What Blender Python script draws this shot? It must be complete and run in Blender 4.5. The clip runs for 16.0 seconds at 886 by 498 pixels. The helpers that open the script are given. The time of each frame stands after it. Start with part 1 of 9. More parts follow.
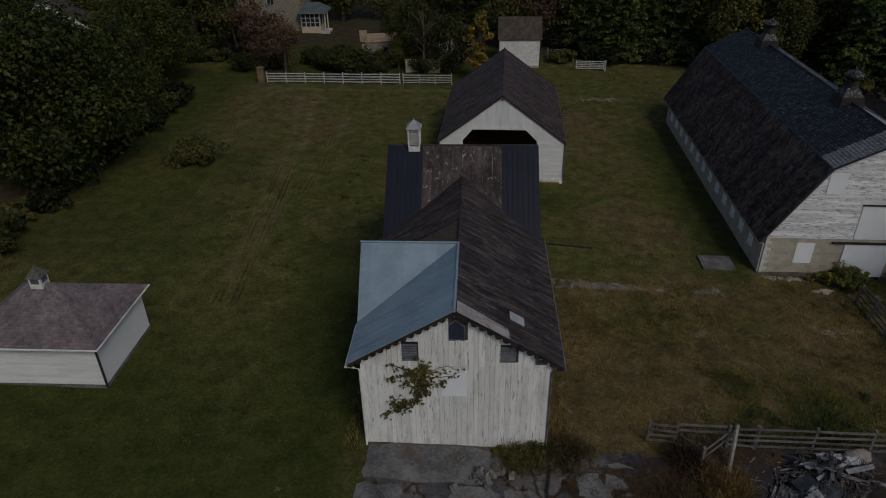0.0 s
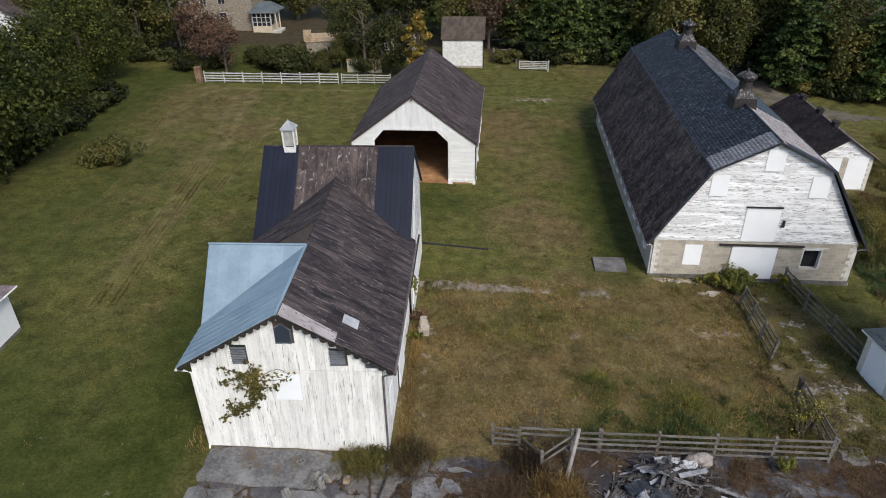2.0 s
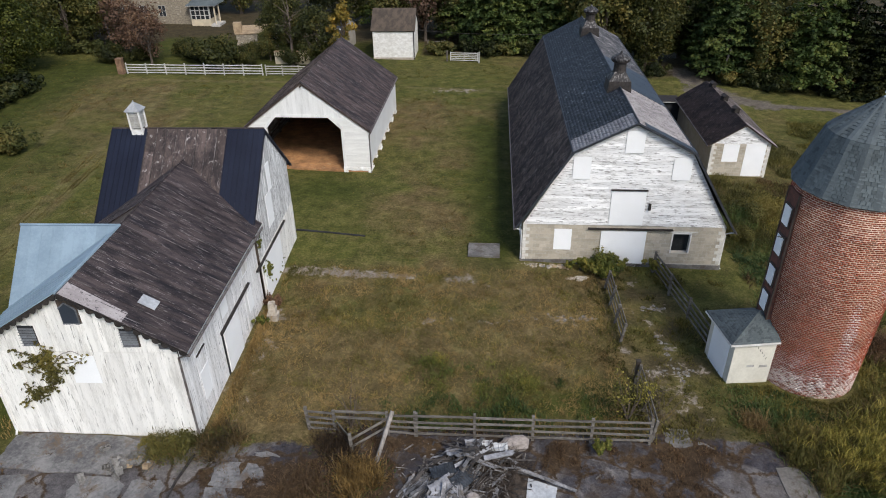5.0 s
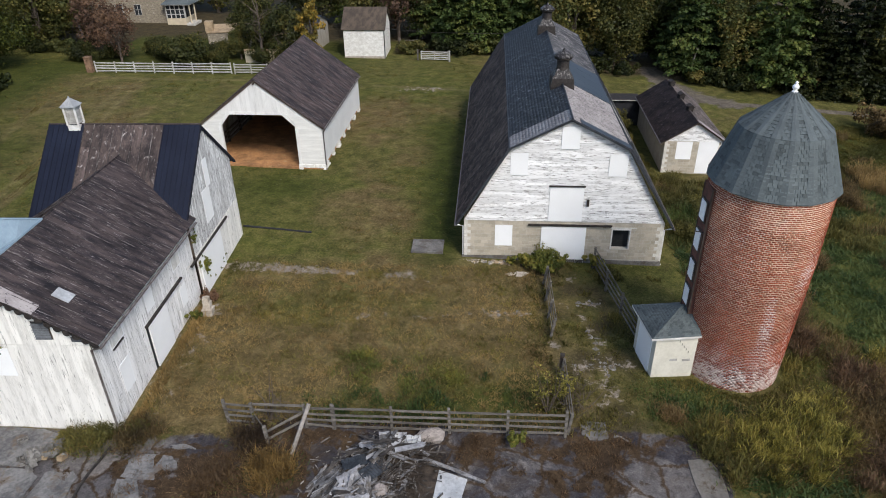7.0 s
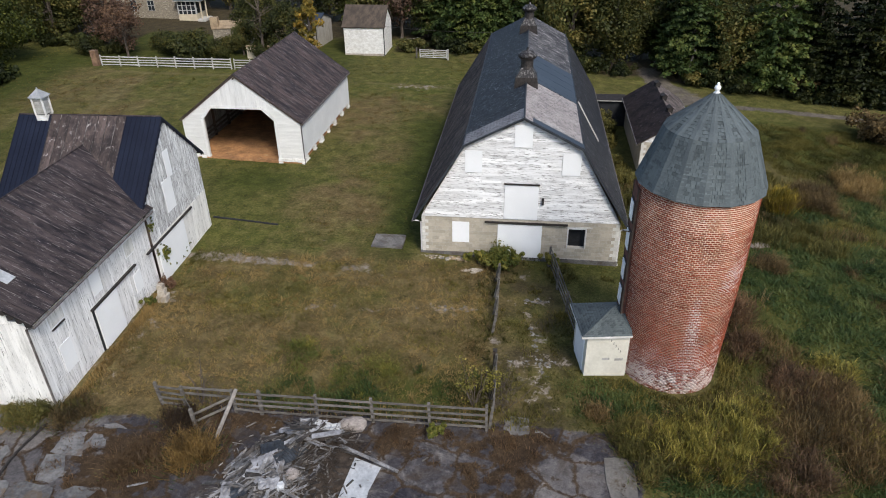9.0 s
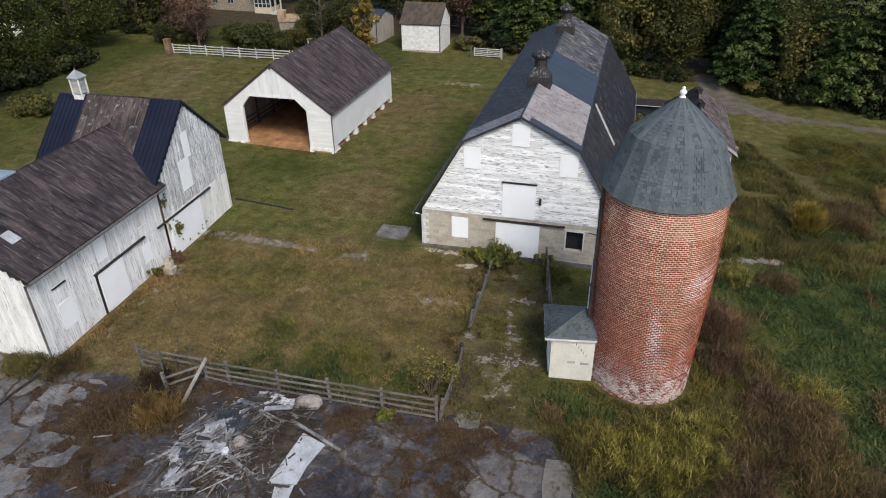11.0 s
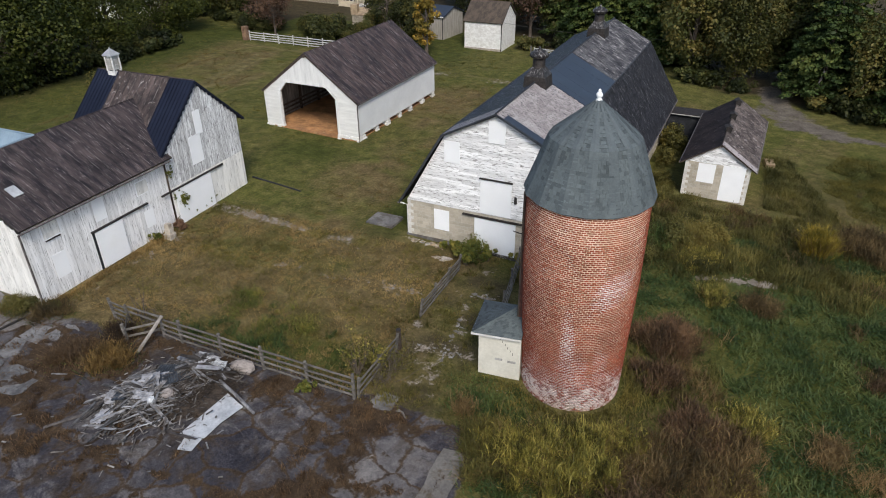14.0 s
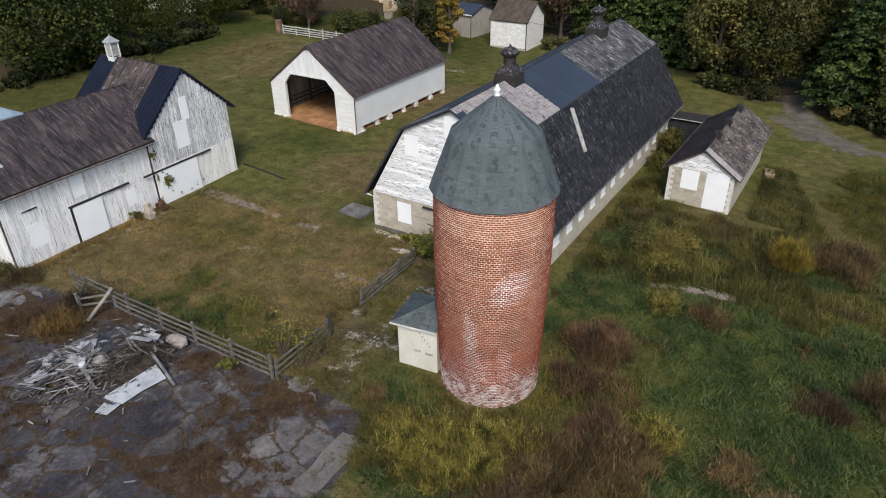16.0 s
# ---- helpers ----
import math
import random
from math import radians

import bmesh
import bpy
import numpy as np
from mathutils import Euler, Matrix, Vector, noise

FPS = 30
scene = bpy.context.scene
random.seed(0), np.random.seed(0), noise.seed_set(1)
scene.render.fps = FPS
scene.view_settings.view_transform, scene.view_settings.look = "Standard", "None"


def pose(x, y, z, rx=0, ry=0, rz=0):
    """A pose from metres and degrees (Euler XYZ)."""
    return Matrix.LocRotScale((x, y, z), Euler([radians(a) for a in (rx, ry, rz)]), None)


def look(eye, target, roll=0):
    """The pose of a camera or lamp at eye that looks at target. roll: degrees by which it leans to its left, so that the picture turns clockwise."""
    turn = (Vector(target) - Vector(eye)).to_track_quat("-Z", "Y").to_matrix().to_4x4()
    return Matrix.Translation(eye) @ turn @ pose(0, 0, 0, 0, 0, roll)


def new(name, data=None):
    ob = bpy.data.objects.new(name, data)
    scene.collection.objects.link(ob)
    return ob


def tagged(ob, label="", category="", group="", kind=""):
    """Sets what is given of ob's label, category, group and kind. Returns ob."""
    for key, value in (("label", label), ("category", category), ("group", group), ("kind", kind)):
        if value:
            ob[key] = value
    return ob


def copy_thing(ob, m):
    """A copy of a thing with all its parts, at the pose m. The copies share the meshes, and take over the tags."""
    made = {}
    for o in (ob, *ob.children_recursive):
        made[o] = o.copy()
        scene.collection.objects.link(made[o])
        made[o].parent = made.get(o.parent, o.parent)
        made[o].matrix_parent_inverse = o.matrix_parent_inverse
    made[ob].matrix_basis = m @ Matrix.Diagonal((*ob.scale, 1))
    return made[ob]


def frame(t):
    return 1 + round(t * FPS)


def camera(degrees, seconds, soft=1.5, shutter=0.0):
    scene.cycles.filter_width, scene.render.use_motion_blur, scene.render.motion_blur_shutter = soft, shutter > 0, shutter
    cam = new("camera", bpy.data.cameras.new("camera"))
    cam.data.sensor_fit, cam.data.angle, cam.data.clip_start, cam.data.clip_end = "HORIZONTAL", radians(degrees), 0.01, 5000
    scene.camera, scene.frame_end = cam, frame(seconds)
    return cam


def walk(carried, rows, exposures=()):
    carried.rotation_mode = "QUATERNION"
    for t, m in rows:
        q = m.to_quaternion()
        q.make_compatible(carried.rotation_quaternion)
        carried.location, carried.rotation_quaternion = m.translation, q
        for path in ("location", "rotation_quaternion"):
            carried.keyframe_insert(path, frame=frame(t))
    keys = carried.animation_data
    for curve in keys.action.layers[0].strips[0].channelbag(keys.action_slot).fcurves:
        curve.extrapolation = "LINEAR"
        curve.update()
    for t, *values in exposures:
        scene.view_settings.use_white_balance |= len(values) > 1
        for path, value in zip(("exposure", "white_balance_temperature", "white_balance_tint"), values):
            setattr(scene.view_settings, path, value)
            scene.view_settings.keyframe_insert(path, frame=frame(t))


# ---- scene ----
cam = camera(66.9, 16.0, soft=1.0)
PATH = [
    (0, (0.716, -0.989, 23.924), (0.614, 0.739, 22.924), -1.1),
    (0.5, (2.371, -0.888, 23.921), (2.272, 0.84, 22.919), -1.0),
    (1, (4.197, -0.746, 23.903), (4.097, 0.982, 22.901), -1.0),
    (1.5, (6.024, -0.562, 23.821), (5.928, 1.167, 22.82), -0.9),
    (2, (7.831, -0.387, 23.806), (7.737, 1.342, 22.804), -0.9),
    (2.5, (9.465, -0.254, 23.753), (9.376, 1.475, 22.752), -0.9),
    (3, (11.025, -0.158, 23.72), (10.937, 1.572, 22.721), -0.9),
    (3.5, (12.389, -0.084, 23.609), (12.306, 1.648, 22.612), -0.8),
    (4, (13.685, 0.001, 23.199), (13.604, 1.732, 22.201), -0.9),
    (4.5, (14.867, 0.058, 22.793), (14.787, 1.789, 21.794), -0.9),
    (5, (16.014, 0.114, 22.453), (15.936, 1.845, 21.453), -0.9),
    (7.5, (20.648, -0.179, 22.245), (20.574, 1.553, 21.247), -0.8),
    (8, (21.732, -0.274, 22.239), (21.647, 1.458, 21.241), -0.8),
    (8.5, (22.978, -0.354, 22.248), (22.867, 1.375, 21.25), -0.8),
    (9, (24.396, -0.38, 22.254), (24.234, 1.344, 21.255), -0.8),
    (11.5, (31.275, -0.055, 22.109), (30.805, 1.614, 21.114), -0.9),
    (12, (32.567, 0.119, 22.085), (32.031, 1.769, 21.091), -0.9),
    (12.5, (33.875, 0.308, 22.065), (33.276, 1.937, 21.072), -0.9),
    (13, (35.205, 0.584, 22.059), (34.559, 2.195, 21.066), -0.8),
    (13.5, (36.579, 0.953, 22.0), (35.905, 2.553, 21.007), -0.8),
    (14, (38.051, 1.438, 22.009), (37.353, 3.026, 21.015), -0.7),
    (14.5, (39.613, 1.975, 21.969), (38.873, 3.546, 20.975), -0.7),
    (15, (41.239, 2.635, 21.911), (40.452, 4.182, 20.917), -0.7),
    (15.5, (42.854, 3.332, 21.849), (42.024, 4.857, 20.856), -0.6),
    (16, (44.58, 4.102, 21.774), (43.707, 5.603, 20.781), -0.7),
]
walk(cam, [(t, look(eye, target, roll)) for t, eye, target, roll in PATH],
     exposures=[(0.0, -1.8), (0.5, -0.58), (1.0, 0.13), (1.5, 0.14), (5.0, 0.14), (9.0, 0.18), (12.0, 0.10), (14.5, 0.09), (16.0, 0.14)])

# ---------------------------------------------------------------- world and light
SUN_AZ, SUN_EL = 148.0, 46.0   # degrees: azimuth from +y clockwise, height
world = bpy.data.worlds.new("world")
scene.world = world
world.use_nodes = True
wn, wl = world.node_tree.nodes, world.node_tree.links
sky = wn.new("ShaderNodeTexSky")
sky.sky_type = "NISHITA"
sky.sun_disc = False
sky.sun_elevation, sky.sun_rotation = radians(SUN_EL), radians(SUN_AZ)
sky.air_density, sky.dust_density, sky.ozone_density = 1.0, 1.5, 1.5
wl.new(sky.outputs["Color"], wn["Background"].inputs["Color"])
wn["Background"].inputs["Strength"].default_value = 0.15
sun = new("sun", bpy.data.lights.new("sun", "SUN"))
sun.data.energy, sun.data.angle, sun.data.color = 2.6, radians(20), (1.0, 0.95, 0.87)
sun_from = Vector((math.sin(radians(SUN_AZ)) * math.cos(radians(SUN_EL)), math.cos(radians(SUN_AZ)) * math.cos(radians(SUN_EL)), math.sin(radians(SUN_EL))))
sun.matrix_basis = look(sun_from * 60, (0, 0, 0))


# ---------------------------------------------------------------- geometry helpers
class Geo:
    """Vertices and faces of one mesh."""

    def __init__(self):
        self.v, self.f = [], []

    def add(self, verts, faces):
        n = len(self.v)
        self.v += [tuple(p) for p in verts]
        self.f += [tuple(i + n for i in f) for f in faces]
        return self

    def box(self, x0, y0, z0, x1, y1, z1, m=None):
        c = [Vector((x, y, z)) for z in (z0, z1) for y in (y0, y1) for x in (x0, x1)]
        if m is not None:
            c = [m @ p for p in c]
        return self.add(c, [(0, 2, 3, 1), (4, 5, 7, 6), (0, 1, 5, 4), (2, 6, 7, 3), (0, 4, 6, 2), (1, 3, 7, 5)])

    def prism(self, poly, off, m=None):
        """A flat polygon pushed out by the vector off."""
        off = Vector(off)
        a = [Vector(p) for p in poly]
        b = [p + off for p in a]
        if m is not None:
            a, b = [m @ p for p in a], [m @ p for p in b]
        n = len(a)
        return self.add(a + b, [tuple(range(n))[::-1], tuple(range(n, 2 * n))] + [(i, (i + 1) % n, n + (i + 1) % n, n + i) for i in range(n)])

    def tube(self, points, radii, n=8):
        """A round rod through points."""
        pts = [Vector(p) for p in points]
        if isinstance(radii, (int, float)):
            radii = [radii] * len(pts)
        rings = []
        for i, p in enumerate(pts):
            d = (pts[min(i + 1, len(pts) - 1)] - pts[max(i - 1, 0)]).normalized()
            u = d.orthogonal().normalized()
            w = d.cross(u)
            rings.append([p + radii[i] * (math.cos(a) * u + math.sin(a) * w) for a in [2 * math.pi * k / n for k in range(n)]])
        verts = [q for r in rings for q in r]
        faces = [(i * n + k, i * n + (k + 1) % n, (i + 1) * n + (k + 1) % n, (i + 1) * n + k) for i in range(len(pts) - 1) for k in range(n)]
        faces += [tuple(range(n))[::-1], tuple((len(pts) - 1) * n + k for k in range(n))]
        return self.add(verts, faces)

    def lathe(self, profile, n=24, centre=(0, 0), turn=0.0):
        """A solid of revolution from (radius, z) rows."""
        verts = [(centre[0] + r * math.cos(a), centre[1] + r * math.sin(a), z) for r, z in profile for a in [turn + 2 * math.pi * k / n for k in range(n)]]
        faces = [(i * n + k, i * n + (k + 1) % n, (i + 1) * n + (k + 1) % n, (i + 1) * n + k) for i in range(len(profile) - 1) for k in range(n)]
        faces += [tuple(range(n))[::-1], tuple((len(profile) - 1) * n + k for k in range(n))]
        return self.add(verts, faces)

    def mesh(self, name, mat, smooth=False):
        me = bpy.data.meshes.new(name)
        me.from_pydata(self.v, [], self.f)
        if smooth:
            me.polygons.foreach_set("use_smooth", [True] * len(me.polygons))
        if mat:
            me.materials.append(mat)
        me.update()
        return me


def part(name, g, mat, parent=None, label="", m=None, smooth=False):
    """Links a Geo (or a ready mesh) as one mesh object under a thing or a part."""
    ob = new(name, g.mesh(name, mat, smooth) if isinstance(g, Geo) else g)
    if parent is not None:
        ob.parent = parent
    if m is not None:
        ob.matrix_basis = m
    if label:
        tagged(ob, label)
    return ob


def thing(name, label, category, at=(0, 0, 0), turn=0.0, group="", kind=""):
    ob = new(name)
    ob.empty_display_size = 0.3
    ob.matrix_basis = pose(*at, 0, 0, turn)
    return tagged(ob, label, category, group, kind)


def array_mesh(name, verts, faces, mat, smooth=False):
    """A mesh from numpy arrays of vertices and equal-sized faces."""
    me = bpy.data.meshes.new(name)
    nv, (nf, k) = len(verts), faces.shape
    me.vertices.add(nv)
    me.vertices.foreach_set("co", np.ascontiguousarray(verts, dtype=np.float32).ravel())
    me.loops.add(nf * k)
    me.loops.foreach_set("vertex_index", np.ascontiguousarray(faces, dtype=np.int32).ravel())
    me.polygons.add(nf)
    me.polygons.foreach_set("loop_start", np.arange(0, nf * k, k, dtype=np.int32))
    me.polygons.foreach_set("loop_total", np.full(nf, k, dtype=np.int32))
    if smooth:
        me.polygons.foreach_set("use_smooth", np.ones(nf, dtype=bool))
    me.update(calc_edges=True)
    me.materials.append(mat)
    return me


# ---------------------------------------------------------------- materials
def material(name):
    mat = bpy.data.materials.new(name)
    mat.use_nodes = True
    nt = mat.node_tree
    return mat, nt.nodes, nt.links, nt.nodes["Principled BSDF"]


def ramp(nodes, links, fac, stops):
    r = nodes.new("ShaderNodeValToRGB")
    e = r.color_ramp.elements
    while len(e) < len(stops):
        e.new(0.5)
    for i, (p, c) in enumerate(stops):
        e[i].position = p
        e[i].color = (*c, 1) if len(c) == 3 else c
    links.new(fac, r.inputs["Fac"])
    return r.outputs["Color"]


def tex(nodes, links, scale, detail=4.0, rough=0.55, stretch=(1, 1, 1), coord="Object", dist=0.0, turn=(0, 0, 0)):
    tc = nodes.new("ShaderNodeTexCoord")
    mp = nodes.new("ShaderNodeMapping")
    mp.inputs["Scale"].default_value = stretch
    mp.inputs["Rotation"].default_value = turn
    nz = nodes.new("ShaderNodeTexNoise")
    nz.inputs["Scale"].default_value, nz.inputs["Detail"].default_value, nz.inputs["Roughness"].default_value = scale, detail, rough
    nz.inputs["Distortion"].default_value = dist
    if coord == "Object":
        at = nodes.new("ShaderNodeObjectInfo")
        add = nodes.new("ShaderNodeVectorMath")
        links.new(tc.outputs[coord], add.inputs[0])
        links.new(at.outputs["Location"], add.inputs[1])
        links.new(add.outputs[0], mp.inputs["Vector"])
    else:
        links.new(tc.outputs[coord], mp.inputs["Vector"])
    links.new(mp.outputs["Vector"], nz.inputs["Vector"])
    return nz.outputs["Fac"]


def mixc(nodes, links, fac, a, b, mode="MIX"):
    m = nodes.new("ShaderNodeMix")
    m.data_type, m.blend_type = "RGBA", mode
    for sock, val in ((m.inputs[0], fac), (m.inputs[6], a), (m.inputs[7], b)):
        if isinstance(val, (int, float)):
            sock.default_value = val
        elif isinstance(val, tuple):
            sock.default_value = (*val, 1)
        else:
            links.new(val, sock)
    return m.outputs[2]


def math_node(nodes, links, op, a, b=0.5, clamp=False):
    m = nodes.new("ShaderNodeMath")
    m.operation, m.use_clamp = op, clamp
    for sock, val in ((m.inputs[0], a), (m.inputs[1], b)):
        if isinstance(val, (int, float)):
            sock.default_value = val
        else:
            links.new(val, sock)
    return m.outputs[0]


def bump(nodes, links, bsdf, height, strength=0.4, distance=0.02):
    b = nodes.new("ShaderNodeBump")
    b.inputs["Strength"].default_value, b.inputs["Distance"].default_value = strength, distance
    links.new(height, b.inputs["Height"])
    links.new(b.outputs["Normal"], bsdf.inputs["Normal"])


def surface(name, base, dark, rough=0.85, metal=0.0, scale=1.2, fine=14.0, stretch=(1, 1, 1), cut=(0.41, 0.60), wear=None, wear_cut=(0.58, 0.72),
            vary=0.0, island=False, bump_s=0.3, coord="Object", spec=0.3, turn=(0, 0, 0), wear_scale=2.6, wear_stretch=None, tints=None):
    """A surface of two tones in coarse patches and fine grain, an optional third tone of wear, and a tint that differs piece by piece."""
    mat, n, l, b = material(name)
    coarse = tex(n, l, scale, 5, 0.6, stretch, coord, turn=turn)
    grain = tex(n, l, fine, 5, 0.7, stretch, coord, turn=turn)
    both = math_node(n, l, "ADD", math_node(n, l, "MULTIPLY", coarse, 0.62), math_node(n, l, "MULTIPLY", grain, 0.38))
    col = ramp(n, l, both, [(cut[0], dark), (cut[1], base)])
    if wear:
        w = tex(n, l, wear_scale, 7, 0.68, wear_stretch or stretch, coord, 0.4, turn=turn)
        mask = ramp(n, l, w, [(wear_cut[0], (0, 0, 0)), (wear_cut[1], (1, 1, 1))])
        col = mixc(n, l, mask, col, wear)
    if vary:
        if island:
            src = n.new("ShaderNodeNewGeometry").outputs["Random Per Island"]
        else:
            src = n.new("ShaderNodeObjectInfo").outputs["Random"]
        lo, hi = 1 - vary, 1 + vary * 0.6
        col = mixc(n, l, 1.0, col, ramp(n, l, src, [(p, (q,) * 3) for p, q in (tints or ((0.0, lo), (1.0, hi)))]), "MULTIPLY")
    l.new(col, b.inputs["Base Color"])
    b.inputs["Roughness"].default_value, b.inputs["Metallic"].default_value = rough, metal
    b.inputs["Specular IOR Level"].default_value = spec
    if bump_s:
        bump(n, l, b, both, bump_s)
    return mat


def leafy(name, stops, rough=0.6, scale=0.35, trans=0.3, gain=1.5):
    """Foliage: colours spread leaf by leaf and in drifts through the crown."""
    mat, n, l, b = material(name)
    stops = [(p, (min(1, c[0] * gain * 1.1), c[1] * gain, c[2] * gain * 0.92)) for p, c in stops]
    isl = n.new("ShaderNodeNewGeometry").outputs["Random Per Island"]
    drift = tex(n, l, scale, 3, 0.5, coord="Object")
    rnd = n.new("ShaderNodeObjectInfo").outputs["Random"]
    f = math_node(n, l, "ADD", math_node(n, l, "MULTIPLY", isl, 0.34), math_node(n, l, "MULTIPLY", math_node(n, l, "SUBTRACT", math_node(n, l, "MULTIPLY", drift, 2.2), 0.6), 0.66))
    col = ramp(n, l, f, stops)
    col = mixc(n, l, 1.0, col, ramp(n, l, rnd, [(0, (0.8, 0.82, 0.8)), (1, (1.15, 1.1, 1.0))]), "MULTIPLY")
    l.new(col, b.inputs["Base Color"])
    b.inputs["Roughness"].default_value = rough
    b.inputs["Specular IOR Level"].default_value = 0.25
    tr = n.new("ShaderNodeBsdfTranslucent")
    l.new(col, tr.inputs["Color"])
    mx = n.new("ShaderNodeMixShader")
    mx.inputs[0].default_value = trans
    l.new(b.outputs[0], mx.inputs[1])
    l.new(tr.outputs[0], mx.inputs[2])
    l.new(mx.outputs[0], n["Material Output"].inputs["Surface"])
    return mat


M_BOARD = surface("whitewashed_boards", (0.88, 0.86, 0.82), (0.64, 0.62, 0.58), 0.85, scale=0.9, fine=9, stretch=(3.5, 3.5, 0.5), cut=(0.38, 0.52), wear=(0.20, 0.185, 0.165),
                  wear_cut=(0.58, 0.68), wear_stretch=(5, 5, 0.4), vary=0.10)
M_BOARD_GREY = surface("peeling_boards", (0.88, 0.88, 0.875), (0.52, 0.515, 0.51), 0.9, scale=0.9, fine=9, stretch=(6, 6, 0.3), cut=(0.42, 0.56), wear=(0.15, 0.145, 0.145),
                       wear_cut=(0.50, 0.60), wear_stretch=(9, 9, 0.5), vary=0.10)
M_CLAP = surface("peeling_clapboard", (0.90, 0.895, 0.89), (0.70, 0.69, 0.68), 0.85, scale=0.8, fine=8, stretch=(0.5, 0.5, 5), cut=(0.40, 0.54), wear=(0.20, 0.185, 0.17),
                 wear_cut=(0.54, 0.625), wear_stretch=(0.8, 0.8, 7), vary=0.16, wear_scale=3.0)
M_PANEL = surface("white_panel", (0.94, 0.945, 0.95), (0.89, 0.895, 0.90), 0.6, scale=0.7, fine=12, bump_s=0.08)
M_TRIM = surface("white_trim", (0.82, 0.81, 0.79), (0.62, 0.60, 0.57), 0.7, scale=1.5, fine=10, wear=(0.3, 0.28, 0.26), wear_cut=(0.62, 0.74), bump_s=0.2)
M_DARK = surface("dark_interior", (0.034, 0.036, 0.041), (0.015, 0.016, 0.018), 0.95)
M_DARKWOOD = surface("dark_timber", (0.13, 0.10, 0.08), (0.06, 0.045, 0.035), 0.9, scale=1.5, fine=12, stretch=(4, 4, 0.6), vary=0.25)
M_GREYSLAT = surface("grey_louvre", (0.17, 0.18, 0.195), (0.085, 0.09, 0.10), 0.8, vary=0.2)
M_OLDTIN = surface("weathered_roof_sheet", (0.080, 0.061, 0.059), (0.018, 0.015, 0.018), 0.7, scale=0.9, fine=17, stretch=(0.8, 3.4, 0.8), cut=(0.42, 0.57), wear=(0.34, 0.305, 0.295),
                   wear_cut=(0.59, 0.665), vary=0.30, bump_s=0.3, wear_scale=5.0, wear_stretch=(0.30, 3.8, 0.30), spec=0.25)
M_WINGTIN = surface("flaking_wing_sheet", (0.110, 0.082, 0.074), (0.034, 0.027, 0.027), 0.75, scale=0.7, fine=5, stretch=(2.6, 1.0, 1.0), cut=(0.42, 0.58), wear=(0.34, 0.31, 0.295),
                    wear_cut=(0.58, 0.66), wear_scale=2.6, wear_stretch=(1.6, 1.0, 1.0), vary=0.34, bump_s=0.3, spec=0.25)
M_OLDSEAM = surface("scuffed_roof_seam", (0.22, 0.195, 0.187), (0.040, 0.033, 0.033), 0.7, scale=1.0, fine=5, cut=(0.49, 0.60), vary=0.3, spec=0.3)
M_SHEDTIN = surface("shed_roof_sheet", (0.090, 0.064, 0.060), (0.024, 0.020, 0.023), 0.7, scale=0.6, fine=12, stretch=(0.8, 3.4, 0.8), cut=(0.43, 0.56), wear=(0.30, 0.265, 0.255),
                    wear_cut=(0.575, 0.66), vary=0.20, bump_s=0.3, wear_scale=3.2, wear_stretch=(0.35, 4.0, 0.35), spec=0.25)
M_SHEDSEAM = surface("scuffed_shed_seam", (0.17, 0.14, 0.13), (0.035, 0.028, 0.029), 0.7, scale=1.0, fine=5, cut=(0.48, 0.60), vary=0.3, spec=0.3)
M_NAVY = surface("navy_metal_sheet", (0.011, 0.0145, 0.029), (0.007, 0.009, 0.020), 0.5, 0.0, scale=0.6, fine=9, vary=0.12, bump_s=0.05, spec=0.28)
M_BLUE = surface("pale_blue_metal_sheet", (0.275, 0.36, 0.425), (0.21, 0.285, 0.345), 0.5, 0.1, scale=0.7, fine=8, vary=0.08, bump_s=0.08, spec=0.5)
M_RUSTLEAD = surface("rusty_gutter", (0.24, 0.22, 0.21), (0.10, 0.08, 0.075), 0.6, 0.3, scale=3)
M_SLATE = surface("dark_slate", (0.054, 0.058, 0.072), (0.017, 0.019, 0.025), 0.6, scale=1.6, fine=6, stretch=(1, 1.8, 0.7), cut=(0.42, 0.60), wear=(0.36, 0.355, 0.36), wear_cut=(0.575, 0.64),
                  vary=0.5, island=True, bump_s=0.3, spec=0.3, wear_scale=4.5)
M_SLATE_BROWN = surface("brown_slate", (0.20, 0.142, 0.128), (0.050, 0.039, 0.040), 0.75, scale=0.6, fine=5, stretch=(1, 1.8, 0.6), cut=(0.42, 0.60), wear=(0.24, 0.20, 0.185), wear_cut=(0.55, 0.64),
                        vary=0.55, island=True, bump_s=0.3, wear_scale=3.2, spec=0.2)
M_SLATE_PALE = surface("pale_worn_slate", (0.44, 0.40, 0.39), (0.30, 0.265, 0.26), 0.75, scale=1.0, fine=8, cut=(0.36, 0.6), wear=(0.07, 0.06, 0.065), wear_cut=(0.555, 0.61),
                       vary=0.16, island=True, bump_s=0.3, wear_scale=4.5, wear_stretch=(1, 1.8, 0.8))
M_NEWSHEET = surface("dark_blue_roof_patch", (0.034, 0.044, 0.062), (0.024, 0.031, 0.045), 0.45, scale=0.6, fine=12, vary=0.1, bump_s=0.08, spec=0.5)
M_STONE = surface("buff_block", (0.53, 0.475, 0.385), (0.43, 0.38, 0.30), 0.92, scale=1.2, fine=16, wear=(0.60, 0.57, 0.52), wear_cut=(0.56, 0.72), vary=0.16, bump_s=0.4)
M_STONE_J = surface("buff_block_rest", (0.53, 0.475, 0.385), (0.43, 0.38, 0.30), 0.92, scale=1.2, fine=16, wear=(0.60, 0.57, 0.52), wear_cut=(0.56, 0.72), vary=0.16, island=True, bump_s=0.4)
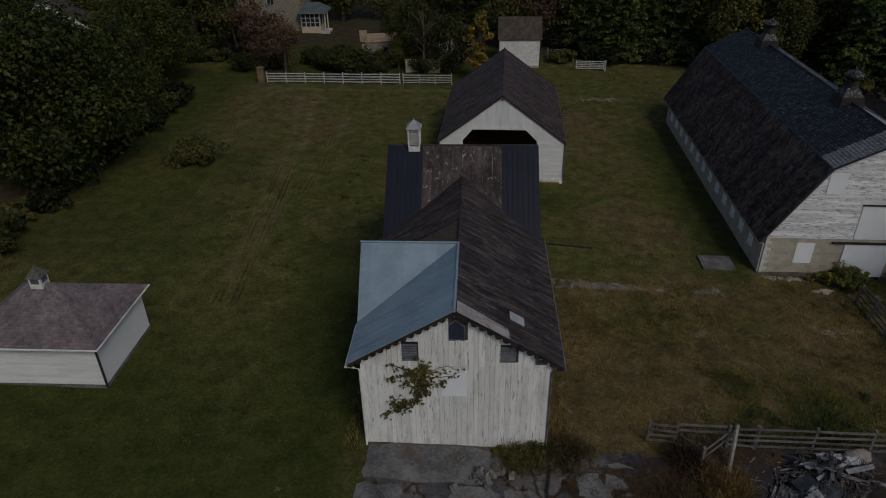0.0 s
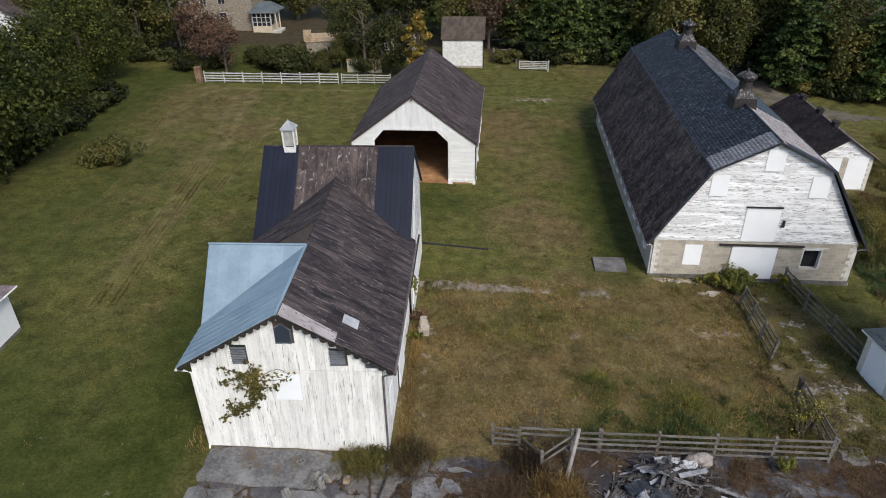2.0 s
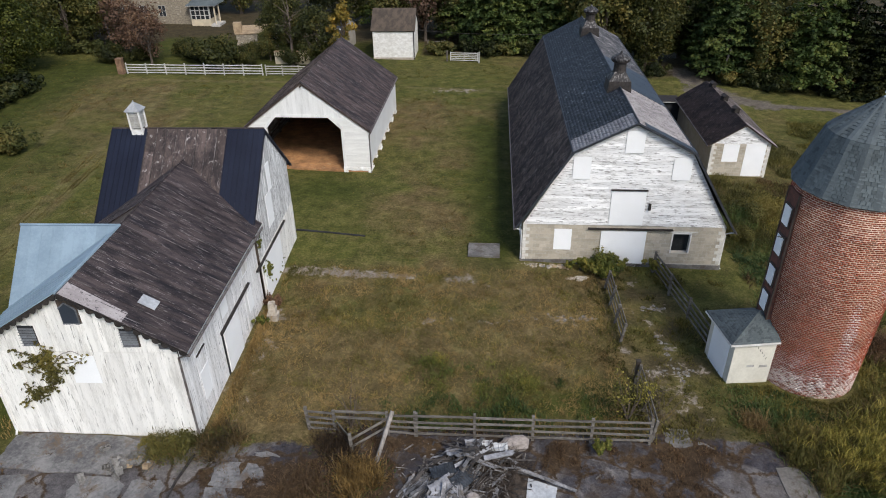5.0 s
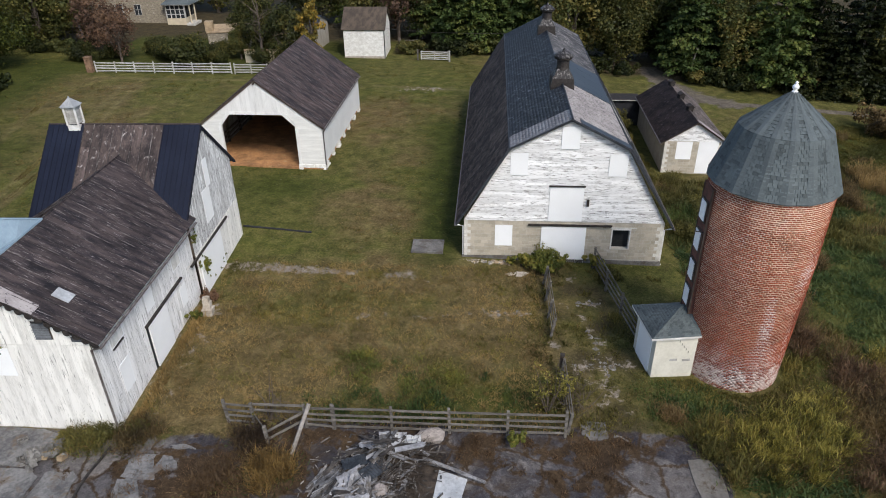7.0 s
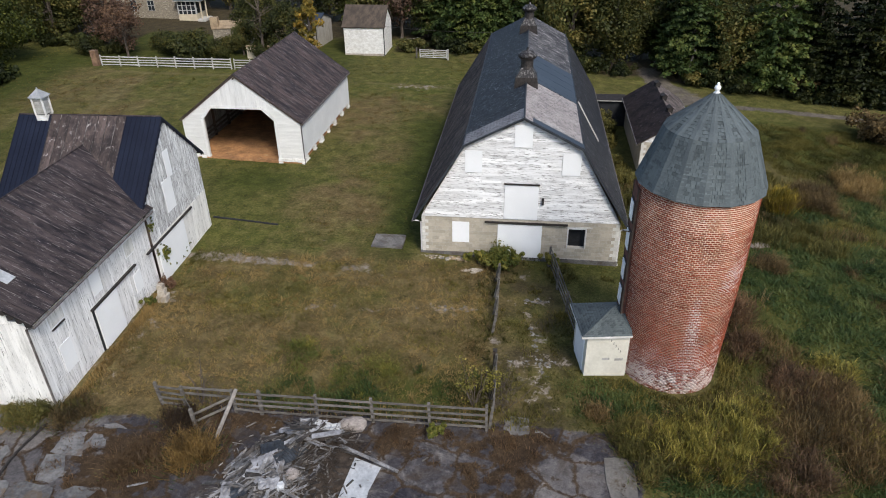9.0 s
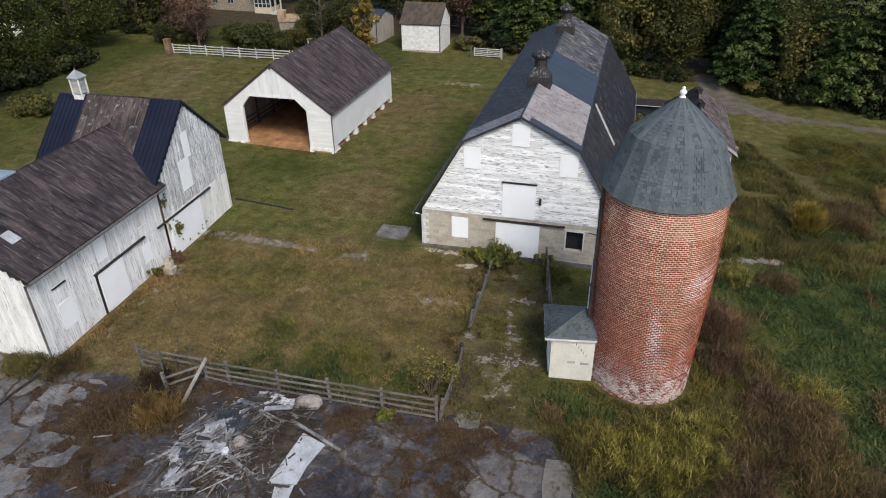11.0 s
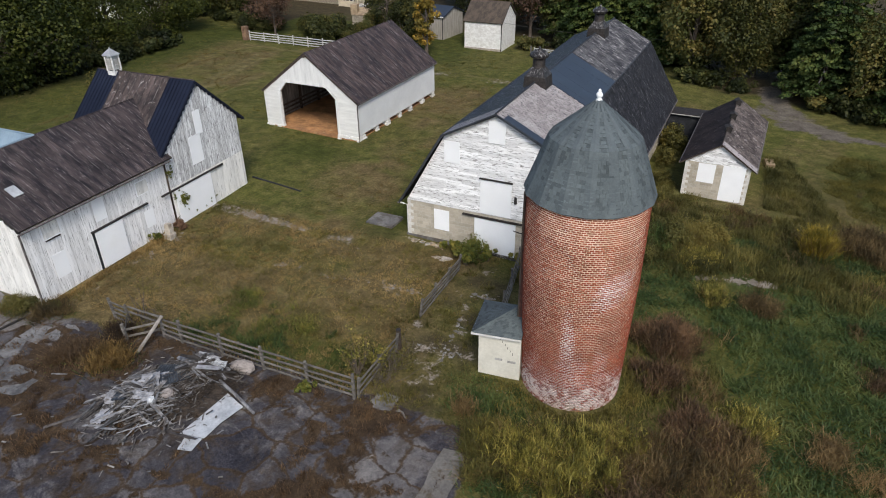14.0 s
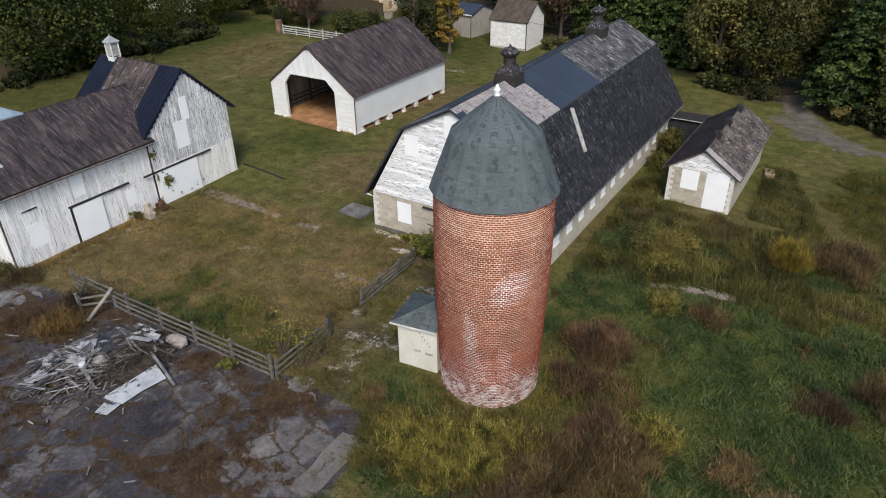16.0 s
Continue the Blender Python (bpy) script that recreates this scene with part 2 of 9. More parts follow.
M_MORTAR = surface("mortar", (0.60, 0.56, 0.49), (0.50, 0.46, 0.40), 0.95, scale=2, fine=20)
M_QUOIN = surface("white_quoin", (0.76, 0.74, 0.69), (0.60, 0.57, 0.51), 0.9, scale=2, fine=16, vary=0.1)
M_CONC = surface("concrete", (0.225, 0.212, 0.198), (0.105, 0.100, 0.096), 0.95, scale=0.8, fine=8, wear=(0.105, 0.088, 0.072), wear_cut=(0.50, 0.64), vary=0.15, wear_scale=1.4)
M_PALECONC = surface("pale_concrete", (0.62, 0.60, 0.56), (0.42, 0.40, 0.37), 0.92, scale=0.9, fine=9, wear=(0.3, 0.28, 0.26), vary=0.1)
M_BRICK = surface("red_brick", (0.35, 0.088, 0.043), (0.20, 0.047, 0.025), 0.9, scale=0.5, fine=10, cut=(0.40, 0.60), vary=0.26, island=True, bump_s=0.25)
M_GREYWOOD = surface("grey_weathered_wood", (0.215, 0.197, 0.175), (0.088, 0.077, 0.067), 0.92, scale=2.0, fine=14, stretch=(1, 1, 3), vary=0.22)
M_WHITEFENCE = surface("white_fence_paint", (0.64, 0.63, 0.61), (0.36, 0.35, 0.33), 0.8, scale=2.0, fine=12, vary=0.1)
M_BARK = surface("bark", (0.16, 0.13, 0.105), (0.07, 0.055, 0.045), 0.95, scale=3, fine=14, stretch=(3, 3, 0.5), bump_s=0.6)
M_DEADWOOD = surface("bare_dead_wood", (0.34, 0.31, 0.28), (0.2, 0.18, 0.16), 0.95, scale=3, fine=14)
M_ROOFGREY = surface("grey_shingle", (0.122, 0.144, 0.150), (0.078, 0.094, 0.100), 0.85, scale=0.8, fine=12, vary=0.22, island=True, bump_s=0.3, tints=((0.0, 0.66), (0.2, 0.76), (0.28, 0.96), (1.0, 1.08)))
M_ROOFCAP = surface("grey_hip_shingle", (0.112, 0.132, 0.139), (0.084, 0.100, 0.107), 0.85, scale=1.2, fine=12, vary=0.08, bump_s=0.25)
M_GLASS, _n, _l, _b = material("window_glass")
_b.inputs["Base Color"].default_value = (0.03, 0.035, 0.04, 1)
_b.inputs["Roughness"].default_value = 0.08
M_SOIL = surface("barn_floor_earth", (0.52, 0.265, 0.115), (0.24, 0.125, 0.06), 0.97, scale=0.9, fine=9, wear=(0.5, 0.33, 0.18))
M_IRON = surface("dark_rusty_iron", (0.07, 0.06, 0.055), (0.03, 0.027, 0.026), 0.65, 0.4, scale=4)
M_DEBRIS = surface("bleached_scrap_board", (0.29, 0.285, 0.29), (0.085, 0.082, 0.083), 0.9, scale=2, fine=12, stretch=(1, 1, 1), wear=(0.16, 0.14, 0.12), wear_cut=(0.52, 0.66), vary=0.7)
M_DEBRIS_J = surface("mixed_scrap", (0.23, 0.215, 0.20), (0.065, 0.056, 0.05), 0.9, scale=2, fine=12, wear=(0.12, 0.1, 0.085), wear_cut=(0.55, 0.68), vary=0.75, island=True)

L_DEEP = leafy("deep_green_leaves", [(0.2, (0.016, 0.022, 0.008)), (0.5, (0.036, 0.045, 0.013)), (0.8, (0.084, 0.082, 0.024))], gain=1.4)
# leaf colour darkened to stand for the shade of the wood
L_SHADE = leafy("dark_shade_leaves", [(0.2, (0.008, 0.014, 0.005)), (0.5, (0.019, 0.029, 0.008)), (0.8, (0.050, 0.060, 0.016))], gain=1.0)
L_CROWN = leafy("dense_crown_leaves", [(0.2, (0.012, 0.020, 0.004)), (0.5, (0.030, 0.044, 0.008)), (0.8, (0.082, 0.096, 0.020))], scale=0.6, gain=1.3)
L_OAK = leafy("autumn_oak_leaves", [(0.2, (0.024, 0.034, 0.012)), (0.5, (0.048, 0.056, 0.018)), (0.8, (0.090, 0.080, 0.026))], gain=1.85)
L_PINE = leafy("pine_needles", [(0.2, (0.016, 0.030, 0.010)), (0.5, (0.034, 0.058, 0.017)), (0.8, (0.080, 0.100, 0.028))], gain=1.75)
L_RUST = leafy("rusty_leaves", [(0.2, (0.038, 0.027, 0.020)), (0.5, (0.078, 0.050, 0.038)), (0.8, (0.13, 0.088, 0.060))])
L_GOLD = leafy("golden_leaves", [(0.2, (0.05, 0.05, 0.014)), (0.5, (0.13, 0.11, 0.024)), (0.8, (0.30, 0.20, 0.04))])
L_IVYDRY = leafy("dry_ivy_leaves", [(0.2, (0.03, 0.034, 0.012)), (0.5, (0.062, 0.062, 0.020)), (0.8, (0.13, 0.12, 0.035))], gain=1.6)
L_IVY = leafy("ivy_leaves", [(0.2, (0.03, 0.045, 0.012)), (0.5, (0.075, 0.095, 0.022)), (0.8, (0.17, 0.16, 0.04))])
L_WEED = leafy("tall_weeds", [(0.22, (0.032, 0.025, 0.013)), (0.45, (0.072, 0.055, 0.026)), (0.62, (0.116, 0.086, 0.042)), (0.8, (0.18, 0.135, 0.068))], scale=0.7)
L_GREENWEED = leafy("green_weeds", [(0.22, (0.022, 0.042, 0.014)), (0.5, (0.044, 0.076, 0.024)), (0.8, (0.100, 0.124, 0.042))], scale=0.6)
L_STRAW = leafy("straw_grass", [(0.25, (0.10, 0.075, 0.034)), (0.5, (0.19, 0.145, 0.065)), (0.8, (0.27, 0.205, 0.095))], scale=0.3)
L_YELLOW = leafy("yellow_shrub", [(0.22, (0.07, 0.07, 0.014)), (0.5, (0.20, 0.170, 0.028)), (0.8, (0.38, 0.31, 0.05))], scale=0.9, gain=1.2)
L_LAWN = leafy("lawn_blades", [(0.22, (0.024, 0.030, 0.005)), (0.5, (0.060, 0.062, 0.012)), (0.8, (0.125, 0.112, 0.028))], scale=0.25, gain=1.35)
M_GREYWHITE = surface("faded_white_paint", (0.5, 0.49, 0.46), (0.3, 0.285, 0.26), 0.9, scale=2.0, fine=12, vary=0.15)
M_TANSTONE = surface("tan_stone", (0.40, 0.30, 0.19), (0.25, 0.185, 0.12), 0.95, scale=2, fine=12, vary=0.25)
M_RUBBLE = surface("grey_rubble", (0.29, 0.28, 0.265), (0.14, 0.13, 0.12), 0.95, scale=3, fine=14, vary=0.3)
M_SLABGREY = surface("blue_grey_slab", (0.225, 0.218, 0.212), (0.085, 0.083, 0.085), 0.95, scale=0.7, fine=7, wear=(0.13, 0.095, 0.065), wear_cut=(0.52, 0.66), vary=0.16, wear_scale=1.3)
M_PALESLAB = surface("pale_kerb", (0.205, 0.19, 0.172), (0.12, 0.11, 0.10), 0.95, scale=0.8, fine=8, wear=(0.10, 0.082, 0.06), wear_cut=(0.5, 0.64), wear_scale=1.6, vary=0.12)
M_MOUND = surface("dark_soil", (0.085, 0.065, 0.05), (0.035, 0.028, 0.023), 0.97, scale=2.5, fine=14, bump_s=0.8)
M_SHEETPALE = surface("dented_pale_sheet", (0.56, 0.57, 0.58), (0.36, 0.37, 0.38), 0.55, 0.15, scale=1.2, fine=8, wear=(0.24, 0.2, 0.17), wear_cut=(0.6, 0.72), vary=0.2)
M_BOULDER = surface("pinkish_rock", (0.38, 0.335, 0.31), (0.20, 0.175, 0.16), 0.95, scale=2, fine=12)
M_WHITESTONE = surface("whitewashed_stone", (0.86, 0.85, 0.82), (0.66, 0.64, 0.60), 0.92, scale=2.2, fine=7, stretch=(1, 1, 1.6), wear=(0.40, 0.37, 0.33), wear_cut=(0.63, 0.74), bump_s=0.6)
M_BROWNROOF = surface("brown_shingle_roof", (0.105, 0.080, 0.060), (0.052, 0.041, 0.033), 0.9, scale=1.0, fine=8, stretch=(2, 1, 1), vary=0.1)
M_GREYSHED = surface("grey_board_shed", (0.44, 0.41, 0.36), (0.28, 0.26, 0.23), 0.92, scale=1.2, fine=9, stretch=(4, 4, 0.5))
M_FIELDSTONE = surface("fieldstone", (0.36, 0.31, 0.235), (0.18, 0.155, 0.12), 0.95, scale=3.0, fine=9, stretch=(1, 1, 1.8), cut=(0.4, 0.6), wear=(0.5, 0.46, 0.4), wear_cut=(0.58, 0.66), bump_s=0.7)
M_CREAM = surface("cream_paint", (0.66, 0.57, 0.42), (0.54, 0.46, 0.34), 0.85, scale=1.2, fine=9)
M_POLE = surface("grey_pole", (0.17, 0.155, 0.14), (0.09, 0.08, 0.072), 0.95, scale=3)
M_BOARD_SIDE = surface("weathered_white_boards", (0.90, 0.89, 0.885), (0.68, 0.67, 0.66), 0.88, scale=0.9, fine=9, stretch=(6, 6, 0.3), cut=(0.40, 0.54), wear=(0.21, 0.20, 0.195),
                       wear_cut=(0.55, 0.64), wear_stretch=(8, 8, 0.4), vary=0.08)

M_PALESTONE = surface("pale_tan_stone", (0.50, 0.44, 0.37), (0.30, 0.26, 0.21), 0.95, scale=2.5, fine=12, wear=(0.6, 0.56, 0.5), wear_cut=(0.56, 0.68), bump_s=0.6)
M_DARKSHEET = surface("blue_black_sheet", (0.07, 0.078, 0.09), (0.03, 0.034, 0.04), 0.6, 0.2, scale=2, fine=9)
M_PILLAR = surface("rusty_tan_stone", (0.30, 0.19, 0.12), (0.17, 0.105, 0.07), 0.95, scale=2, fine=12, vary=0.3)


# ---------------------------------------------------------------- ground
def gz(x, y=0.0):
    """The ground's height: it falls gently to the east."""
    return 0.27 - 0.026 * max(-45.0, min(65.0, x))


def gnoise(x, y, size, seed=0):
    """Smooth value noise on arrays."""
    r = np.random.RandomState(seed)
    tab = r.rand(256, 256)
    u, v = x / size + 37.3, y / size + 11.7
    i, j = np.floor(u).astype(int), np.floor(v).astype(int)
    f, g = u - i, v - j
    f, g = f * f * (3 - 2 * f), g * g * (3 - 2 * g)
    a = tab[i % 256, j % 256] * (1 - f) + tab[(i + 1) % 256, j % 256] * f
    b = tab[i % 256, (j + 1) % 256] * (1 - f) + tab[(i + 1) % 256, (j + 1) % 256] * f
    return a * (1 - g) + b * g


def seg(x, y, x0, y0, x1, y1):
    """Distance from points to a stretch of line."""
    dx, dy = x1 - x0, y1 - y0
    t = np.clip(((x - x0) * dx + (y - y0) * dy) / (dx * dx + dy * dy), 0, 1)
    return np.hypot(x - x0 - t * dx, y - y0 - t * dy)


def soft(d, inner, outer):
    return np.clip((outer - d) / (outer - inner), 0, 1)


TRACKS = [(-15.3, 32.0, -16.3, 47.0), (-16.3, 47.0, -17.2, 58.0), (-14.2, 32.0, -15.2, 47.0), (-15.2, 47.0, -16.0, 58.0), (-22.0, 39.0, -22.0, 52.0), (-22.0, 52.0, -25.0, 67.0), (-13.4, 49.0, -13.4, 64.0),
          (-24.0, 76.5, -2.0, 77.2), (9.0, 76.0, 24.0, 74.5), (-17.2, 58.0, -19.5, 74.0), (-16.0, 58.0, -18.0, 74.0)]


def ground_masks(x, y):
    """What grows or lies where: dry grass, bare dirt, lush grass with painted shade, old paving."""
    n1, n2, n3 = gnoise(x, y, 6.0, 1), gnoise(x, y, 1.6, 2), gnoise(x, y, 0.55, 3)
    rough = 0.55 * n1 + 0.3 * n2 + 0.15 * n3
    yard = soft(np.maximum(np.abs(x - 14.0) - 10.0, np.abs(y - 29.0) - 7.0), -1.5, 3.0)
    wide = gnoise(x, y, 15.0, 8)
    dry = 0.10 + 1.32 * yard * (0.5 + 0.9 * rough) + 0.9 * (n1 - 0.5) + 1.1 * (wide - 0.5) + 0.5 * (n2 - 0.5)
    dry += 0.25 * soft(np.hypot((x + 19.0) / 5.0, (y - 50.0) / 11.0), 0.4, 1.1) + 0.6 * soft(np.hypot((x + 9.5) / 5.0, (y - 44.0) / 6.0), 0.3, 1.1)
    dry += 0.22 * soft(np.hypot((x + 12.0) / 16.0, (y - 68.0) / 8.0), 0.4, 1.1) + 0.5 * soft(np.hypot((x - 12.5) / 5.0, (y - 45.0) / 4.0), 0.4, 1.1)
    dry -= 0.7 * soft(np.abs(y - 82.0), 2.0, 5.0) + 0.5 * soft(np.hypot((x + 18.0) / 8.0, (y - 30.0) / 9.0), 0.4, 1.1) + 0.6 * soft(np.hypot((x + 13.0) / 2.6, (y - 54.0) / 9.0), 0.3, 1.1)
    dry += 0.35 * soft(np.hypot((x - 6.0) / 3.5, (y - 26.0) / 5.0), 0.3, 1.1) - 0.9 * soft(np.hypot((x - 16.0) / 4.5, (y - 24.6) / 2.0), 0.3, 1.1) * np.clip(n2 * 2.2 - 0.3, 0, 1)
    dry += 0.38 * soft(np.maximum(np.abs(x - 12.5) - 4.0, np.abs(y - 55.0) - 17.0), -3.0, 2.5) * (0.4 + 1.1 * n2) + 0.45 * soft(np.hypot((x + 10.5) / 3.0, (y - 31.0) / 7.0), 0.3, 1.1) * (0.4 + n2)
    for track in TRACKS:
        dry += 0.9 * soft(seg(x, y, *track), 0.12, 0.6) * (0.35 + 0.8 * n2)
    dry = np.clip(dry, 0, 1)
    # the first two terms paint the barns' shadows along their west walls
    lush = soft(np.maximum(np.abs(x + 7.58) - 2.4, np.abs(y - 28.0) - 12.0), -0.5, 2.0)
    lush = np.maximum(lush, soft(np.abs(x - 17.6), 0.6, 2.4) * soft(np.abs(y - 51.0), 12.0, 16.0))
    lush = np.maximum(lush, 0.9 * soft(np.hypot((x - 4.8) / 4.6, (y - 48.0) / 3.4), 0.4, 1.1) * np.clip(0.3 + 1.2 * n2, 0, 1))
    lush = np.maximum(lush, 0.95 * soft(np.maximum(np.abs(x - 18.8) - 4.2, np.abs(y - 24.6) - 1.4), -0.8, 2.4) * np.clip(n2 * 2.0 - 0.2, 0, 1))
    lush = np.maximum(lush, 0.8 * soft(np.abs(x - 52.0), 12.0, 20.0) * soft(np.abs(y - 34.0), 14.0, 20.0) * np.clip(n1 * 2.2 - 0.4, 0, 1))
    lush = np.maximum(lush, 0.9 * soft(np.hypot((x - 56.0) / 12.0, (y - 60.0) / 9.0), 0.5, 1.1))
    lush = np.maximum(lush, 0.95 * soft(np.maximum(np.abs(x + 34.0) - 6.0, np.abs(y - 70.0) - 14.0), -1.5, 3.0))
    lush = np.maximum(lush, 0.8 * soft(np.maximum(np.abs(x + 12.0) - 17.0, np.abs(y - 92.0) - 12.0), -1.0, 2.0))
    lush = np.maximum(lush, 0.35 * soft(np.maximum(np.abs(x - 28.0) - 3.4, np.abs(y - 27.5) - 4.5), -0.8, 1.2) * np.clip(n2 * 2.4 - 0.3, 0, 1))
    # tree shade painted into the west lawn, along with its darker grass
    lush = np.maximum(lush, 0.7 * soft(np.maximum(np.abs(x + 27.0) - 7.0, np.abs(y - 47.0) - 10.0), -2.0, 4.0) * np.clip(0.4 + n1, 0, 1))
    lush = np.maximum(lush, soft(np.maximum(np.abs(x + 17.0) - 12.0, np.abs(y - 18.0) - 9.0), -2.0, 5.0) * np.clip(0.45 + 1.1 * n1, 0, 1))
    dirt = soft(seg(x, y, 4.6, 35.8, 17.5, 35.4), 0.1, 0.75) * np.clip(n2 * 2.6 - 0.55, 0, 1)
    dirt = np.maximum(dirt, 1.2 * soft(seg(x, y, 5.0, 36.1, 8.2, 35.8), 0.15, 0.7) * np.clip(n3 * 2.4, 0, 1))
    dirt = np.maximum(dirt, 0.42 * soft(np.maximum(np.abs(x - 26.4) - 1.0, np.abs(y - 28.5) - 6.0), -0.6, 0.8) * np.clip((n2 + n3) * 2.4 - 2.45, 0, 1))
    dirt = np.maximum(dirt, 0.75 * soft(seg(x, y, 11, 31.2, 22, 31.4), 0.3, 1.1) * np.clip(n2 * 3.4 - 1.9, 0, 1))
    dirt = np.maximum(dirt, 0.45 * soft(seg(x, y, 4.7, 22.5, 4.7, 31), 0.4, 1.6) * (0.4 + n2))
    dirt = np.maximum(dirt, 0.5 * soft(np.abs(y - 75.5 + 0.02 * x), 0.3, 1.3) * soft(np.abs(x - 12.0), 9.0, 14.0) * np.clip(n2 * 2.4 - 0.5, 0, 1))
    dirt = np.maximum(dirt, 0.95 * soft(seg(x, y, 38.4, 40.7, 42.6, 41.5), 0.15, 0.6) * (0.4 + n3))
    for x0, y0, x1, y1, w in ((26.5, 30.4, 26.9, 29.1, 0.22), (26.6, 27.8, 26.7, 26.2, 0.26), (25.2, 27.1, 26.2, 27.2, 0.3), (27.2, 27.3, 28.4, 27.3, 0.22), (26.8, 24.7, 26.9, 25.1, 0.4),
                              (26.3, 32.8, 26.5, 32.9, 0.35), (27.3, 32.7, 27.5, 32.7, 0.3), (26.0, 35.5, 26.2, 35.6, 0.3), (24.3, 28.7, 24.4, 28.9, 0.3), (21.2, 31.5, 23.2, 31.7, 0.2), (19.4, 37.35, 22.1, 37.35, 0.22)):
        dirt = np.maximum(dirt, 0.9 * soft(seg(x, y, x0, y0, x1, y1), 0.4 * w, 2.2 * w) * (0.30 + 0.75 * n3))
    paved = soft(np.maximum(np.abs(x - 13.0) - 17.6, np.abs(y - 13.0) - 10.4), -0.2, 0.7)
    paved = np.minimum(paved, np.clip((np.where(x > 11, 23.1, 21.9) + 0.8 * (n2 - 0.5) - y) / 0.8, 0, 1))
    paved = np.minimum(paved, np.clip((x + 4.6) / 0.9, 0, 1))
    n7 = gnoise(x, y, 2.6, 7)
    weeds = paved * np.clip((0.5 * n7 + 0.25 * n2 + 0.25 * n3 - 0.49) * 4.0, 0, 1) * (1.0 - 0.6 * soft(x + 0.25 * (y - 14), 5.0, 8.0))
    crack = np.minimum(np.abs(gnoise(x, y, 3.1, 17) - 0.5), np.abs(gnoise(x, y, 2.3, 18) - 0.5))
    weeds = np.maximum(weeds, 0.85 * paved * np.clip(1.2 - crack / 0.07, 0, 1) * np.clip(n3 * 2.0, 0, 1))
    weeds = np.maximum(weeds, paved * soft(np.hypot((x - 8.8) / 3.0, (y - 18.6) / 2.6), 0.4, 1.2))
    weeds = np.maximum(weeds, 0.9 * paved * soft(seg(x, y, 8.0, 18.0, 5.5, 9.0), 0.4, 2.4) * np.clip(n7 * 2.2 - 0.2, 0, 1))
    weeds = np.maximum(weeds, 0.8 * paved * soft(np.abs(y - 21.9), 0.4, 1.6) * np.clip(n2 * 2.6 - 0.5, 0, 1))
    weeds = np.maximum(weeds, 0.75 * paved * soft(np.hypot((x - 25.0) / 3.0, (y - 17.5) / 5.0), 0.3, 1.2) * np.clip(n3 * 3.0 - 1.0, 0, 1))
    return np.clip(dry, 0, 1), np.clip(dirt, 0, 1), np.clip(lush, 0, 1), np.clip(paved, 0, 1), np.clip(weeds, 0, 1)


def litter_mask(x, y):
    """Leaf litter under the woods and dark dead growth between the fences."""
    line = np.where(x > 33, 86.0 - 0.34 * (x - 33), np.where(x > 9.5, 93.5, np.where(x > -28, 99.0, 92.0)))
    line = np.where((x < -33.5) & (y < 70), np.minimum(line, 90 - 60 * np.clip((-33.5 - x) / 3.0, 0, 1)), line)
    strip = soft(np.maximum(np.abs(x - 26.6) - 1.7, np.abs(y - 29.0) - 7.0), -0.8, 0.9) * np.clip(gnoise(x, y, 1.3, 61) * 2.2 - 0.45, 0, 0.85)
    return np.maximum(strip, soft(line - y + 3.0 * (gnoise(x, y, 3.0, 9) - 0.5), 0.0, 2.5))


def track_mask(x, y):
    """Pale wheel tracks mown into the lawns."""
    m = 0.0 * x
    for track in TRACKS:
        m = np.maximum(m, soft(seg(x, y, *track), 0.10, 0.55))
    return m * (0.35 + 0.65 * gnoise(x, y, 2.0, 33))


def worn_mask(x, y):
    """Where the old paving is bare pale concrete rather than asphalt."""
    return np.maximum(soft(x + 0.25 * (y - 14), 6.5, 9.5) * soft(15.5 - y, 0.0, 3.0), 1.1 * soft(np.hypot((x - 27.6) / 2.2, (y - 18.6) / 2.6), 0.4, 1.1))


LANE = [(42.4, 86.0, 43.0, 78.0, 1.7), (43.0, 78.0, 45.2, 74.2, 2.6), (44.6, 74.6, 48.0, 72.4, 2.0), (48.0, 72.4, 53.0, 71.6, 0.8), (53.0, 71.6, 60.0, 70.0, 0.75), (60.0, 70.0, 70.0, 66.5, 0.8), (70.0, 66.5, 92.0, 57.5, 0.9)]


def lane_mask(x, y):
    """The gravel lane that curves out of the wood."""
    m = 0.0 * x
    for x0, y0, x1, y1, w in LANE:
        m = np.maximum(m, soft(seg(x, y, x0, y0, x1, y1), 0.5 * w, 1.35 * w))
    return np.clip(m * (0.55 + 0.7 * gnoise(x, y, 1.3, 31)), 0, 1)


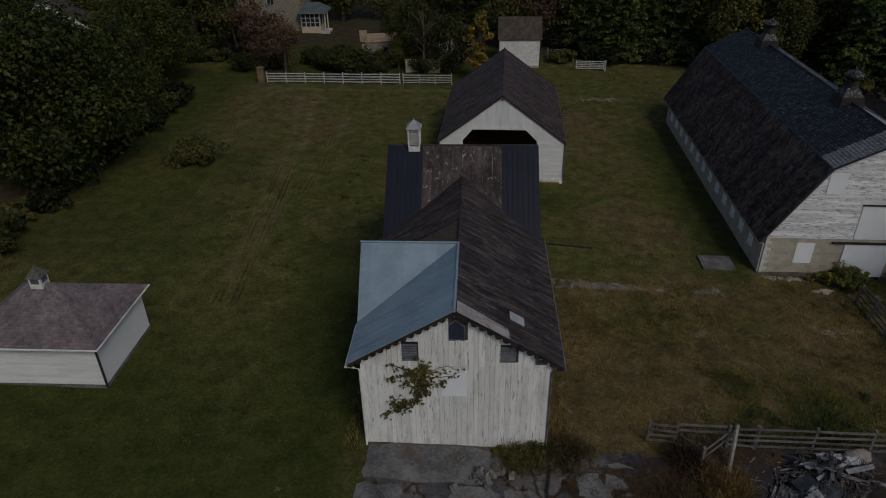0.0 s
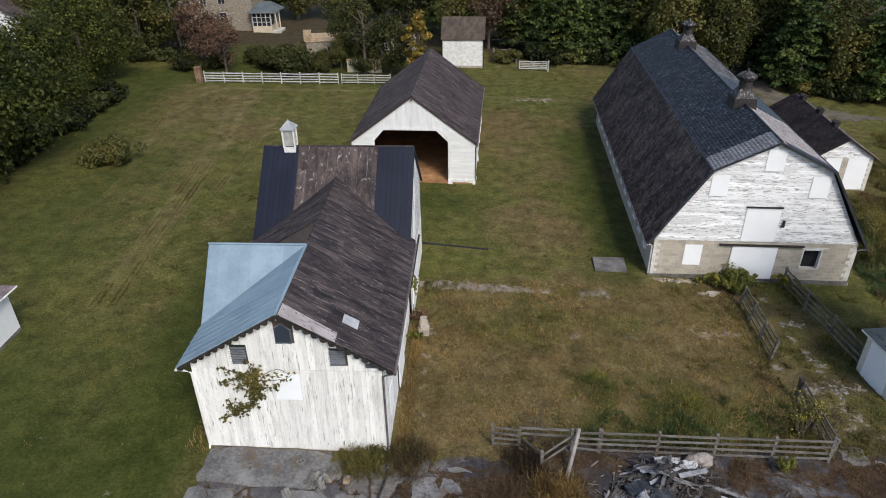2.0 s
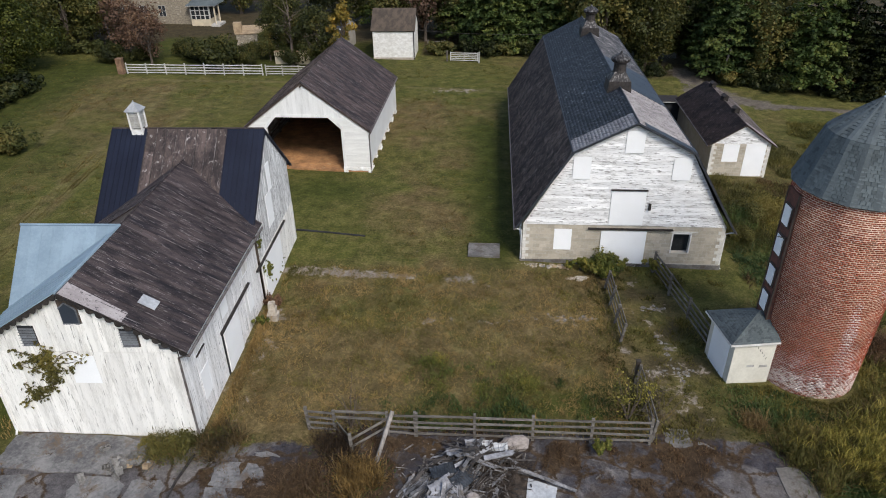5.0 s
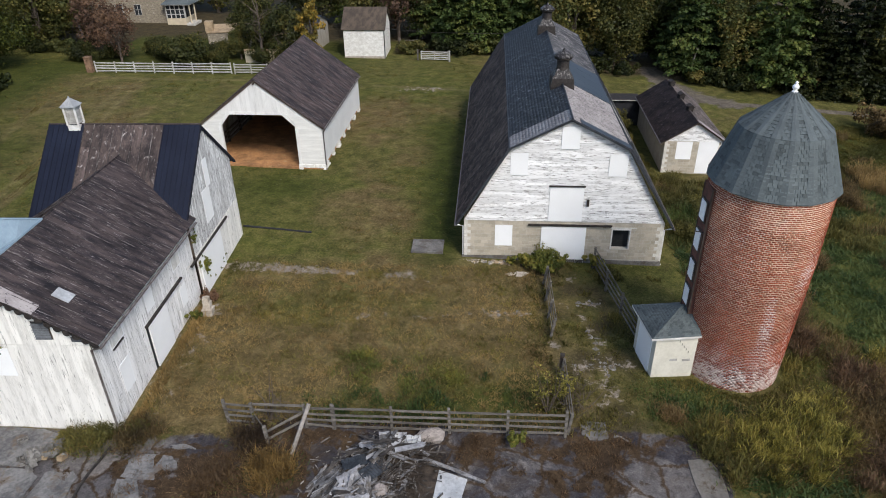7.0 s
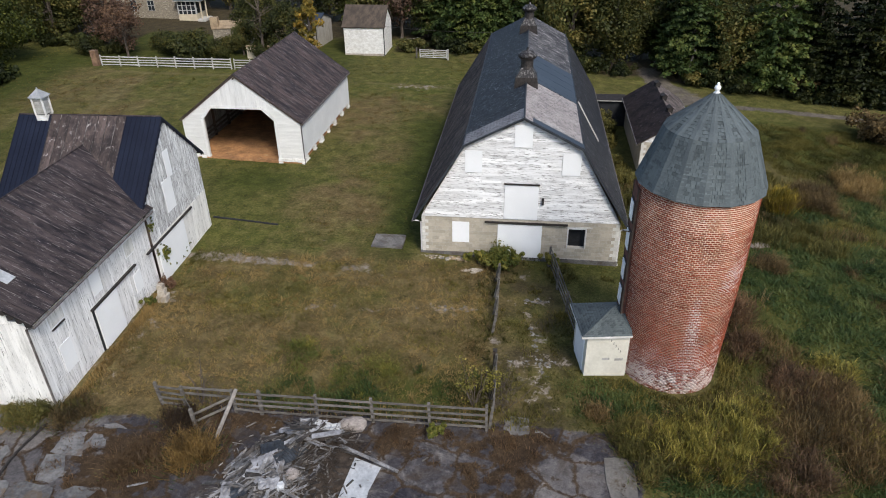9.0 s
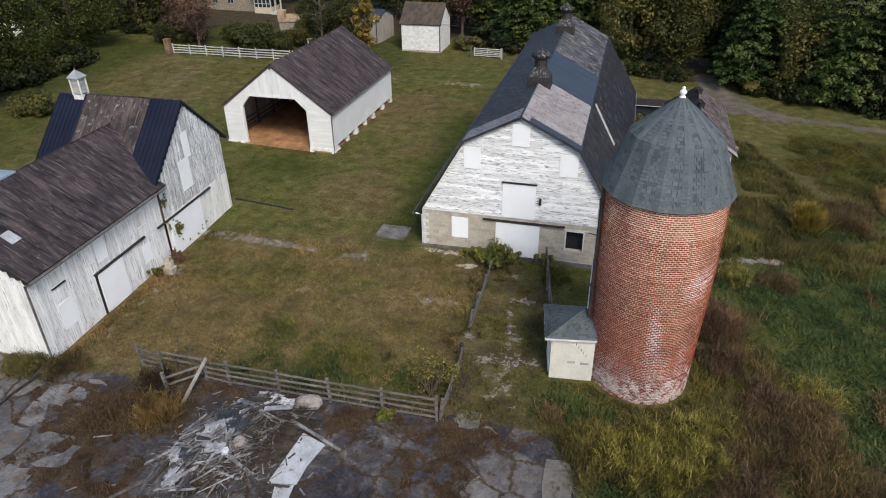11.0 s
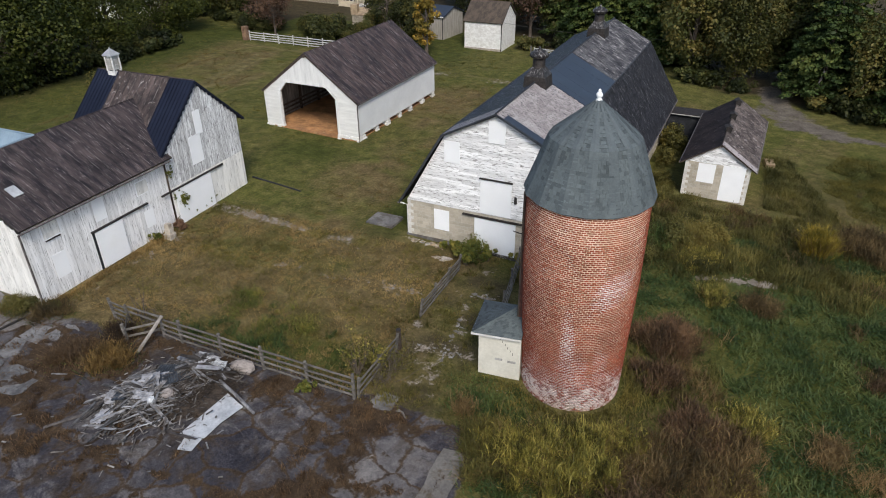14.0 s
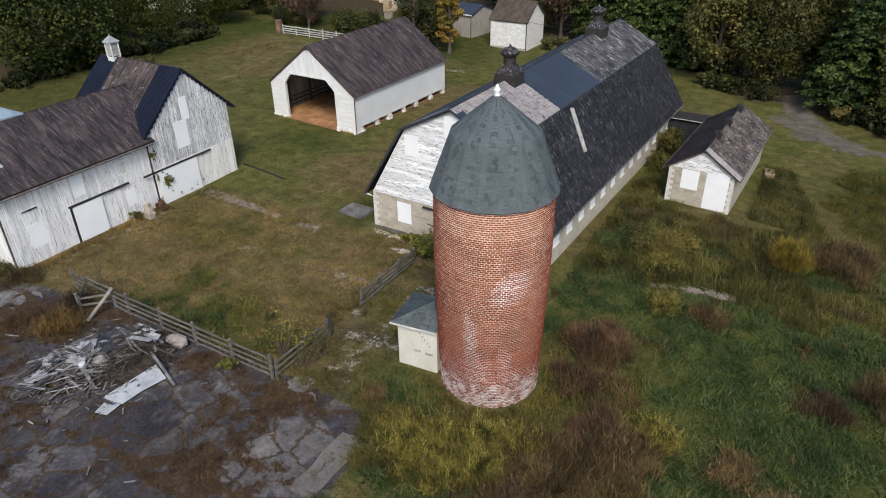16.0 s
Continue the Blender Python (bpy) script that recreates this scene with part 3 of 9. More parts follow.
def make_ground():
    fine_x, fine_y = np.arange(-42, 70.01, 0.4), np.arange(4, 100.01, 0.4)
    far = np.array([1.5, 4, 9, 20, 45, 100, 220, 500, 1100, 2400.0])
    xs = np.concatenate([fine_x[0] - far[::-1], fine_x, fine_x[-1] + far])
    ys = np.concatenate([fine_y[0] - far[::-1], fine_y, fine_y[-1] + far])
    gx, gy = np.meshgrid(xs, ys)
    x, y = gx.ravel(), gy.ravel()
    z = 0.27 - 0.026 * np.clip(x, -45, 65)
    inside = (x > -42) & (x < 70) & (y > 4) & (y < 100)
    z = z + np.where(inside, 0.05 * (gnoise(x, y, 1.1, 5) - 0.5) + 0.10 * (gnoise(x, y, 5.0, 6) - 0.5), 0)
    dry, dirt, lush, paved, weeds = ground_masks(x, y)
    z = z - 0.02 * paved
    nx, ny = len(xs), len(ys)
    i, j = np.meshgrid(np.arange(nx - 1), np.arange(ny - 1))
    a = (j * nx + i).ravel()
    faces = np.stack([a, a + 1, a + nx + 1, a + nx], 1)
    me = array_mesh("ground", np.stack([x, y, z], 1), faces, M_GROUND, True)
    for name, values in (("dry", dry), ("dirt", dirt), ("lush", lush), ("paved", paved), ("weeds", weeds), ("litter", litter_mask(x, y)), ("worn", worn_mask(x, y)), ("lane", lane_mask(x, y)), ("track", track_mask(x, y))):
        at = me.attributes.new(name, "FLOAT", "POINT")
        at.data.foreach_set("value", values.astype(np.float32))
    ob = new("ground", me)
    return tagged(ob, "mown and rough farmyard grass with bare dirt and broken paving", "ground", kind="structure")


def ground_material():
    mat, n, l, b = material("farmyard_ground")

    def mask(name):
        at = n.new("ShaderNodeAttribute")
        at.attribute_name = name
        return at.outputs["Fac"]

    big = tex(n, l, 0.10, 4, 0.55)
    mid = tex(n, l, 0.9, 6, 0.65, dist=0.3)
    fine = tex(n, l, 6.0, 6, 0.8)
    tiny = tex(n, l, 26.0, 3, 0.7)
    grain = math_node(n, l, "ADD", math_node(n, l, "MULTIPLY", mid, 0.32), math_node(n, l, "ADD", math_node(n, l, "MULTIPLY", fine, 0.40), math_node(n, l, "MULTIPLY", tiny, 0.28)))
    green = ramp(n, l, grain, [(0.38, (0.020, 0.025, 0.005)), (0.5, (0.076, 0.083, 0.018)), (0.62, (0.182, 0.168, 0.047))])
    straw = ramp(n, l, grain, [(0.38, (0.034, 0.026, 0.011)), (0.5, (0.118, 0.087, 0.037)), (0.62, (0.255, 0.192, 0.090))])
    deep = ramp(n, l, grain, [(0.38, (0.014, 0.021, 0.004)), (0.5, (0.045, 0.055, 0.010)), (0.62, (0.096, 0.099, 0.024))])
    soil = ramp(n, l, grain, [(0.38, (0.09, 0.072, 0.056)), (0.5, (0.23, 0.195, 0.16)), (0.62, (0.42, 0.365, 0.31))])
    blot = tex(n, l, 0.42, 7, 0.68, dist=0.8)
    asph = ramp(n, l, grain, [(0.38, (0.014, 0.014, 0.018)), (0.5, (0.041, 0.039, 0.047)), (0.62, (0.105, 0.099, 0.106))])
    conc = ramp(n, l, grain, [(0.38, (0.060, 0.055, 0.054)), (0.5, (0.135, 0.126, 0.124)), (0.62, (0.24, 0.222, 0.208))])
    age = math_node(n, l, "ADD", blot, math_node(n, l, "MULTIPLY", mask("worn"), 0.34))
    pave = mixc(n, l, ramp(n, l, age, [(0.53, (0, 0, 0)), (0.63, (1, 1, 1))]), asph, conc)
    warp = n.new("ShaderNodeVectorMath")
    warp.operation = "MULTIPLY_ADD"
    wob = n.new("ShaderNodeTexNoise")
    wob.inputs["Scale"].default_value, wob.inputs["Detail"].default_value = 0.9, 5.0
    pos = n.new("ShaderNodeTexCoord").outputs["Object"]
    l.new(pos, wob.inputs["Vector"])
    l.new(wob.outputs["Color"], warp.inputs[0])
    warp.inputs[1].default_value = (1.1, 1.1, 0.0)
    l.new(pos, warp.inputs[2])
    cells = []
    for feature in ("F1", "DISTANCE_TO_EDGE"):
        vor = n.new("ShaderNodeTexVoronoi")
        vor.voronoi_dimensions, vor.feature = "2D", feature
        vor.inputs["Scale"].default_value = 0.52
        l.new(warp.outputs[0], vor.inputs["Vector"])
        cells.append(vor.outputs["Color" if feature == "F1" else "Distance"])
    tone_ = n.new("ShaderNodeSeparateColor")
    l.new(cells[0], tone_.inputs[0])
    pave = mixc(n, l, math_node(n, l, "MULTIPLY", tone_.outputs[0], 0.38), pave, conc)
    pave = mixc(n, l, 1.0, pave, ramp(n, l, tone_.outputs[1], [(0.0, (0.66, 0.66, 0.70)), (1.0, (1.15, 1.13, 1.10))]), "MULTIPLY")
    crack = math_node(n, l, "ADD", cells[1], math_node(n, l, "MULTIPLY", math_node(n, l, "SUBTRACT", fine, 0.5), 0.16))
    dust = ramp(n, l, tex(n, l, 0.8, 7, 0.7, dist=0.5), [(0.48, (0, 0, 0)), (0.62, (0.85, 0.85, 0.85))])
    dust = math_node(n, l, "MULTIPLY", dust, math_node(n, l, "SUBTRACT", 1.0, math_node(n, l, "MULTIPLY", mask("worn"), 0.6), True))
    pave = mixc(n, l, dust, pave, ramp(n, l, grain, [(0.38, (0.020, 0.015, 0.012)), (0.62, (0.088, 0.066, 0.050))]))
    rot = ramp(n, l, grain, [(0.38, (0.018, 0.012, 0.008)), (0.5, (0.052, 0.034, 0.020)), (0.62, (0.115, 0.076, 0.042))])

    pave = mixc(n, l, ramp(n, l, crack, [(0.02, (0.9, 0.9, 0.9)), (0.065, (0, 0, 0))]), pave, rot)
    crumb = tex(n, l, 1.7, 8, 0.72, dist=0.4)

    def sharp(name, amount=0.9):
        s = math_node(n, l, "ADD", mask(name), math_node(n, l, "MULTIPLY", math_node(n, l, "SUBTRACT", crumb, 0.52), amount))
        return ramp(n, l, s, [(0.40, (0, 0, 0)), (0.62, (1, 1, 1))])

    drift = ramp(n, l, big, [(0.35, (0, 0, 0)), (0.7, (0.32, 0.32, 0.32))])
    patch = tex(n, l, 0.55, 8, 0.72, dist=0.5)
    tone = math_node(n, l, "ADD", math_node(n, l, "MULTIPLY", mask("dry"), 1.0), math_node(n, l, "MULTIPLY", math_node(n, l, "SUBTRACT", patch, 0.50), 2.2))
    tone = math_node(n, l, "ADD", tone, math_node(n, l, "MULTIPLY", math_node(n, l, "SUBTRACT", fine, 0.5), 1.0), True)
    col = mixc(n, l, drift, green, straw)
    col = mixc(n, l, tone, col, straw)
    col = mixc(n, l, math_node(n, l, "MULTIPLY", mask("track"), 0.75), col, ramp(n, l, grain, [(0.38, (0.075, 0.068, 0.026)), (0.5, (0.160, 0.140, 0.058)), (0.62, (0.25, 0.215, 0.10))]))
    # deep green colours both lush grass and the painted shade
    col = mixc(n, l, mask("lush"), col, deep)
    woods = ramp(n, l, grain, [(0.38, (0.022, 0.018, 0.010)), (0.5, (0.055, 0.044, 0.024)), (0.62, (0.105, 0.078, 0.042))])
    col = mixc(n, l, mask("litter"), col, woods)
    gravel = ramp(n, l, grain, [(0.38, (0.048, 0.042, 0.036)), (0.5, (0.125, 0.106, 0.086)), (0.62, (0.225, 0.195, 0.16))])
    col = mixc(n, l, sharp("lane", 1.6), col, gravel)
    col = mixc(n, l, sharp("dirt", 3.2), col, soil)
    col = mixc(n, l, sharp("paved", 1.2), col, pave)
    col = mixc(n, l, sharp("weeds", 2.6), col, rot)
    l.new(col, b.inputs["Base Color"])
    b.inputs["Roughness"].default_value = 0.95
    b.inputs["Specular IOR Level"].default_value = 0.15
    bump(n, l, b, grain, 0.6, 0.10)
    return mat


M_GROUND = ground_material()
make_ground()


# ---------------------------------------------------------------- building parts
def board_wall(parent, mat, p0, p1, top, z0, width=0.27, thick=0.03, seed=1, skip=(), name="board", label="", rag=0.0, peak=0.03):
    """Upright boards, each its own piece, along the line p0-p1 (outward side on its right); top(u) is the height at a distance along."""
    rnd = random.Random(seed)
    a, b = Vector((*p0, 0)), Vector((*p1, 0))
    length = (b - a).length
    d = (b - a) / length
    out = Vector((d.y, -d.x, 0))
    back = part("wall_backing", Geo().prism([(*(a + d * u).xy, z) for u, z in [(0, z0), (length, z0)] + [(length - length * k / 8, top(length - length * k / 8) - 0.03) for k in range(9)]], -out * 0.16), M_DARKWOOD, parent)
    u = 0.0
    while u < length - 0.02:
        w = min(width * rnd.uniform(0.8, 1.2), length - u)
        if length - u - w < 0.08:
            w = length - u
        u0, u1 = u + 0.004, u + w - 0.004
        lo = z0 + rnd.uniform(-rag, rag)
        spans = [(lo, None)]
        for s0, s1, zb, zt in sorted(skip, key=lambda q: q[2]):
            if s0 < (u0 + u1) / 2 < s1:
                start = spans.pop()[0]
                spans += [(start, zb), (zt, None)] if zb > start + 0.05 else [(zt, None)]
        off = out * (0.012 + rnd.uniform(0, 0.012))
        for zb, zt in spans:
            um = (u0 + u1) / 2
            if zt is None:
                poly = [(u0, zb), (u1, zb), (u1, top(u1)), (um, top(um) + peak), (u0, top(u0))]
            else:
                poly = [(u0, zb), (u1, zb), (u1, zt), (u0, zt)]
            mid = a + d * um
            g = Geo().prism([tuple((a + d * q - mid + Vector((0, 0, z))) + off) for q, z in poly], out * thick)
            part(name, g, mat, parent, label, Matrix.Translation(mid))
        u += w
    return back


def sheet_roof(parent, mat, eave0, eave1, ridge0, ridge1, pitch=0.66, thick=0.03, rows=1, name="roof_sheet", seam=0.025, seed=3, label="", slip=0.01, seam_mat=None):
    """Metal sheets with raised side seams laid from eave to ridge, each its own piece."""
    rnd = random.Random(seed)
    e0, e1, r0, r1 = map(Vector, (eave0, eave1, ridge0, ridge1))
    n = max(1, round((e1 - e0).length / pitch))
    up = (e1 - e0).cross(r0 - e0).normalized()
    if up.z < 0:
        up = -up
    for i in range(n):
        for k in range(rows):
            f0, f1 = k / rows, (k + 1) / rows + (0.03 if k < rows - 1 else 0)
            lo0, lo1 = e0.lerp(e1, i / n), e0.lerp(e1, (i + 1) / n)
            hi0, hi1 = r0.lerp(r1, i / n), r0.lerp(r1, (i + 1) / n)
            a, b, c, d = lo0.lerp(hi0, f0), lo1.lerp(hi1, f0), lo1.lerp(hi1, f1), lo0.lerp(hi0, f1)
            lift = up * (rnd.uniform(0, slip) + 0.012 * (k == 0))
            o = (a + b + c + d) / 4
            g = Geo().prism([tuple(p - o + lift) for p in (a, b, c, d)], up * thick)
            side = (b - a).normalized() * seam * 1.1
            rib = Geo() if seam_mat else g
            rib.prism([tuple(p - o + lift + up * thick) for p in (a, a + side, d + side, d)], up * seam)
            sheet = part(name, g, mat, parent, label, Matrix.Translation(o))
            if seam_mat:
                part("seam", rib, seam_mat, parent, "", Matrix.Translation(o))


def slate_field(name, mat, e0, e1, r0, r1, w=0.34, exposure=0.24, seed=1, keep=None):
    """Rows of lapped slates on one slope, as one mesh."""
    rnd = np.random.RandomState(seed)
    e0, e1, r0, r1 = [np.array(p, float) for p in (e0, e1, r0, r1)]
    up = np.cross(e1 - e0, r0 - e0)
    up /= np.linalg.norm(up)
    if up[2] < 0:
        up = -up
    rows = int(np.linalg.norm(r0 - e0) / exposure)
    cols = int(np.linalg.norm(e1 - e0) / w)
    V, F = [], []
    for k in range(rows):
        i = np.arange(cols + 1)
        s = np.clip((i + 0.5 * (k % 2) - 0.25 + rnd.uniform(-0.06, 0.06, len(i))) / cols, 0, 1)
        gap = 0.012 / w / cols
        f0 = np.clip((k + rnd.uniform(-0.06, 0.06, cols)) / rows, 0, 1)
        f1 = min((k + 1.12) / rows, 1.0)
        s0, s1 = s[:-1] + gap, s[1:] - gap
        lo0 = e0 + (e1 - e0) * s0[:, None]
        lo1 = e0 + (e1 - e0) * s1[:, None]
        hi0 = r0 + (r1 - r0) * s0[:, None]
        hi1 = r0 + (r1 - r0) * s1[:, None]
        h = (0.014 + rnd.uniform(0, 0.012, cols))[:, None]
        ff = f0[:, None]
        a, b = lo0 + (hi0 - lo0) * ff + up * h, lo1 + (hi1 - lo1) * ff + up * h
        c, d = lo1 + (hi1 - lo1) * f1 + up * 0.012, lo0 + (hi0 - lo0) * f1 + up * 0.012
        a2, b2 = a - up * (h - 0.004), b - up * (h - 0.004)
        ok = s1 - s0 > 0.15 / cols
        if keep is not None:
            ok &= keep((s0 + s1) / 2, (k + 0.5) / rows, rnd)
        q = np.stack([a, b, c, d, a2, b2], 1)[ok]
        n0 = sum(len(v) for v in V)
        base = n0 + np.arange(len(q)) * 6
        V.append(q.reshape(-1, 3))
        F.append(np.stack([base, base + 1, base + 2, base + 3], 1))
        F.append(np.stack([base + 4, base + 5, base + 1, base], 1))
    return array_mesh(name, np.concatenate(V), np.concatenate(F), mat)


def slope_deck(parent, name, e0, e1, r0, r1, mat, thick=0.10):
    e0, e1, r0, r1 = map(Vector, (e0, e1, r0, r1))
    up = (e1 - e0).cross(r0 - e0).normalized()
    if up.z < 0:
        up = -up
    return part(name, Geo().prism([e0, e1, r1, r0], -up * thick), mat, parent)


def clapboards(parent, mat, x0, x1, z0, z1, y, width, exposure=0.17, seed=1, holes=(), island_len=3.2):
    """Lapped horizontal boards on a front wall facing -y; width(z) gives the half-open span at a height."""
    rnd = random.Random(seed)
    z = z0
    while z < z1:
        zt = min(z + exposure, z1)
        lo, hi = width(zt)
        lo, hi = max(lo, x0), min(hi, x1)
        x = lo
        while x < hi - 0.01:
            xe = min(x + rnd.uniform(0.5, 1.0) * island_len, hi)
            pieces = [(x + 0.003, xe - 0.003)]
            for hx0, hx1, hz0, hz1 in holes:
                if z < hz1 - 0.02 and zt > hz0 + 0.02:
                    cut = []
                    for p, q in pieces:
                        if q <= hx0 or p >= hx1:
                            cut.append((p, q))
                        else:
                            if p < hx0:
                                cut.append((p, hx0))
                            if q > hx1:
                                cut.append((hx1, q))
                    pieces = cut
            for p, q in pieces:
                if q - p > 0.02:
                    t = rnd.uniform(0, 0.008)
                    g = Geo().prism([(p, y - 0.006, zt), (q, y - 0.006, zt), (q, y - 0.034 - t, z), (p, y - 0.034 - t, z)], (0, 0.012, 0))
                    part("clapboard", g, mat, parent)
            x = xe
        z += exposure


def wall_with_holes(poly, holes, thick=0.25, y=0.0):
    """A front wall (facing -y) with an outline and rectangular openings, cut into upright strips."""
    g = Geo()
    xs = sorted({p[0] for p in poly} | {h[0] for h in holes} | {h[1] for h in holes})

    def span(x):
        zs = []
        n = len(poly)
        for i in range(n):
            (xa, za), (xb, zb) = poly[i], poly[(i + 1) % n]
            if abs(xa - xb) > 1e-9 and min(xa, xb) - 1e-9 <= x <= max(xa, xb) + 1e-9:
                zs.append(za + (zb - za) * (x - xa) / (xb - xa))
        return min(zs), max(zs)

    for x0, x1 in zip(xs, xs[1:]):
        e = 1e-5
        (l0, h0), (l1, h1) = span(x0 + e), span(x1 - e)
        cuts = sorted((h[2], h[3]) for h in holes if h[0] <= (x0 + x1) / 2 <= h[1])
        lo = (l0, l1)
        for za, zb in cuts:
            if za > max(lo) + 0.01:
                g.prism([(x0, y, lo[0]), (x1, y, lo[1]), (x1, y, za), (x0, y, za)], (0, thick, 0))
            lo = (zb, zb)
        if min(h0, h1) >= max(lo) - 0.01 or max(h0, h1) > max(lo):
            g.prism([(x0, y, lo[0]), (x1, y, lo[1]), (x1, y, h1), (x0, y, h0)], (0, thick, 0))
    return g


def panel_window(parent, name, x0, x1, z0, z1, y, axis="y", mat=None, label="blank white-painted panel in a thin frame", frame_w=0.05):
    """A boarded opening: a thin frame and a white panel on a wall facing -y (or +x when axis is 'x')."""
    mat = mat or M_PANEL
    if axis == "y":
        ob = part(name, Geo().box(x0, y - 0.030, z0, x1, y - 0.005, z1), mat, parent, label)
        g = Geo()
        for a, b, c, d in ((x0 - frame_w, x0, z0 - frame_w, z1 + frame_w), (x1, x1 + frame_w, z0 - frame_w, z1 + frame_w), (x0, x1, z1, z1 + frame_w), (x0, x1, z0 - frame_w, z0)):
            g.box(a, y - 0.033, c, b, y - 0.004, d)
    else:
        ob = part(name, Geo().box(y + 0.005, x0, z0, y + 0.033, x1, z1), mat, parent, label)
        g = Geo()
        for a, b, c, d in ((x0 - frame_w, x0, z0 - frame_w, z1 + frame_w), (x1, x1 + frame_w, z0 - frame_w, z1 + frame_w), (x0, x1, z1, z1 + frame_w), (x0, x1, z0 - frame_w, z0)):
            g.box(y + 0.004, a, c, y + 0.036, b, d)
    part("frame", g, M_PANEL, ob)
    return ob


def block_wall(parent, x0, x1, z0, z1, y, holes=(), bw=0.42, bh=0.225, limit=290, quoin=True, seed=5, axis="y", left_quoin=True, right_quoin=True):
    """Courses of blocks on a wall facing -y: the first `limit` as pieces of their own, the rest joined."""
    rnd = random.Random(seed)
    rest, n, shared = Geo(), 0, {}
    rows = max(1, round((z1 - z0) / bh))
    bh = (z1 - z0) / rows
    for k in range(rows):
        za, zb = z0 + k * bh + 0.006, z0 + (k + 1) * bh - 0.006
        zm = (za + zb) / 2
        x = x0
        first = True
        while x < x1 - 0.02:
            q = 0.44 if k % 2 else 0.24
            if first:
                w = q
            else:
                w = bw
            if x + w > x1 - (q if right_quoin else 0) - 0.12 and x < x1 - q - 0.01:
                w = x1 - q - x
            xe = min(x + w, x1)
            isq = quoin and ((first and left_quoin) or (xe > x1 - 0.01 and right_quoin))
            first = False
            pieces = [(x + 0.006, xe - 0.006)]
            for hx0, hx1, hz0, hz1 in holes:
                if hz0 < zm < hz1:
                    cut = []
                    for p, r in pieces:
                        if r <= hx0 or p >= hx1:
                            cut.append((p, r))
                        else:
                            if p < hx0 - 0.03:
                                cut.append((p, hx0))
                            if r > hx1 + 0.03:
                                cut.append((hx1, r))
                    pieces = cut
            for p, r in pieces:
                dep = 0.024 if isq else 0.009
                if n < limit:
                    key = (round(r - p, 3), isq)
                    if key not in shared:
                        hw, hh = (r - p) / 2, (zb - za) / 2
                        g = Geo()
                        g.add([(-hw, 0, -hh), (hw, 0, -hh), (hw, 0, hh), (-hw, 0, hh), (-hw + 0.007, -dep, -hh + 0.007), (hw - 0.007, -dep, -hh + 0.007), (hw - 0.007, -dep, hh - 0.007), (-hw + 0.007, -dep, hh - 0.007)],
                              [(4, 5, 6, 7), (0, 1, 5, 4), (1, 2, 6, 5), (2, 3, 7, 6), (3, 0, 4, 7)])
                        shared[key] = g.mesh("block", M_QUOIN if isq else M_STONE)
                    part("quoin" if isq else "block", shared[key], None, parent, m=Matrix.Translation(((p + r) / 2, y - rnd.uniform(0, 0.006), zm)))
                    n += 1
                else:
                    rest.box(p, y - dep, za, r, y + 0.01, zb)
            x = xe
    if rest.v:
        tagged(part("blockwork", rest, M_STONE_J, parent), kind="stuff")


def downspout(parent, x, y, z0, z1, eave, mat, name="downspout"):
    """A spout that comes off the gutter at `eave` and runs down the corner."""
    part(name, Geo().tube([eave, ((eave[0] + x) / 2, (eave[1] + y) / 2, (eave[2] + z1) / 2 + 0.02), (x, y, z1), (x, y, z0 + 0.15), (x + 0.05, y - 0.18, z0 + 0.04)], 0.05, 8), mat, parent)


def scallop(w, drop):
    """One rounded tooth of a scalloped verge, facing -y."""
    return Geo().prism([(w * math.cos(a), 0, 0.05 + (drop + 0.05) * math.sin(a)) for a in [math.pi * (1 + q / 7) for q in range(8)]], (0, 0.03, 0))


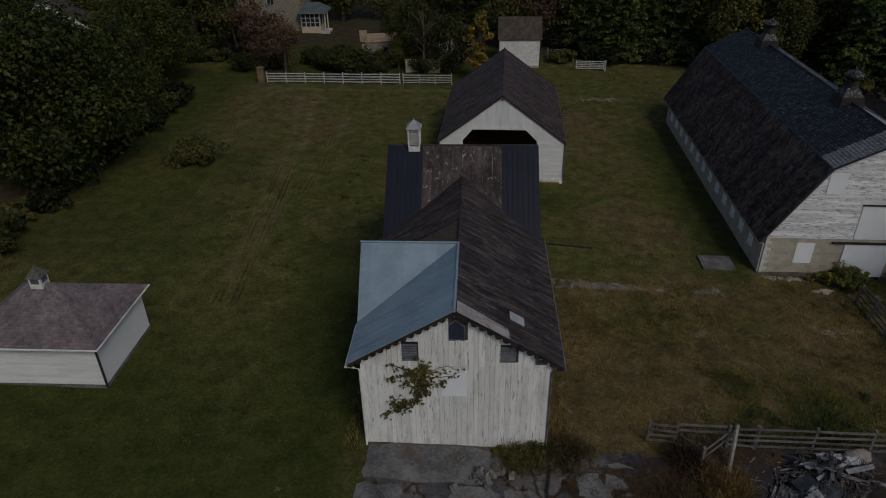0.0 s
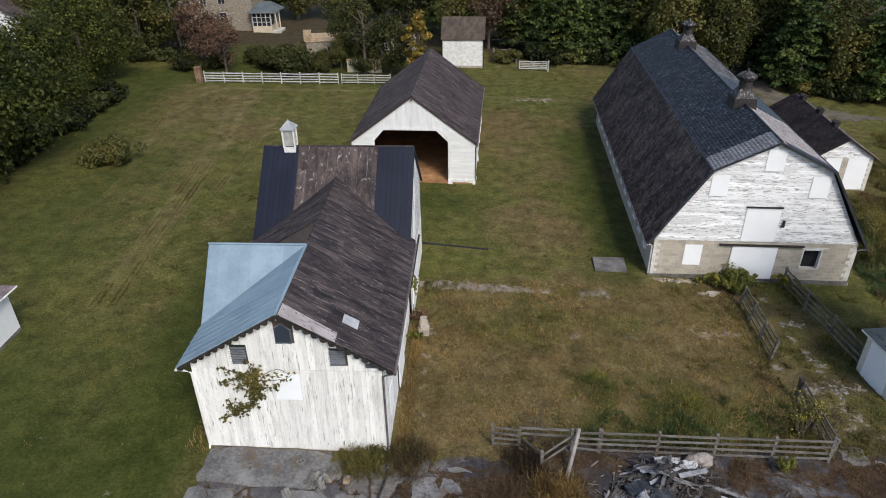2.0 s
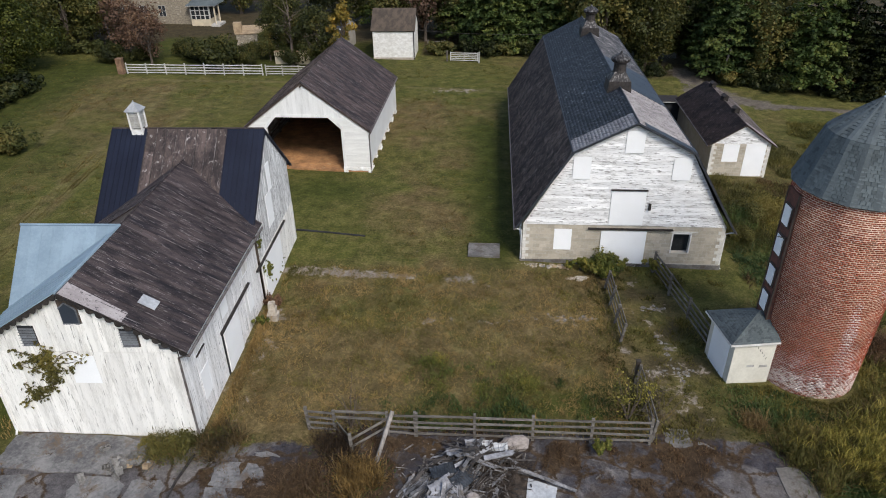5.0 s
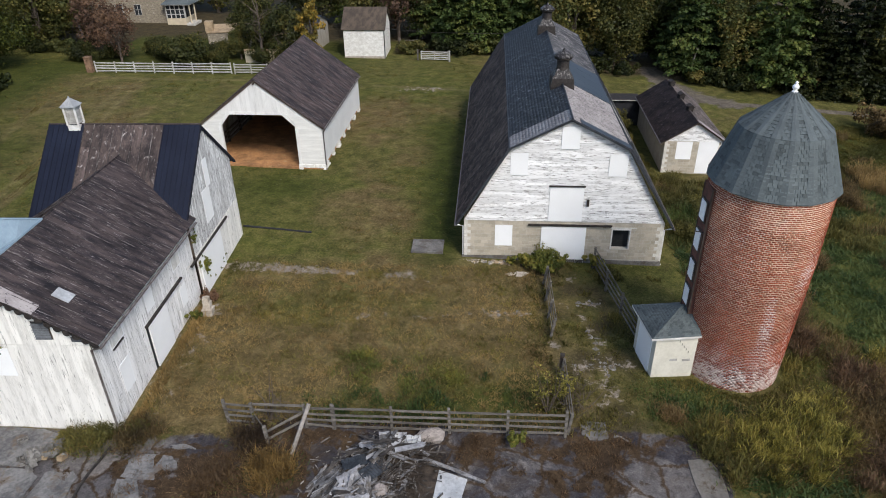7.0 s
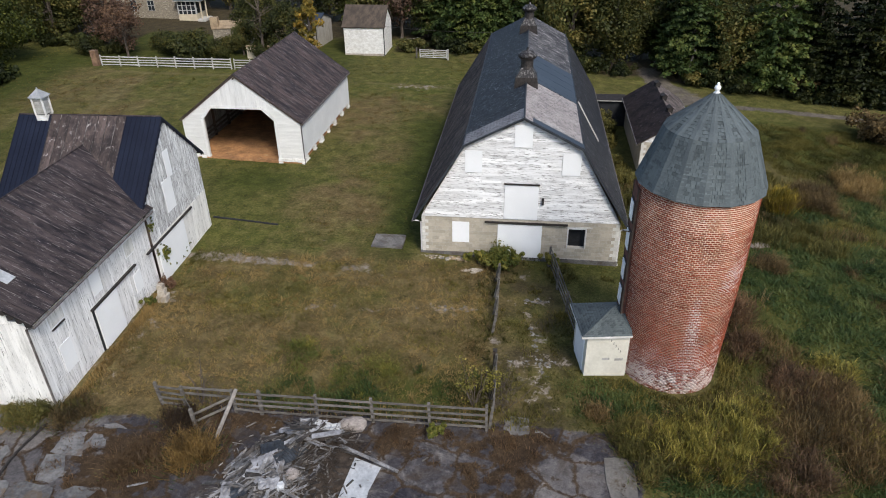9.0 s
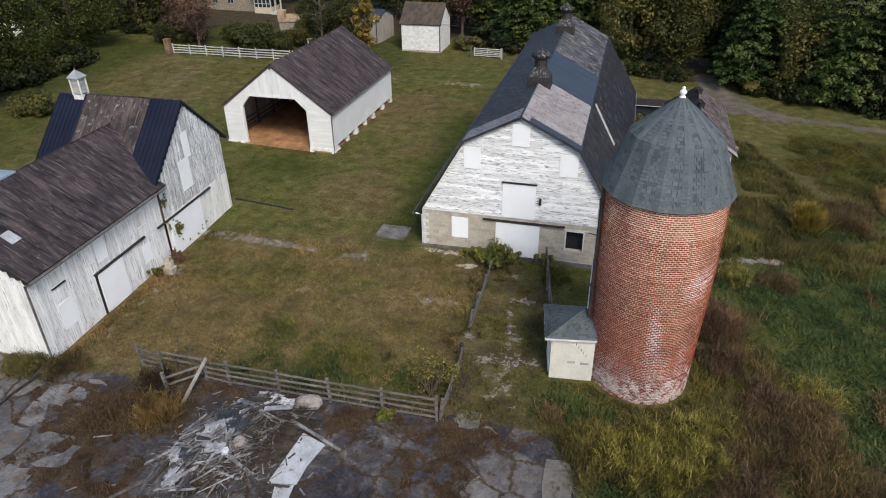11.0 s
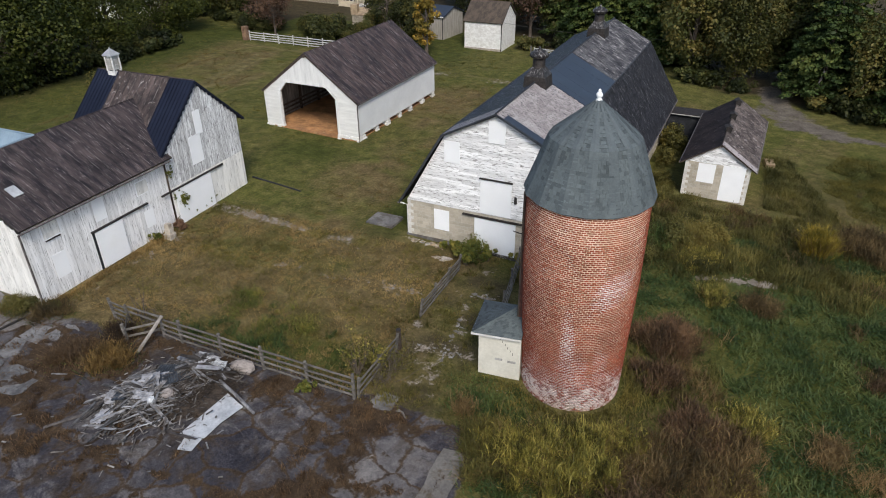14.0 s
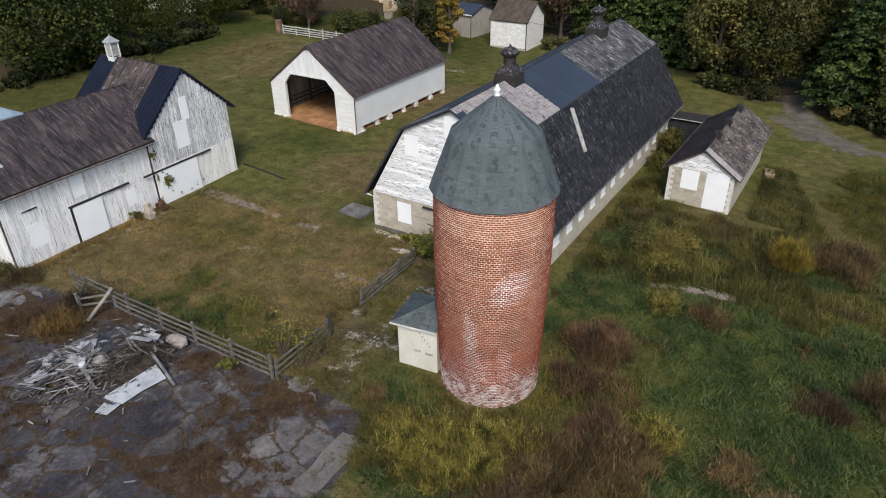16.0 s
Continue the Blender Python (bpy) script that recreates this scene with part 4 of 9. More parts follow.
# ---------------------------------------------------------------- front barn with its wing
def front_barn():
    b = thing("timber_barn", "whitewashed vertical-board barn with dark metal roof", "barn", (-0.2, 21.64, 0))
    HW, EZ, PZ, RW, L = 4.15, 5.38, 7.96, 4.68, 10.7
    k = (8.02 - 5.14) / RW

    def top(u):
        return 7.80 - k * abs(u - HW)

    fw = part("front_wall", Geo().box(-HW + 0.05, 0.18, 0.0, HW - 0.05, 0.24, 4.9), M_DARKWOOD, b)
    louvres = [(-2.35, -1.62, 5.25, 6.3), (1.9, 2.62, 5.25, 6.2), (-0.33, 0.43, 6.4, 7.35)]
    skip = [(x0 + HW, x1 + HW, z0, z1 if z1 < 6.5 else 7.58) for x0, x1, z0, z1 in louvres] + [(0, 2 * HW, 4.97, 4.985)]
    board_wall(fw, M_BOARD, (-HW, 0), (HW, 0), top, 0.24, 0.25, seed=11, skip=skip, rag=0.03)
    # louvred openings
    for x0, x1, z0, z1 in louvres[:2]:
        lv = part("louvre", Geo().box(x0, -0.014, z0, x1, -0.004, z1 - 0.05), M_DARK, b, "dark slatted vent")
        for i in range(7):
            z = z0 + 0.04 + i * (z1 - z0 - 0.1) / 7
            part("slat", Geo().prism([(x0, -0.018, z + 0.03), (x1, -0.018, z + 0.03), (x1, -0.05, z - 0.05), (x0, -0.05, z - 0.05)], (0, 0.008, 0.008)), M_GREYSLAT, lv)
    x0, x1, z0, z1 = louvres[2]
    w = part("gable_window", Geo().prism([(x0, -0.016, z0), (x1, -0.016, z0), (x1, -0.016, 7.1), (0.05, -0.016, 7.42), (x0, -0.016, 7.1)], (0, 0.012, 0)), M_NEWSHEET, b, "dark pointed gable window")
    g = Geo()
    for p, q in (((x0, z0), (x0, 7.1)), ((x1, z0), (x1, 7.1)), ((x0, 7.1), (0.05, 7.42)), ((0.05, 7.42), (x1, 7.1)), ((x0, z0), (x1, z0))):
        g.tube([(p[0], -0.02, p[1]), (q[0], -0.02, q[1])], 0.035, 4)
    part("frame", g, M_GREYSLAT, w)
    part("vent_slats", Geo().box(3.45, -0.05, 5.16, 3.95, -0.03, 5.42), M_GREYSLAT, b)
    panel_window(b, "loft_door", -0.55, 0.50, 3.35, 4.72, -0.035, label="blank white loft door panel")
    part("plinth", Geo().box(-HW - 0.06, -0.07, -0.1, HW + 0.06, 0.25, 0.26), M_PALECONC, b)
    # side wall to the yard
    sw = part("side_wall", Geo().box(HW - 0.24, 0.1, 0.0, HW - 0.18, L, 5.0), M_DARKWOOD, b)
    board_wall(sw, M_BOARD_SIDE, (HW, 0.0), (HW, L), lambda u: 5.16, 0.14, 0.26, seed=12, rag=0.05, peak=0.0)
    part("far_side_wall", Geo().box(-HW, 0.05, 0.1, -HW + 0.16, L, 5.16), M_BOARD, b)
    side = HW + 0.03
    door = part("sliding_door", Geo().box(side + 0.06, 4.33, 0.22, side + 0.12, 6.42, 2.72), M_PANEL, b, "white-painted sliding barn door")
    part("edge", Geo().box(side + 0.01, 4.17, 0.2, side + 0.05, 4.32, 2.74), M_DARK, door, "dark gap beside the door")
    part("track", Geo().box(side + 0.02, 4.1, 2.76, side + 0.15, 8.65, 2.86), M_IRON, b, "rusty sliding-door track")
    panel_window(b, "low_hatch", 1.33, 2.15, 1.22, 2.66, side, "x")
    part("hatch_head", Geo().box(side, 1.25, 3.66, side + 0.08, 2.22, 3.72), M_IRON, b)
    panel_window(b, "upper_hatch", 4.75, 5.5, 3.3, 4.85, side, "x")
    panel_window(b, "stall_hatch", 8.3, 8.98, 1.15, 2.25, side, "x")
    panel_window(b, "small_hatch", 8.1, 9.05, 3.55, 4.4, side, "x", M_BOARD, "boarded hatch with peeling white paint")
    panel_window(b, "eave_hatch", 1.2, 2.3, 3.8, 4.9, side, "x", M_BOARD, "boarded hatch with peeling white paint")
    # roof
    front, back = -0.28, 14.6
    roof = part("roof", Geo().tube([(0, front + 0.1, 7.84), (0, 11.0, 7.84)], 0.08, 6), M_DARKWOOD, b, "weathered dark metal roof, one slope pale blue")
    slope_deck(roof, "deck", (RW - 0.03, front + 0.05, 5.14), (RW - 0.03, 11.2, 5.14), (0, front + 0.05, 8.00), (0, 11.2, 8.00), M_DARKWOOD)
    slope_deck(roof, "deck", (-RW + 0.03, front + 0.05, 5.14), (-RW + 0.03, 11.2, 5.14), (0, front + 0.05, 8.00), (0, 11.2, 8.00), M_DARKWOOD)
    slope_deck(roof, "deck", (2.6, 11.2, 6.33), (0.6, 13.6, 7.55), (0, 11.2, 8.00), (0, 14.4, 8.00), M_DARKWOOD, 0.05)
    sheet_roof(roof, M_OLDTIN, (RW, front, 5.15), (RW, 11.0, 5.15), (0.02, front, 8.02), (0.02, 11.0, 8.02), 0.56, rows=5, seed=21, seam_mat=M_OLDSEAM)
    # the roof runs on over the wing's slope as a valley
    n = 6
    for i in range(n):
        ya, yb = 11.0 + i * 3.4 / n, 11.0 + (i + 1) * 3.4 / n
        xa, xb = RW * (1 - i / n) * 0.98, RW * (1 - (i + 1) / n) * 0.98
        za, zb = 8.02 - k * xa, 8.02 - k * xb
        part("roof_sheet", Geo().prism([(xa, ya, za), (xb + 0.001, yb, zb), (0.02, yb, 8.02), (0.02, ya, 8.02)], (0.012, 0, 0.03)), M_OLDTIN, roof)
        part("roof_sheet", Geo().prism([(-xa, ya, za), (-0.02, ya, 8.02), (-0.02, yb, 8.02), (-xb - 0.001, yb, zb)], (-0.012, 0, 0.03)), M_OLDTIN, roof)
    part("pale_strip", Geo().prism([(0.1, -0.27, 8.04), (2.3, -0.27, 6.66), (2.3, 0.38, 6.66), (0.1, 0.55, 8.04)], (0.006, 0, 0.012)), M_SLATE_PALE, roof, "pale worn strip of roofing")
    part("skylight", Geo().prism([(2.36, 1.15, 6.67), (3.0, 1.15, 6.28), (3.0, 1.75, 6.28), (2.36, 1.75, 6.67)], (0.01, 0, 0.03)), M_SHEETPALE, roof, "pale glazed skylight patch")
    # pale blue slope with its cross gable
    YR, YE = 5.40, 2.80
    sheet_roof(roof, M_BLUE, (-RW, front, 5.15), (-RW, YE, 5.15), (-0.02, front, 8.02), (-0.02, YE, 8.02), 0.45, seed=22, slip=0.002)
    n = 9
    for i in range(n):
        f0, f1 = i / n, (i + 1) / n
        ya, yb = YE + (YR - YE) * f0, YE + (YR - YE) * f1
        xa, xb = -RW * (1 - f0), -RW * (1 - f1)
        za, zb = 8.02 + k * xa, 8.02 + k * xb
        part("roof_sheet", Geo().prism([(xa, ya, za), (-0.02, ya, 8.02), (-0.02, yb, 8.02), (xb, yb, zb)], (-0.01, 0, 0.03)), M_BLUE, roof)
        # cross-gable slope towards the front, in sheets along its fall
        x0, x1 = -RW - 0.02 + RW * f0, -RW - 0.02 + RW * f1
        y0 = YE + (YR - YE) * f0
        y1 = YE + (YR - YE) * f1
        g = Geo().prism([(x0, y0, 5.15 + (8.02 - 5.15) * f0), (x1, y1, 5.15 + (8.02 - 5.15) * f1), (x1, YR, 8.02), (x0, YR, 8.02)], (0, -0.01, 0.03))
        g.prism([(x0, y0, 5.18 + 2.87 * f0), (x0 + 0.03, y0, 5.18 + 2.87 * f0), (x0 + 0.03, YR, 8.05), (x0, YR, 8.05)], (0, 0, 0.03))
        part("roof_sheet", g, M_BLUE, roof)
        part("roof_sheet", Geo().prism([(x0, 2 * YR - y0, 5.15 + 2.87 * f0), (x0, YR, 8.02), (x1, YR, 8.02), (x1, 2 * YR - y1, 5.15 + 2.87 * f1)], (0, 0.01, 0.03)), M_BLUE, roof)
    part("cross_gable_wall", Geo().prism([(-HW - 0.02, YE + 0.15, 5.0), (-HW - 0.02, 2 * YR - YE - 0.15, 5.0), (-HW - 0.02, YR, 7.75)], (0.12, 0, 0)), M_BOARD, b)
    sheet_roof(roof, M_OLDTIN, (-RW, 2 * YR - YE, 5.15), (-RW, 11.0, 5.15), (-0.02, 2 * YR - YE, 8.02), (-0.02, 11.0, 8.02), 0.56, rows=5, seed=23, seam_mat=M_OLDSEAM)
    part("ridge_cap", Geo().tube([(0, front, 8.07), (0, YR, 8.07)], 0.07, 6), M_BLUE, roof)
    part("ridge_cap", Geo().tube([(0, YR, 8.07), (-RW - 0.05, YR, 8.07)], 0.06, 6), M_BLUE, roof)
    part("ridge_cap", Geo().tube([(0, YR, 8.065), (0, 14.3, 8.065)], 0.05, 6), M_OLDTIN, roof)
    # verge, gutters, spouts
    for s in (-1, 1):
        part("verge_board", Geo().prism([(0, front + 0.02, 7.98), (s * RW, front + 0.02, 5.10), (s * RW, front + 0.02, 5.02), (0, front + 0.02, 7.90)], (0, 0.04, 0)), M_DARK, roof)
        for i in range(14):
            x = s * RW * (i + 0.5) / 14
            part("scallop", scallop(0.17, 0.15), M_IRON, roof, m=pose(x, front, 7.93 - k * abs(x), 0, math.degrees(math.atan(k)) * s, 0))
        part("gutter", Geo().tube([(s * (RW + 0.05), front, 5.02), (s * (RW + 0.05), 10.9 if s > 0 else YE, 5.02)], 0.065, 8), M_TRIM if s < 0 else M_RUSTLEAD, roof)
    downspout(b, -HW - 0.03, -0.08, 0.3, 4.75, (-RW - 0.02, -0.15, 4.96), M_TRIM)
    downspout(b, HW + 0.03, -0.08, 0.3, 4.75, (RW + 0.02, -0.15, 4.96), M_RUSTLEAD)

    # wing across the back
    wx0, wx1, wy, wh, we, wp = -4.35, 4.30, 14.8, 4.2, 5.5, 9.32
    kw = (wp - we) / wh
    wg = part("wing_gable_wall", Geo().box(wx1 - 0.25, wy - 3.9, 0.0, wx1 - 0.19, wy + 3.5, 5.4), M_DARKWOOD, b)

    def wtop(u):
        return wp - 0.16 - kw * abs(u - 4.05)

    y0 = wy - 4.05
    up_skip = ()
    board_wall(wg, M_BOARD_GREY, (wx1, y0), (wx1, wy + 3.62), wtop, 2.95, 0.24, seed=13, skip=up_skip, peak=0.0, label="")
    lower = part("lower_wall", Geo().box(wx1 - 0.1, y0, 0.1, wx1 - 0.02, wy + 3.62, 2.9), M_DARKWOOD, b)
    board_wall(lower, M_BOARD, (wx1 + 0.015, y0), (wx1 + 0.015, wy + 3.62), lambda u: 2.96, 0.12, 0.3, seed=14, peak=0.0, rag=0.04)
    ws = wx1 + 0.035
    panel_window(b, "loft_hatch", 14.1, 14.68, 5.75, 7.35, ws, "x")
    panel_window(b, "loft_door_panel", 13.25, 14.3, 3.8, 5.72, ws, "x")
    part("band", Geo().box(ws, 13.1, 5.70, ws + 0.03, wy + 3.62, 5.76), M_BOARD_GREY, b)
    wd = part("wing_sliding_door", Geo().box(ws + 0.05, 11.0, 0.15, ws + 0.11, 14.6, 2.74), M_PANEL, b, "white-painted sliding barn door")
    part("track", Geo().box(ws + 0.02, 9.8, 2.74, ws + 0.14, 16.0, 2.84), M_IRON, wd)
    part("vent_hole", Geo().box(ws + 0.0, 17.5, 2.58, ws + 0.02, 17.7, 2.82), M_DARK, b)
    for nm, xa, xb, ya, yb in (("wing_back_wall", wx0, wx1 - 0.26, wy + 3.47, wy + 3.62), ("wing_end_wall", wx0, wx0 + 0.16, wy - 4.0, wy + 3.47)):
        part(nm, Geo().box(xa, ya, 0.1, xb, yb, 5.45), M_BOARD, b)
    part("wing_end_gable", Geo().prism([(wx0, wy - 4.0, 5.4), (wx0, wy + 4.0, 5.4), (wx0, wy, wp - 0.2)], (0.16, 0, 0)), M_BOARD, b)
    part("wing_front_wall", Geo().box(wx0, wy - 4.05, 0.1, -HW + 0.02, wy - 3.9, 5.45), M_BOARD, b)
    r0x, r1x = -4.45, 4.42
    wr = part("wing_roof", Geo().tube([(r0x + 0.1, wy, wp - 0.16), (r1x - 0.1, wy, wp - 0.16)], 0.08, 6), M_DARKWOOD, b, "roof with navy metal end strips and rusty brown middle")
    lo, hi = we - 0.12, wp
    for s in (-1, 1):
        slope_deck(wr, "deck", (r0x, wy + s * (wh + 0.12), lo), (r1x, wy + s * (wh + 0.12), lo), (r0x, wy, hi), (r1x, wy, hi), M_DARKWOOD, 0.08)
        for xa, xb, mt, rows, pt in ((r0x, -2.35, M_NAVY, 1, 0.3), (-2.35, 2.32, M_WINGTIN, 4, 0.58), (2.32, r1x, M_NAVY, 1, 0.3)):
            sheet_roof(wr, mt, (xa, wy + s * (wh + 0.14), lo + 0.01), (xb, wy + s * (wh + 0.14), lo + 0.01), (xa, wy, hi + 0.02), (xb, wy, hi + 0.02), pt, rows=rows, seed=31 + s, slip=0.004 if mt is M_NAVY else 0.012, seam=0.03, seam_mat=None if mt is M_NAVY else M_OLDSEAM)
        part("verge_board", Geo().prism([(r1x, wy, hi + 0.02), (r1x, wy + s * (wh + 0.16), lo - 0.01), (r1x, wy + s * (wh + 0.16), lo - 0.17), (r1x, wy, hi - 0.14)], (0.04, 0, 0)), M_NAVY, wr)
        for i in range(13):
            v = s * (wh + 0.1) * (i + 0.5) / 13
            part("scallop", scallop(0.16, 0.13), M_NAVY, wr, m=pose(r1x + 0.01, wy + v, hi - 0.13 - kw * abs(v), 0, 0, 90) @ pose(0, 0, 0, 0, math.degrees(math.atan(kw)) * s, 0))
    part("ridge_cap", Geo().tube([(r0x, wy, hi + 0.06), (r1x, wy, hi + 0.06)], 0.055, 6), M_OLDTIN, wr)
    # cupola on the wing
    c = part("cupola", Geo().box(-0.42, -0.42, -0.75, 0.42, 0.42, 0.08), M_TRIM, b, "small white louvred cupola with a pale metal cap", pose(-2.86, wy, wp) @ Matrix.Diagonal((0.80, 0.80, 1.0, 1.0)))
    for sx in (-1, 1):
        for sy in (-1, 1):
            part("corner_post", Geo().box(sx * 0.40 - 0.05, sy * 0.40 - 0.05, 0.08, sx * 0.40 + 0.05, sy * 0.40 + 0.05, 1.15), M_TRIM, c)
    part("core", Geo().box(-0.3, -0.3, 0.05, 0.3, 0.3, 1.1), M_DARK, c)
    for i in range(7):
        z = 0.16 + i * 0.135
        for a in range(4):
            part("slat", Geo().prism([(-0.36, -0.40, z), (0.36, -0.40, z), (0.36, -0.33, z + 0.1), (-0.36, -0.33, z + 0.1)], (0, 0.015, 0.01)), M_GREYWHITE, c, m=pose(0, 0, 0, 0, 0, 90 * a))
    part("cornice", Geo().box(-0.5, -0.5, 1.12, 0.5, 0.5, 1.2), M_TRIM, c)
    part("cap", Geo().lathe([(0.80, 1.18), (0.70, 1.24), (0.06, 1.62), (0.03, 1.72)], 4, turn=math.pi / 4), M_SHEETPALE, c)


front_barn()


# ---------------------------------------------------------------- cart shed behind
def cart_shed():
    b = thing("cart_shed", "white-painted open-fronted cart shed with dark metal roof", "shed", (2.63, 51.84, 0), -2.3)
    HW, L, PZ, RW = 5.16, 15.5, 7.52, 5.30
    k = (7.56 - 3.66) / RW
    wp = PZ - 0.10
    jl, jr, zt, zc, fl, fr = -3.22, 2.92, 4.75, 3.80, -2.40, 1.95
    out = Geo()
    ez = wp - k * HW
    out.prism([(-HW, 0, 0.1), (jl, 0, 0.1), (jl, 0, zc), (fl, 0, zt), (fl, 0, wp - k * abs(fl)), (-HW, 0, ez)], (0, 0.2, 0))
    out.prism([(fl, 0, zt), (fr, 0, zt), (fr, 0, wp - k * fr), (0, 0, wp), (fl, 0, wp - k * abs(fl))], (0, 0.2, 0))
    out.prism([(jr, 0, 0.1), (HW, 0, 0.1), (HW, 0, ez), (fr, 0, wp - k * fr), (fr, 0, zt), (jr, 0, zc)], (0, 0.2, 0))
    fw = part("front_wall", out, M_TRIM, b)

    def gable(z):
        h = (wp - 0.03 - z) / k
        return (-min(HW, h), min(HW, h))

    def pier_l(z):
        return (-min(HW, (wp - 0.03 - z) / k), jl if z - 0.2 < zc else min(fl, jl + (z - 0.2 - zc) / (zt - zc) * (fl - jl)))

    def pier_r(z):
        return (jr if z - 0.2 < zc else max(fr, jr - (z - 0.2 - zc) / (zt - zc) * (jr - fr)), min(HW, (wp - 0.03 - z) / k))

    clapboards(fw, M_SHEDSIDE, -9, 9, 0.6, zt, 0, pier_l, 0.2, 41)
    clapboards(fw, M_SHEDSIDE, -9, 9, 0.6, zt, 0, pier_r, 0.2, 42)
    # upright boards in the gable
    x, r = -HW + 1.4, random.Random(4)
    while x < HW - 1.4:
        w = r.uniform(0.2, 0.3)
        za, zb = zt + 0.005, wp - 0.04 - k * max(abs(x), abs(x + w))
        if zb > za + 0.05:
            part("board", Geo().prism([(x, -0.005, za), (x + w - 0.006, -0.005, za), (x + w - 0.006, -0.005, wp - 0.04 - k * abs(x + w)), (x, -0.005, wp - 0.04 - k * abs(x))], (0, -0.022 - r.uniform(0, 0.006), 0)), M_SHEDBOARD, fw)
        x += w
    for (xa, za), (xb, zb) in (((jl, 0.5), (jl, zc)), ((jl, zc), (fl, zt)), ((fl, zt), (fr, zt)), ((fr, zt), (jr, zc)), ((jr, zc), (jr, 0.5))):
        d = Vector((xb - xa, 0, zb - za)).normalized()
        o = Vector((-d.z, 0, d.x)) * 0.24
        part("opening_trim", Geo().prism([(xa, -0.03, za), (xb, -0.03, zb), (xb + o.x, -0.03, zb + o.z), (xa + o.x, -0.03, za + o.z)], (0, -0.03, 0)), M_SHEDBOARD, fw)
    for xa, xb in ((-HW - 0.08, jl + 0.05), (jr - 0.05, HW + 0.08)):
        base = part("pier_base", Geo().box(xa + 0.06, -0.02, -0.1, xb - 0.06, 0.30, 0.55), M_WHITESTONE, b, "rough whitewashed stone footing")
        for z0, z1 in ((-0.1, 0.24), (0.25, 0.53)):
            u = xa
            while u < xb - 0.05:
                w = min(r.uniform(0.32, 0.62), xb - u)
                if xb - u - w < 0.15:
                    w = xb - u
                d = r.uniform(0.08, 0.20)
                part("stone", Geo().prism([(u + 0.01, -d, z0 + 0.01), (u + w - 0.01, -d + r.uniform(-0.05, 0.05), z0), (u + w - 0.03, -d + 0.03, z1 - r.uniform(0.0, 0.06)), (u + 0.03, -d + 0.02, z1 - 0.01)], (0, 0.3, 0)), M_WHITESTONE, base)
                u += w
    # side wall raised on stone piers
    part("side_wall", Geo().box(HW - 0.15, 0.2, 0.72, HW, L, ez - 0.02), M_PANELSIDE, b, "white sheet side wall open at the foot")
    part("sill_beam", Geo().box(HW - 0.2, 0.2, 0.62, HW + 0.02, L, 0.74), M_TRIM, b)
    r = random.Random(8)
    for i in range(7):
        y = 0.8 + i * (L - 1.4) / 6 + r.uniform(-0.3, 0.3)
        q = r.uniform(0.20, 0.32)
        w, d = q * (1.6 if i == 0 else 1.0), q * r.uniform(0.8, 1.1)
        g = Geo()
        for z0, z1, f in ((-0.3, r.uniform(0.12, 0.25), 1.15), (0.2, 0.45, 1.0), (0.4, 0.64, 0.9)):
            g.prism([(-d * f + r.uniform(-0.04, 0.04), -w * f, z0), (d * f, -w * f + r.uniform(-0.04, 0.04), z0), (d * f + r.uniform(-0.04, 0.04), w * f, z0), (-d * f, w * f + r.uniform(-0.05, 0.05), z0)], (0.02, r.uniform(-0.03, 0.03), z1 - z0))
        part("stone_pier", g, M_WHITESTONE, b, m=pose(HW - 0.26, y, 0))
    part("far_side_wall", Geo().box(-HW, 0.2, 0.1, -HW + 0.12, L, ez - 0.02), M_INNERWALL, b, "grey weathered inner board wall")
    v = 0.22
    while v < L - 0.3:
        w = r.uniform(0.2, 0.32)
        part("inner_board", Geo().box(-HW + 0.12, v, 0.2, -HW + 0.14 + r.uniform(0, 0.012), v + w - r.uniform(0.008, 0.03), ez - 0.04), M_INNERWALL, b)
        v += w
    part("back_wall", Geo().prism([(-HW + 0.12, L - 0.15, 0.1), (HW - 0.15, L - 0.15, 0.1), (HW - 0.15, L - 0.15, ez), (0, L - 0.15, wp), (-HW + 0.12, L - 0.15, ez)], (0, 0.12, 0)), M_REDWALL, b, "rusty red inner back wall")
    part("earth_floor", Geo().prism([(-HW + 0.14, -0.1, 0.10), (HW - 0.22, -0.1, -0.15), (HW - 0.22, L - 0.2, -0.15), (-HW + 0.14, L - 0.2, 0.10)], (0, 0, 0.36)), M_SOIL, b, "trampled rusty-brown earth floor")
    for i in range(5):
        y = 2.0 + i * 3.0
        if i > 2:
            part("rafter_tie", Geo().box(-HW + 0.1, y, 3.5, HW - 0.15, y + 0.18, 3.72), M_DARKWOOD, b)
        part("post", Geo().box(-HW + 0.16, y, 0.2, -HW + 0.34, y + 0.2, 3.5), M_DARKWOOD, b)
    for i in range(3):
        part("feed_rail", Geo().box(-HW + 0.3, 1.2, 0.75 + i * 0.4, -HW + 0.4, L - 1, 0.9 + i * 0.4), M_DARKWOOD, b)
    roof = part("roof", Geo().tube([(0, -0.2, 7.3), (0, L, 7.3)], 0.08, 6), M_DARKWOOD, b, "dark brown weathered metal roof")
    for s in (-1, 1):
        slope_deck(roof, "deck", (s * RW, -0.08, 3.64), (s * RW, L + 0.25, 3.64), (0, -0.08, 7.56), (0, L + 0.25, 7.56), M_DARKWOOD, 0.07)
        sheet_roof(roof, M_SHEDTIN, (s * (RW + 0.02), -0.12, 3.66), (s * (RW + 0.02), L + 0.3, 3.66), (s * 0.02, -0.12, 7.58), (s * 0.02, L + 0.3, 7.58), 0.60, rows=5, seed=51 + s, seam_mat=M_SHEDSEAM)
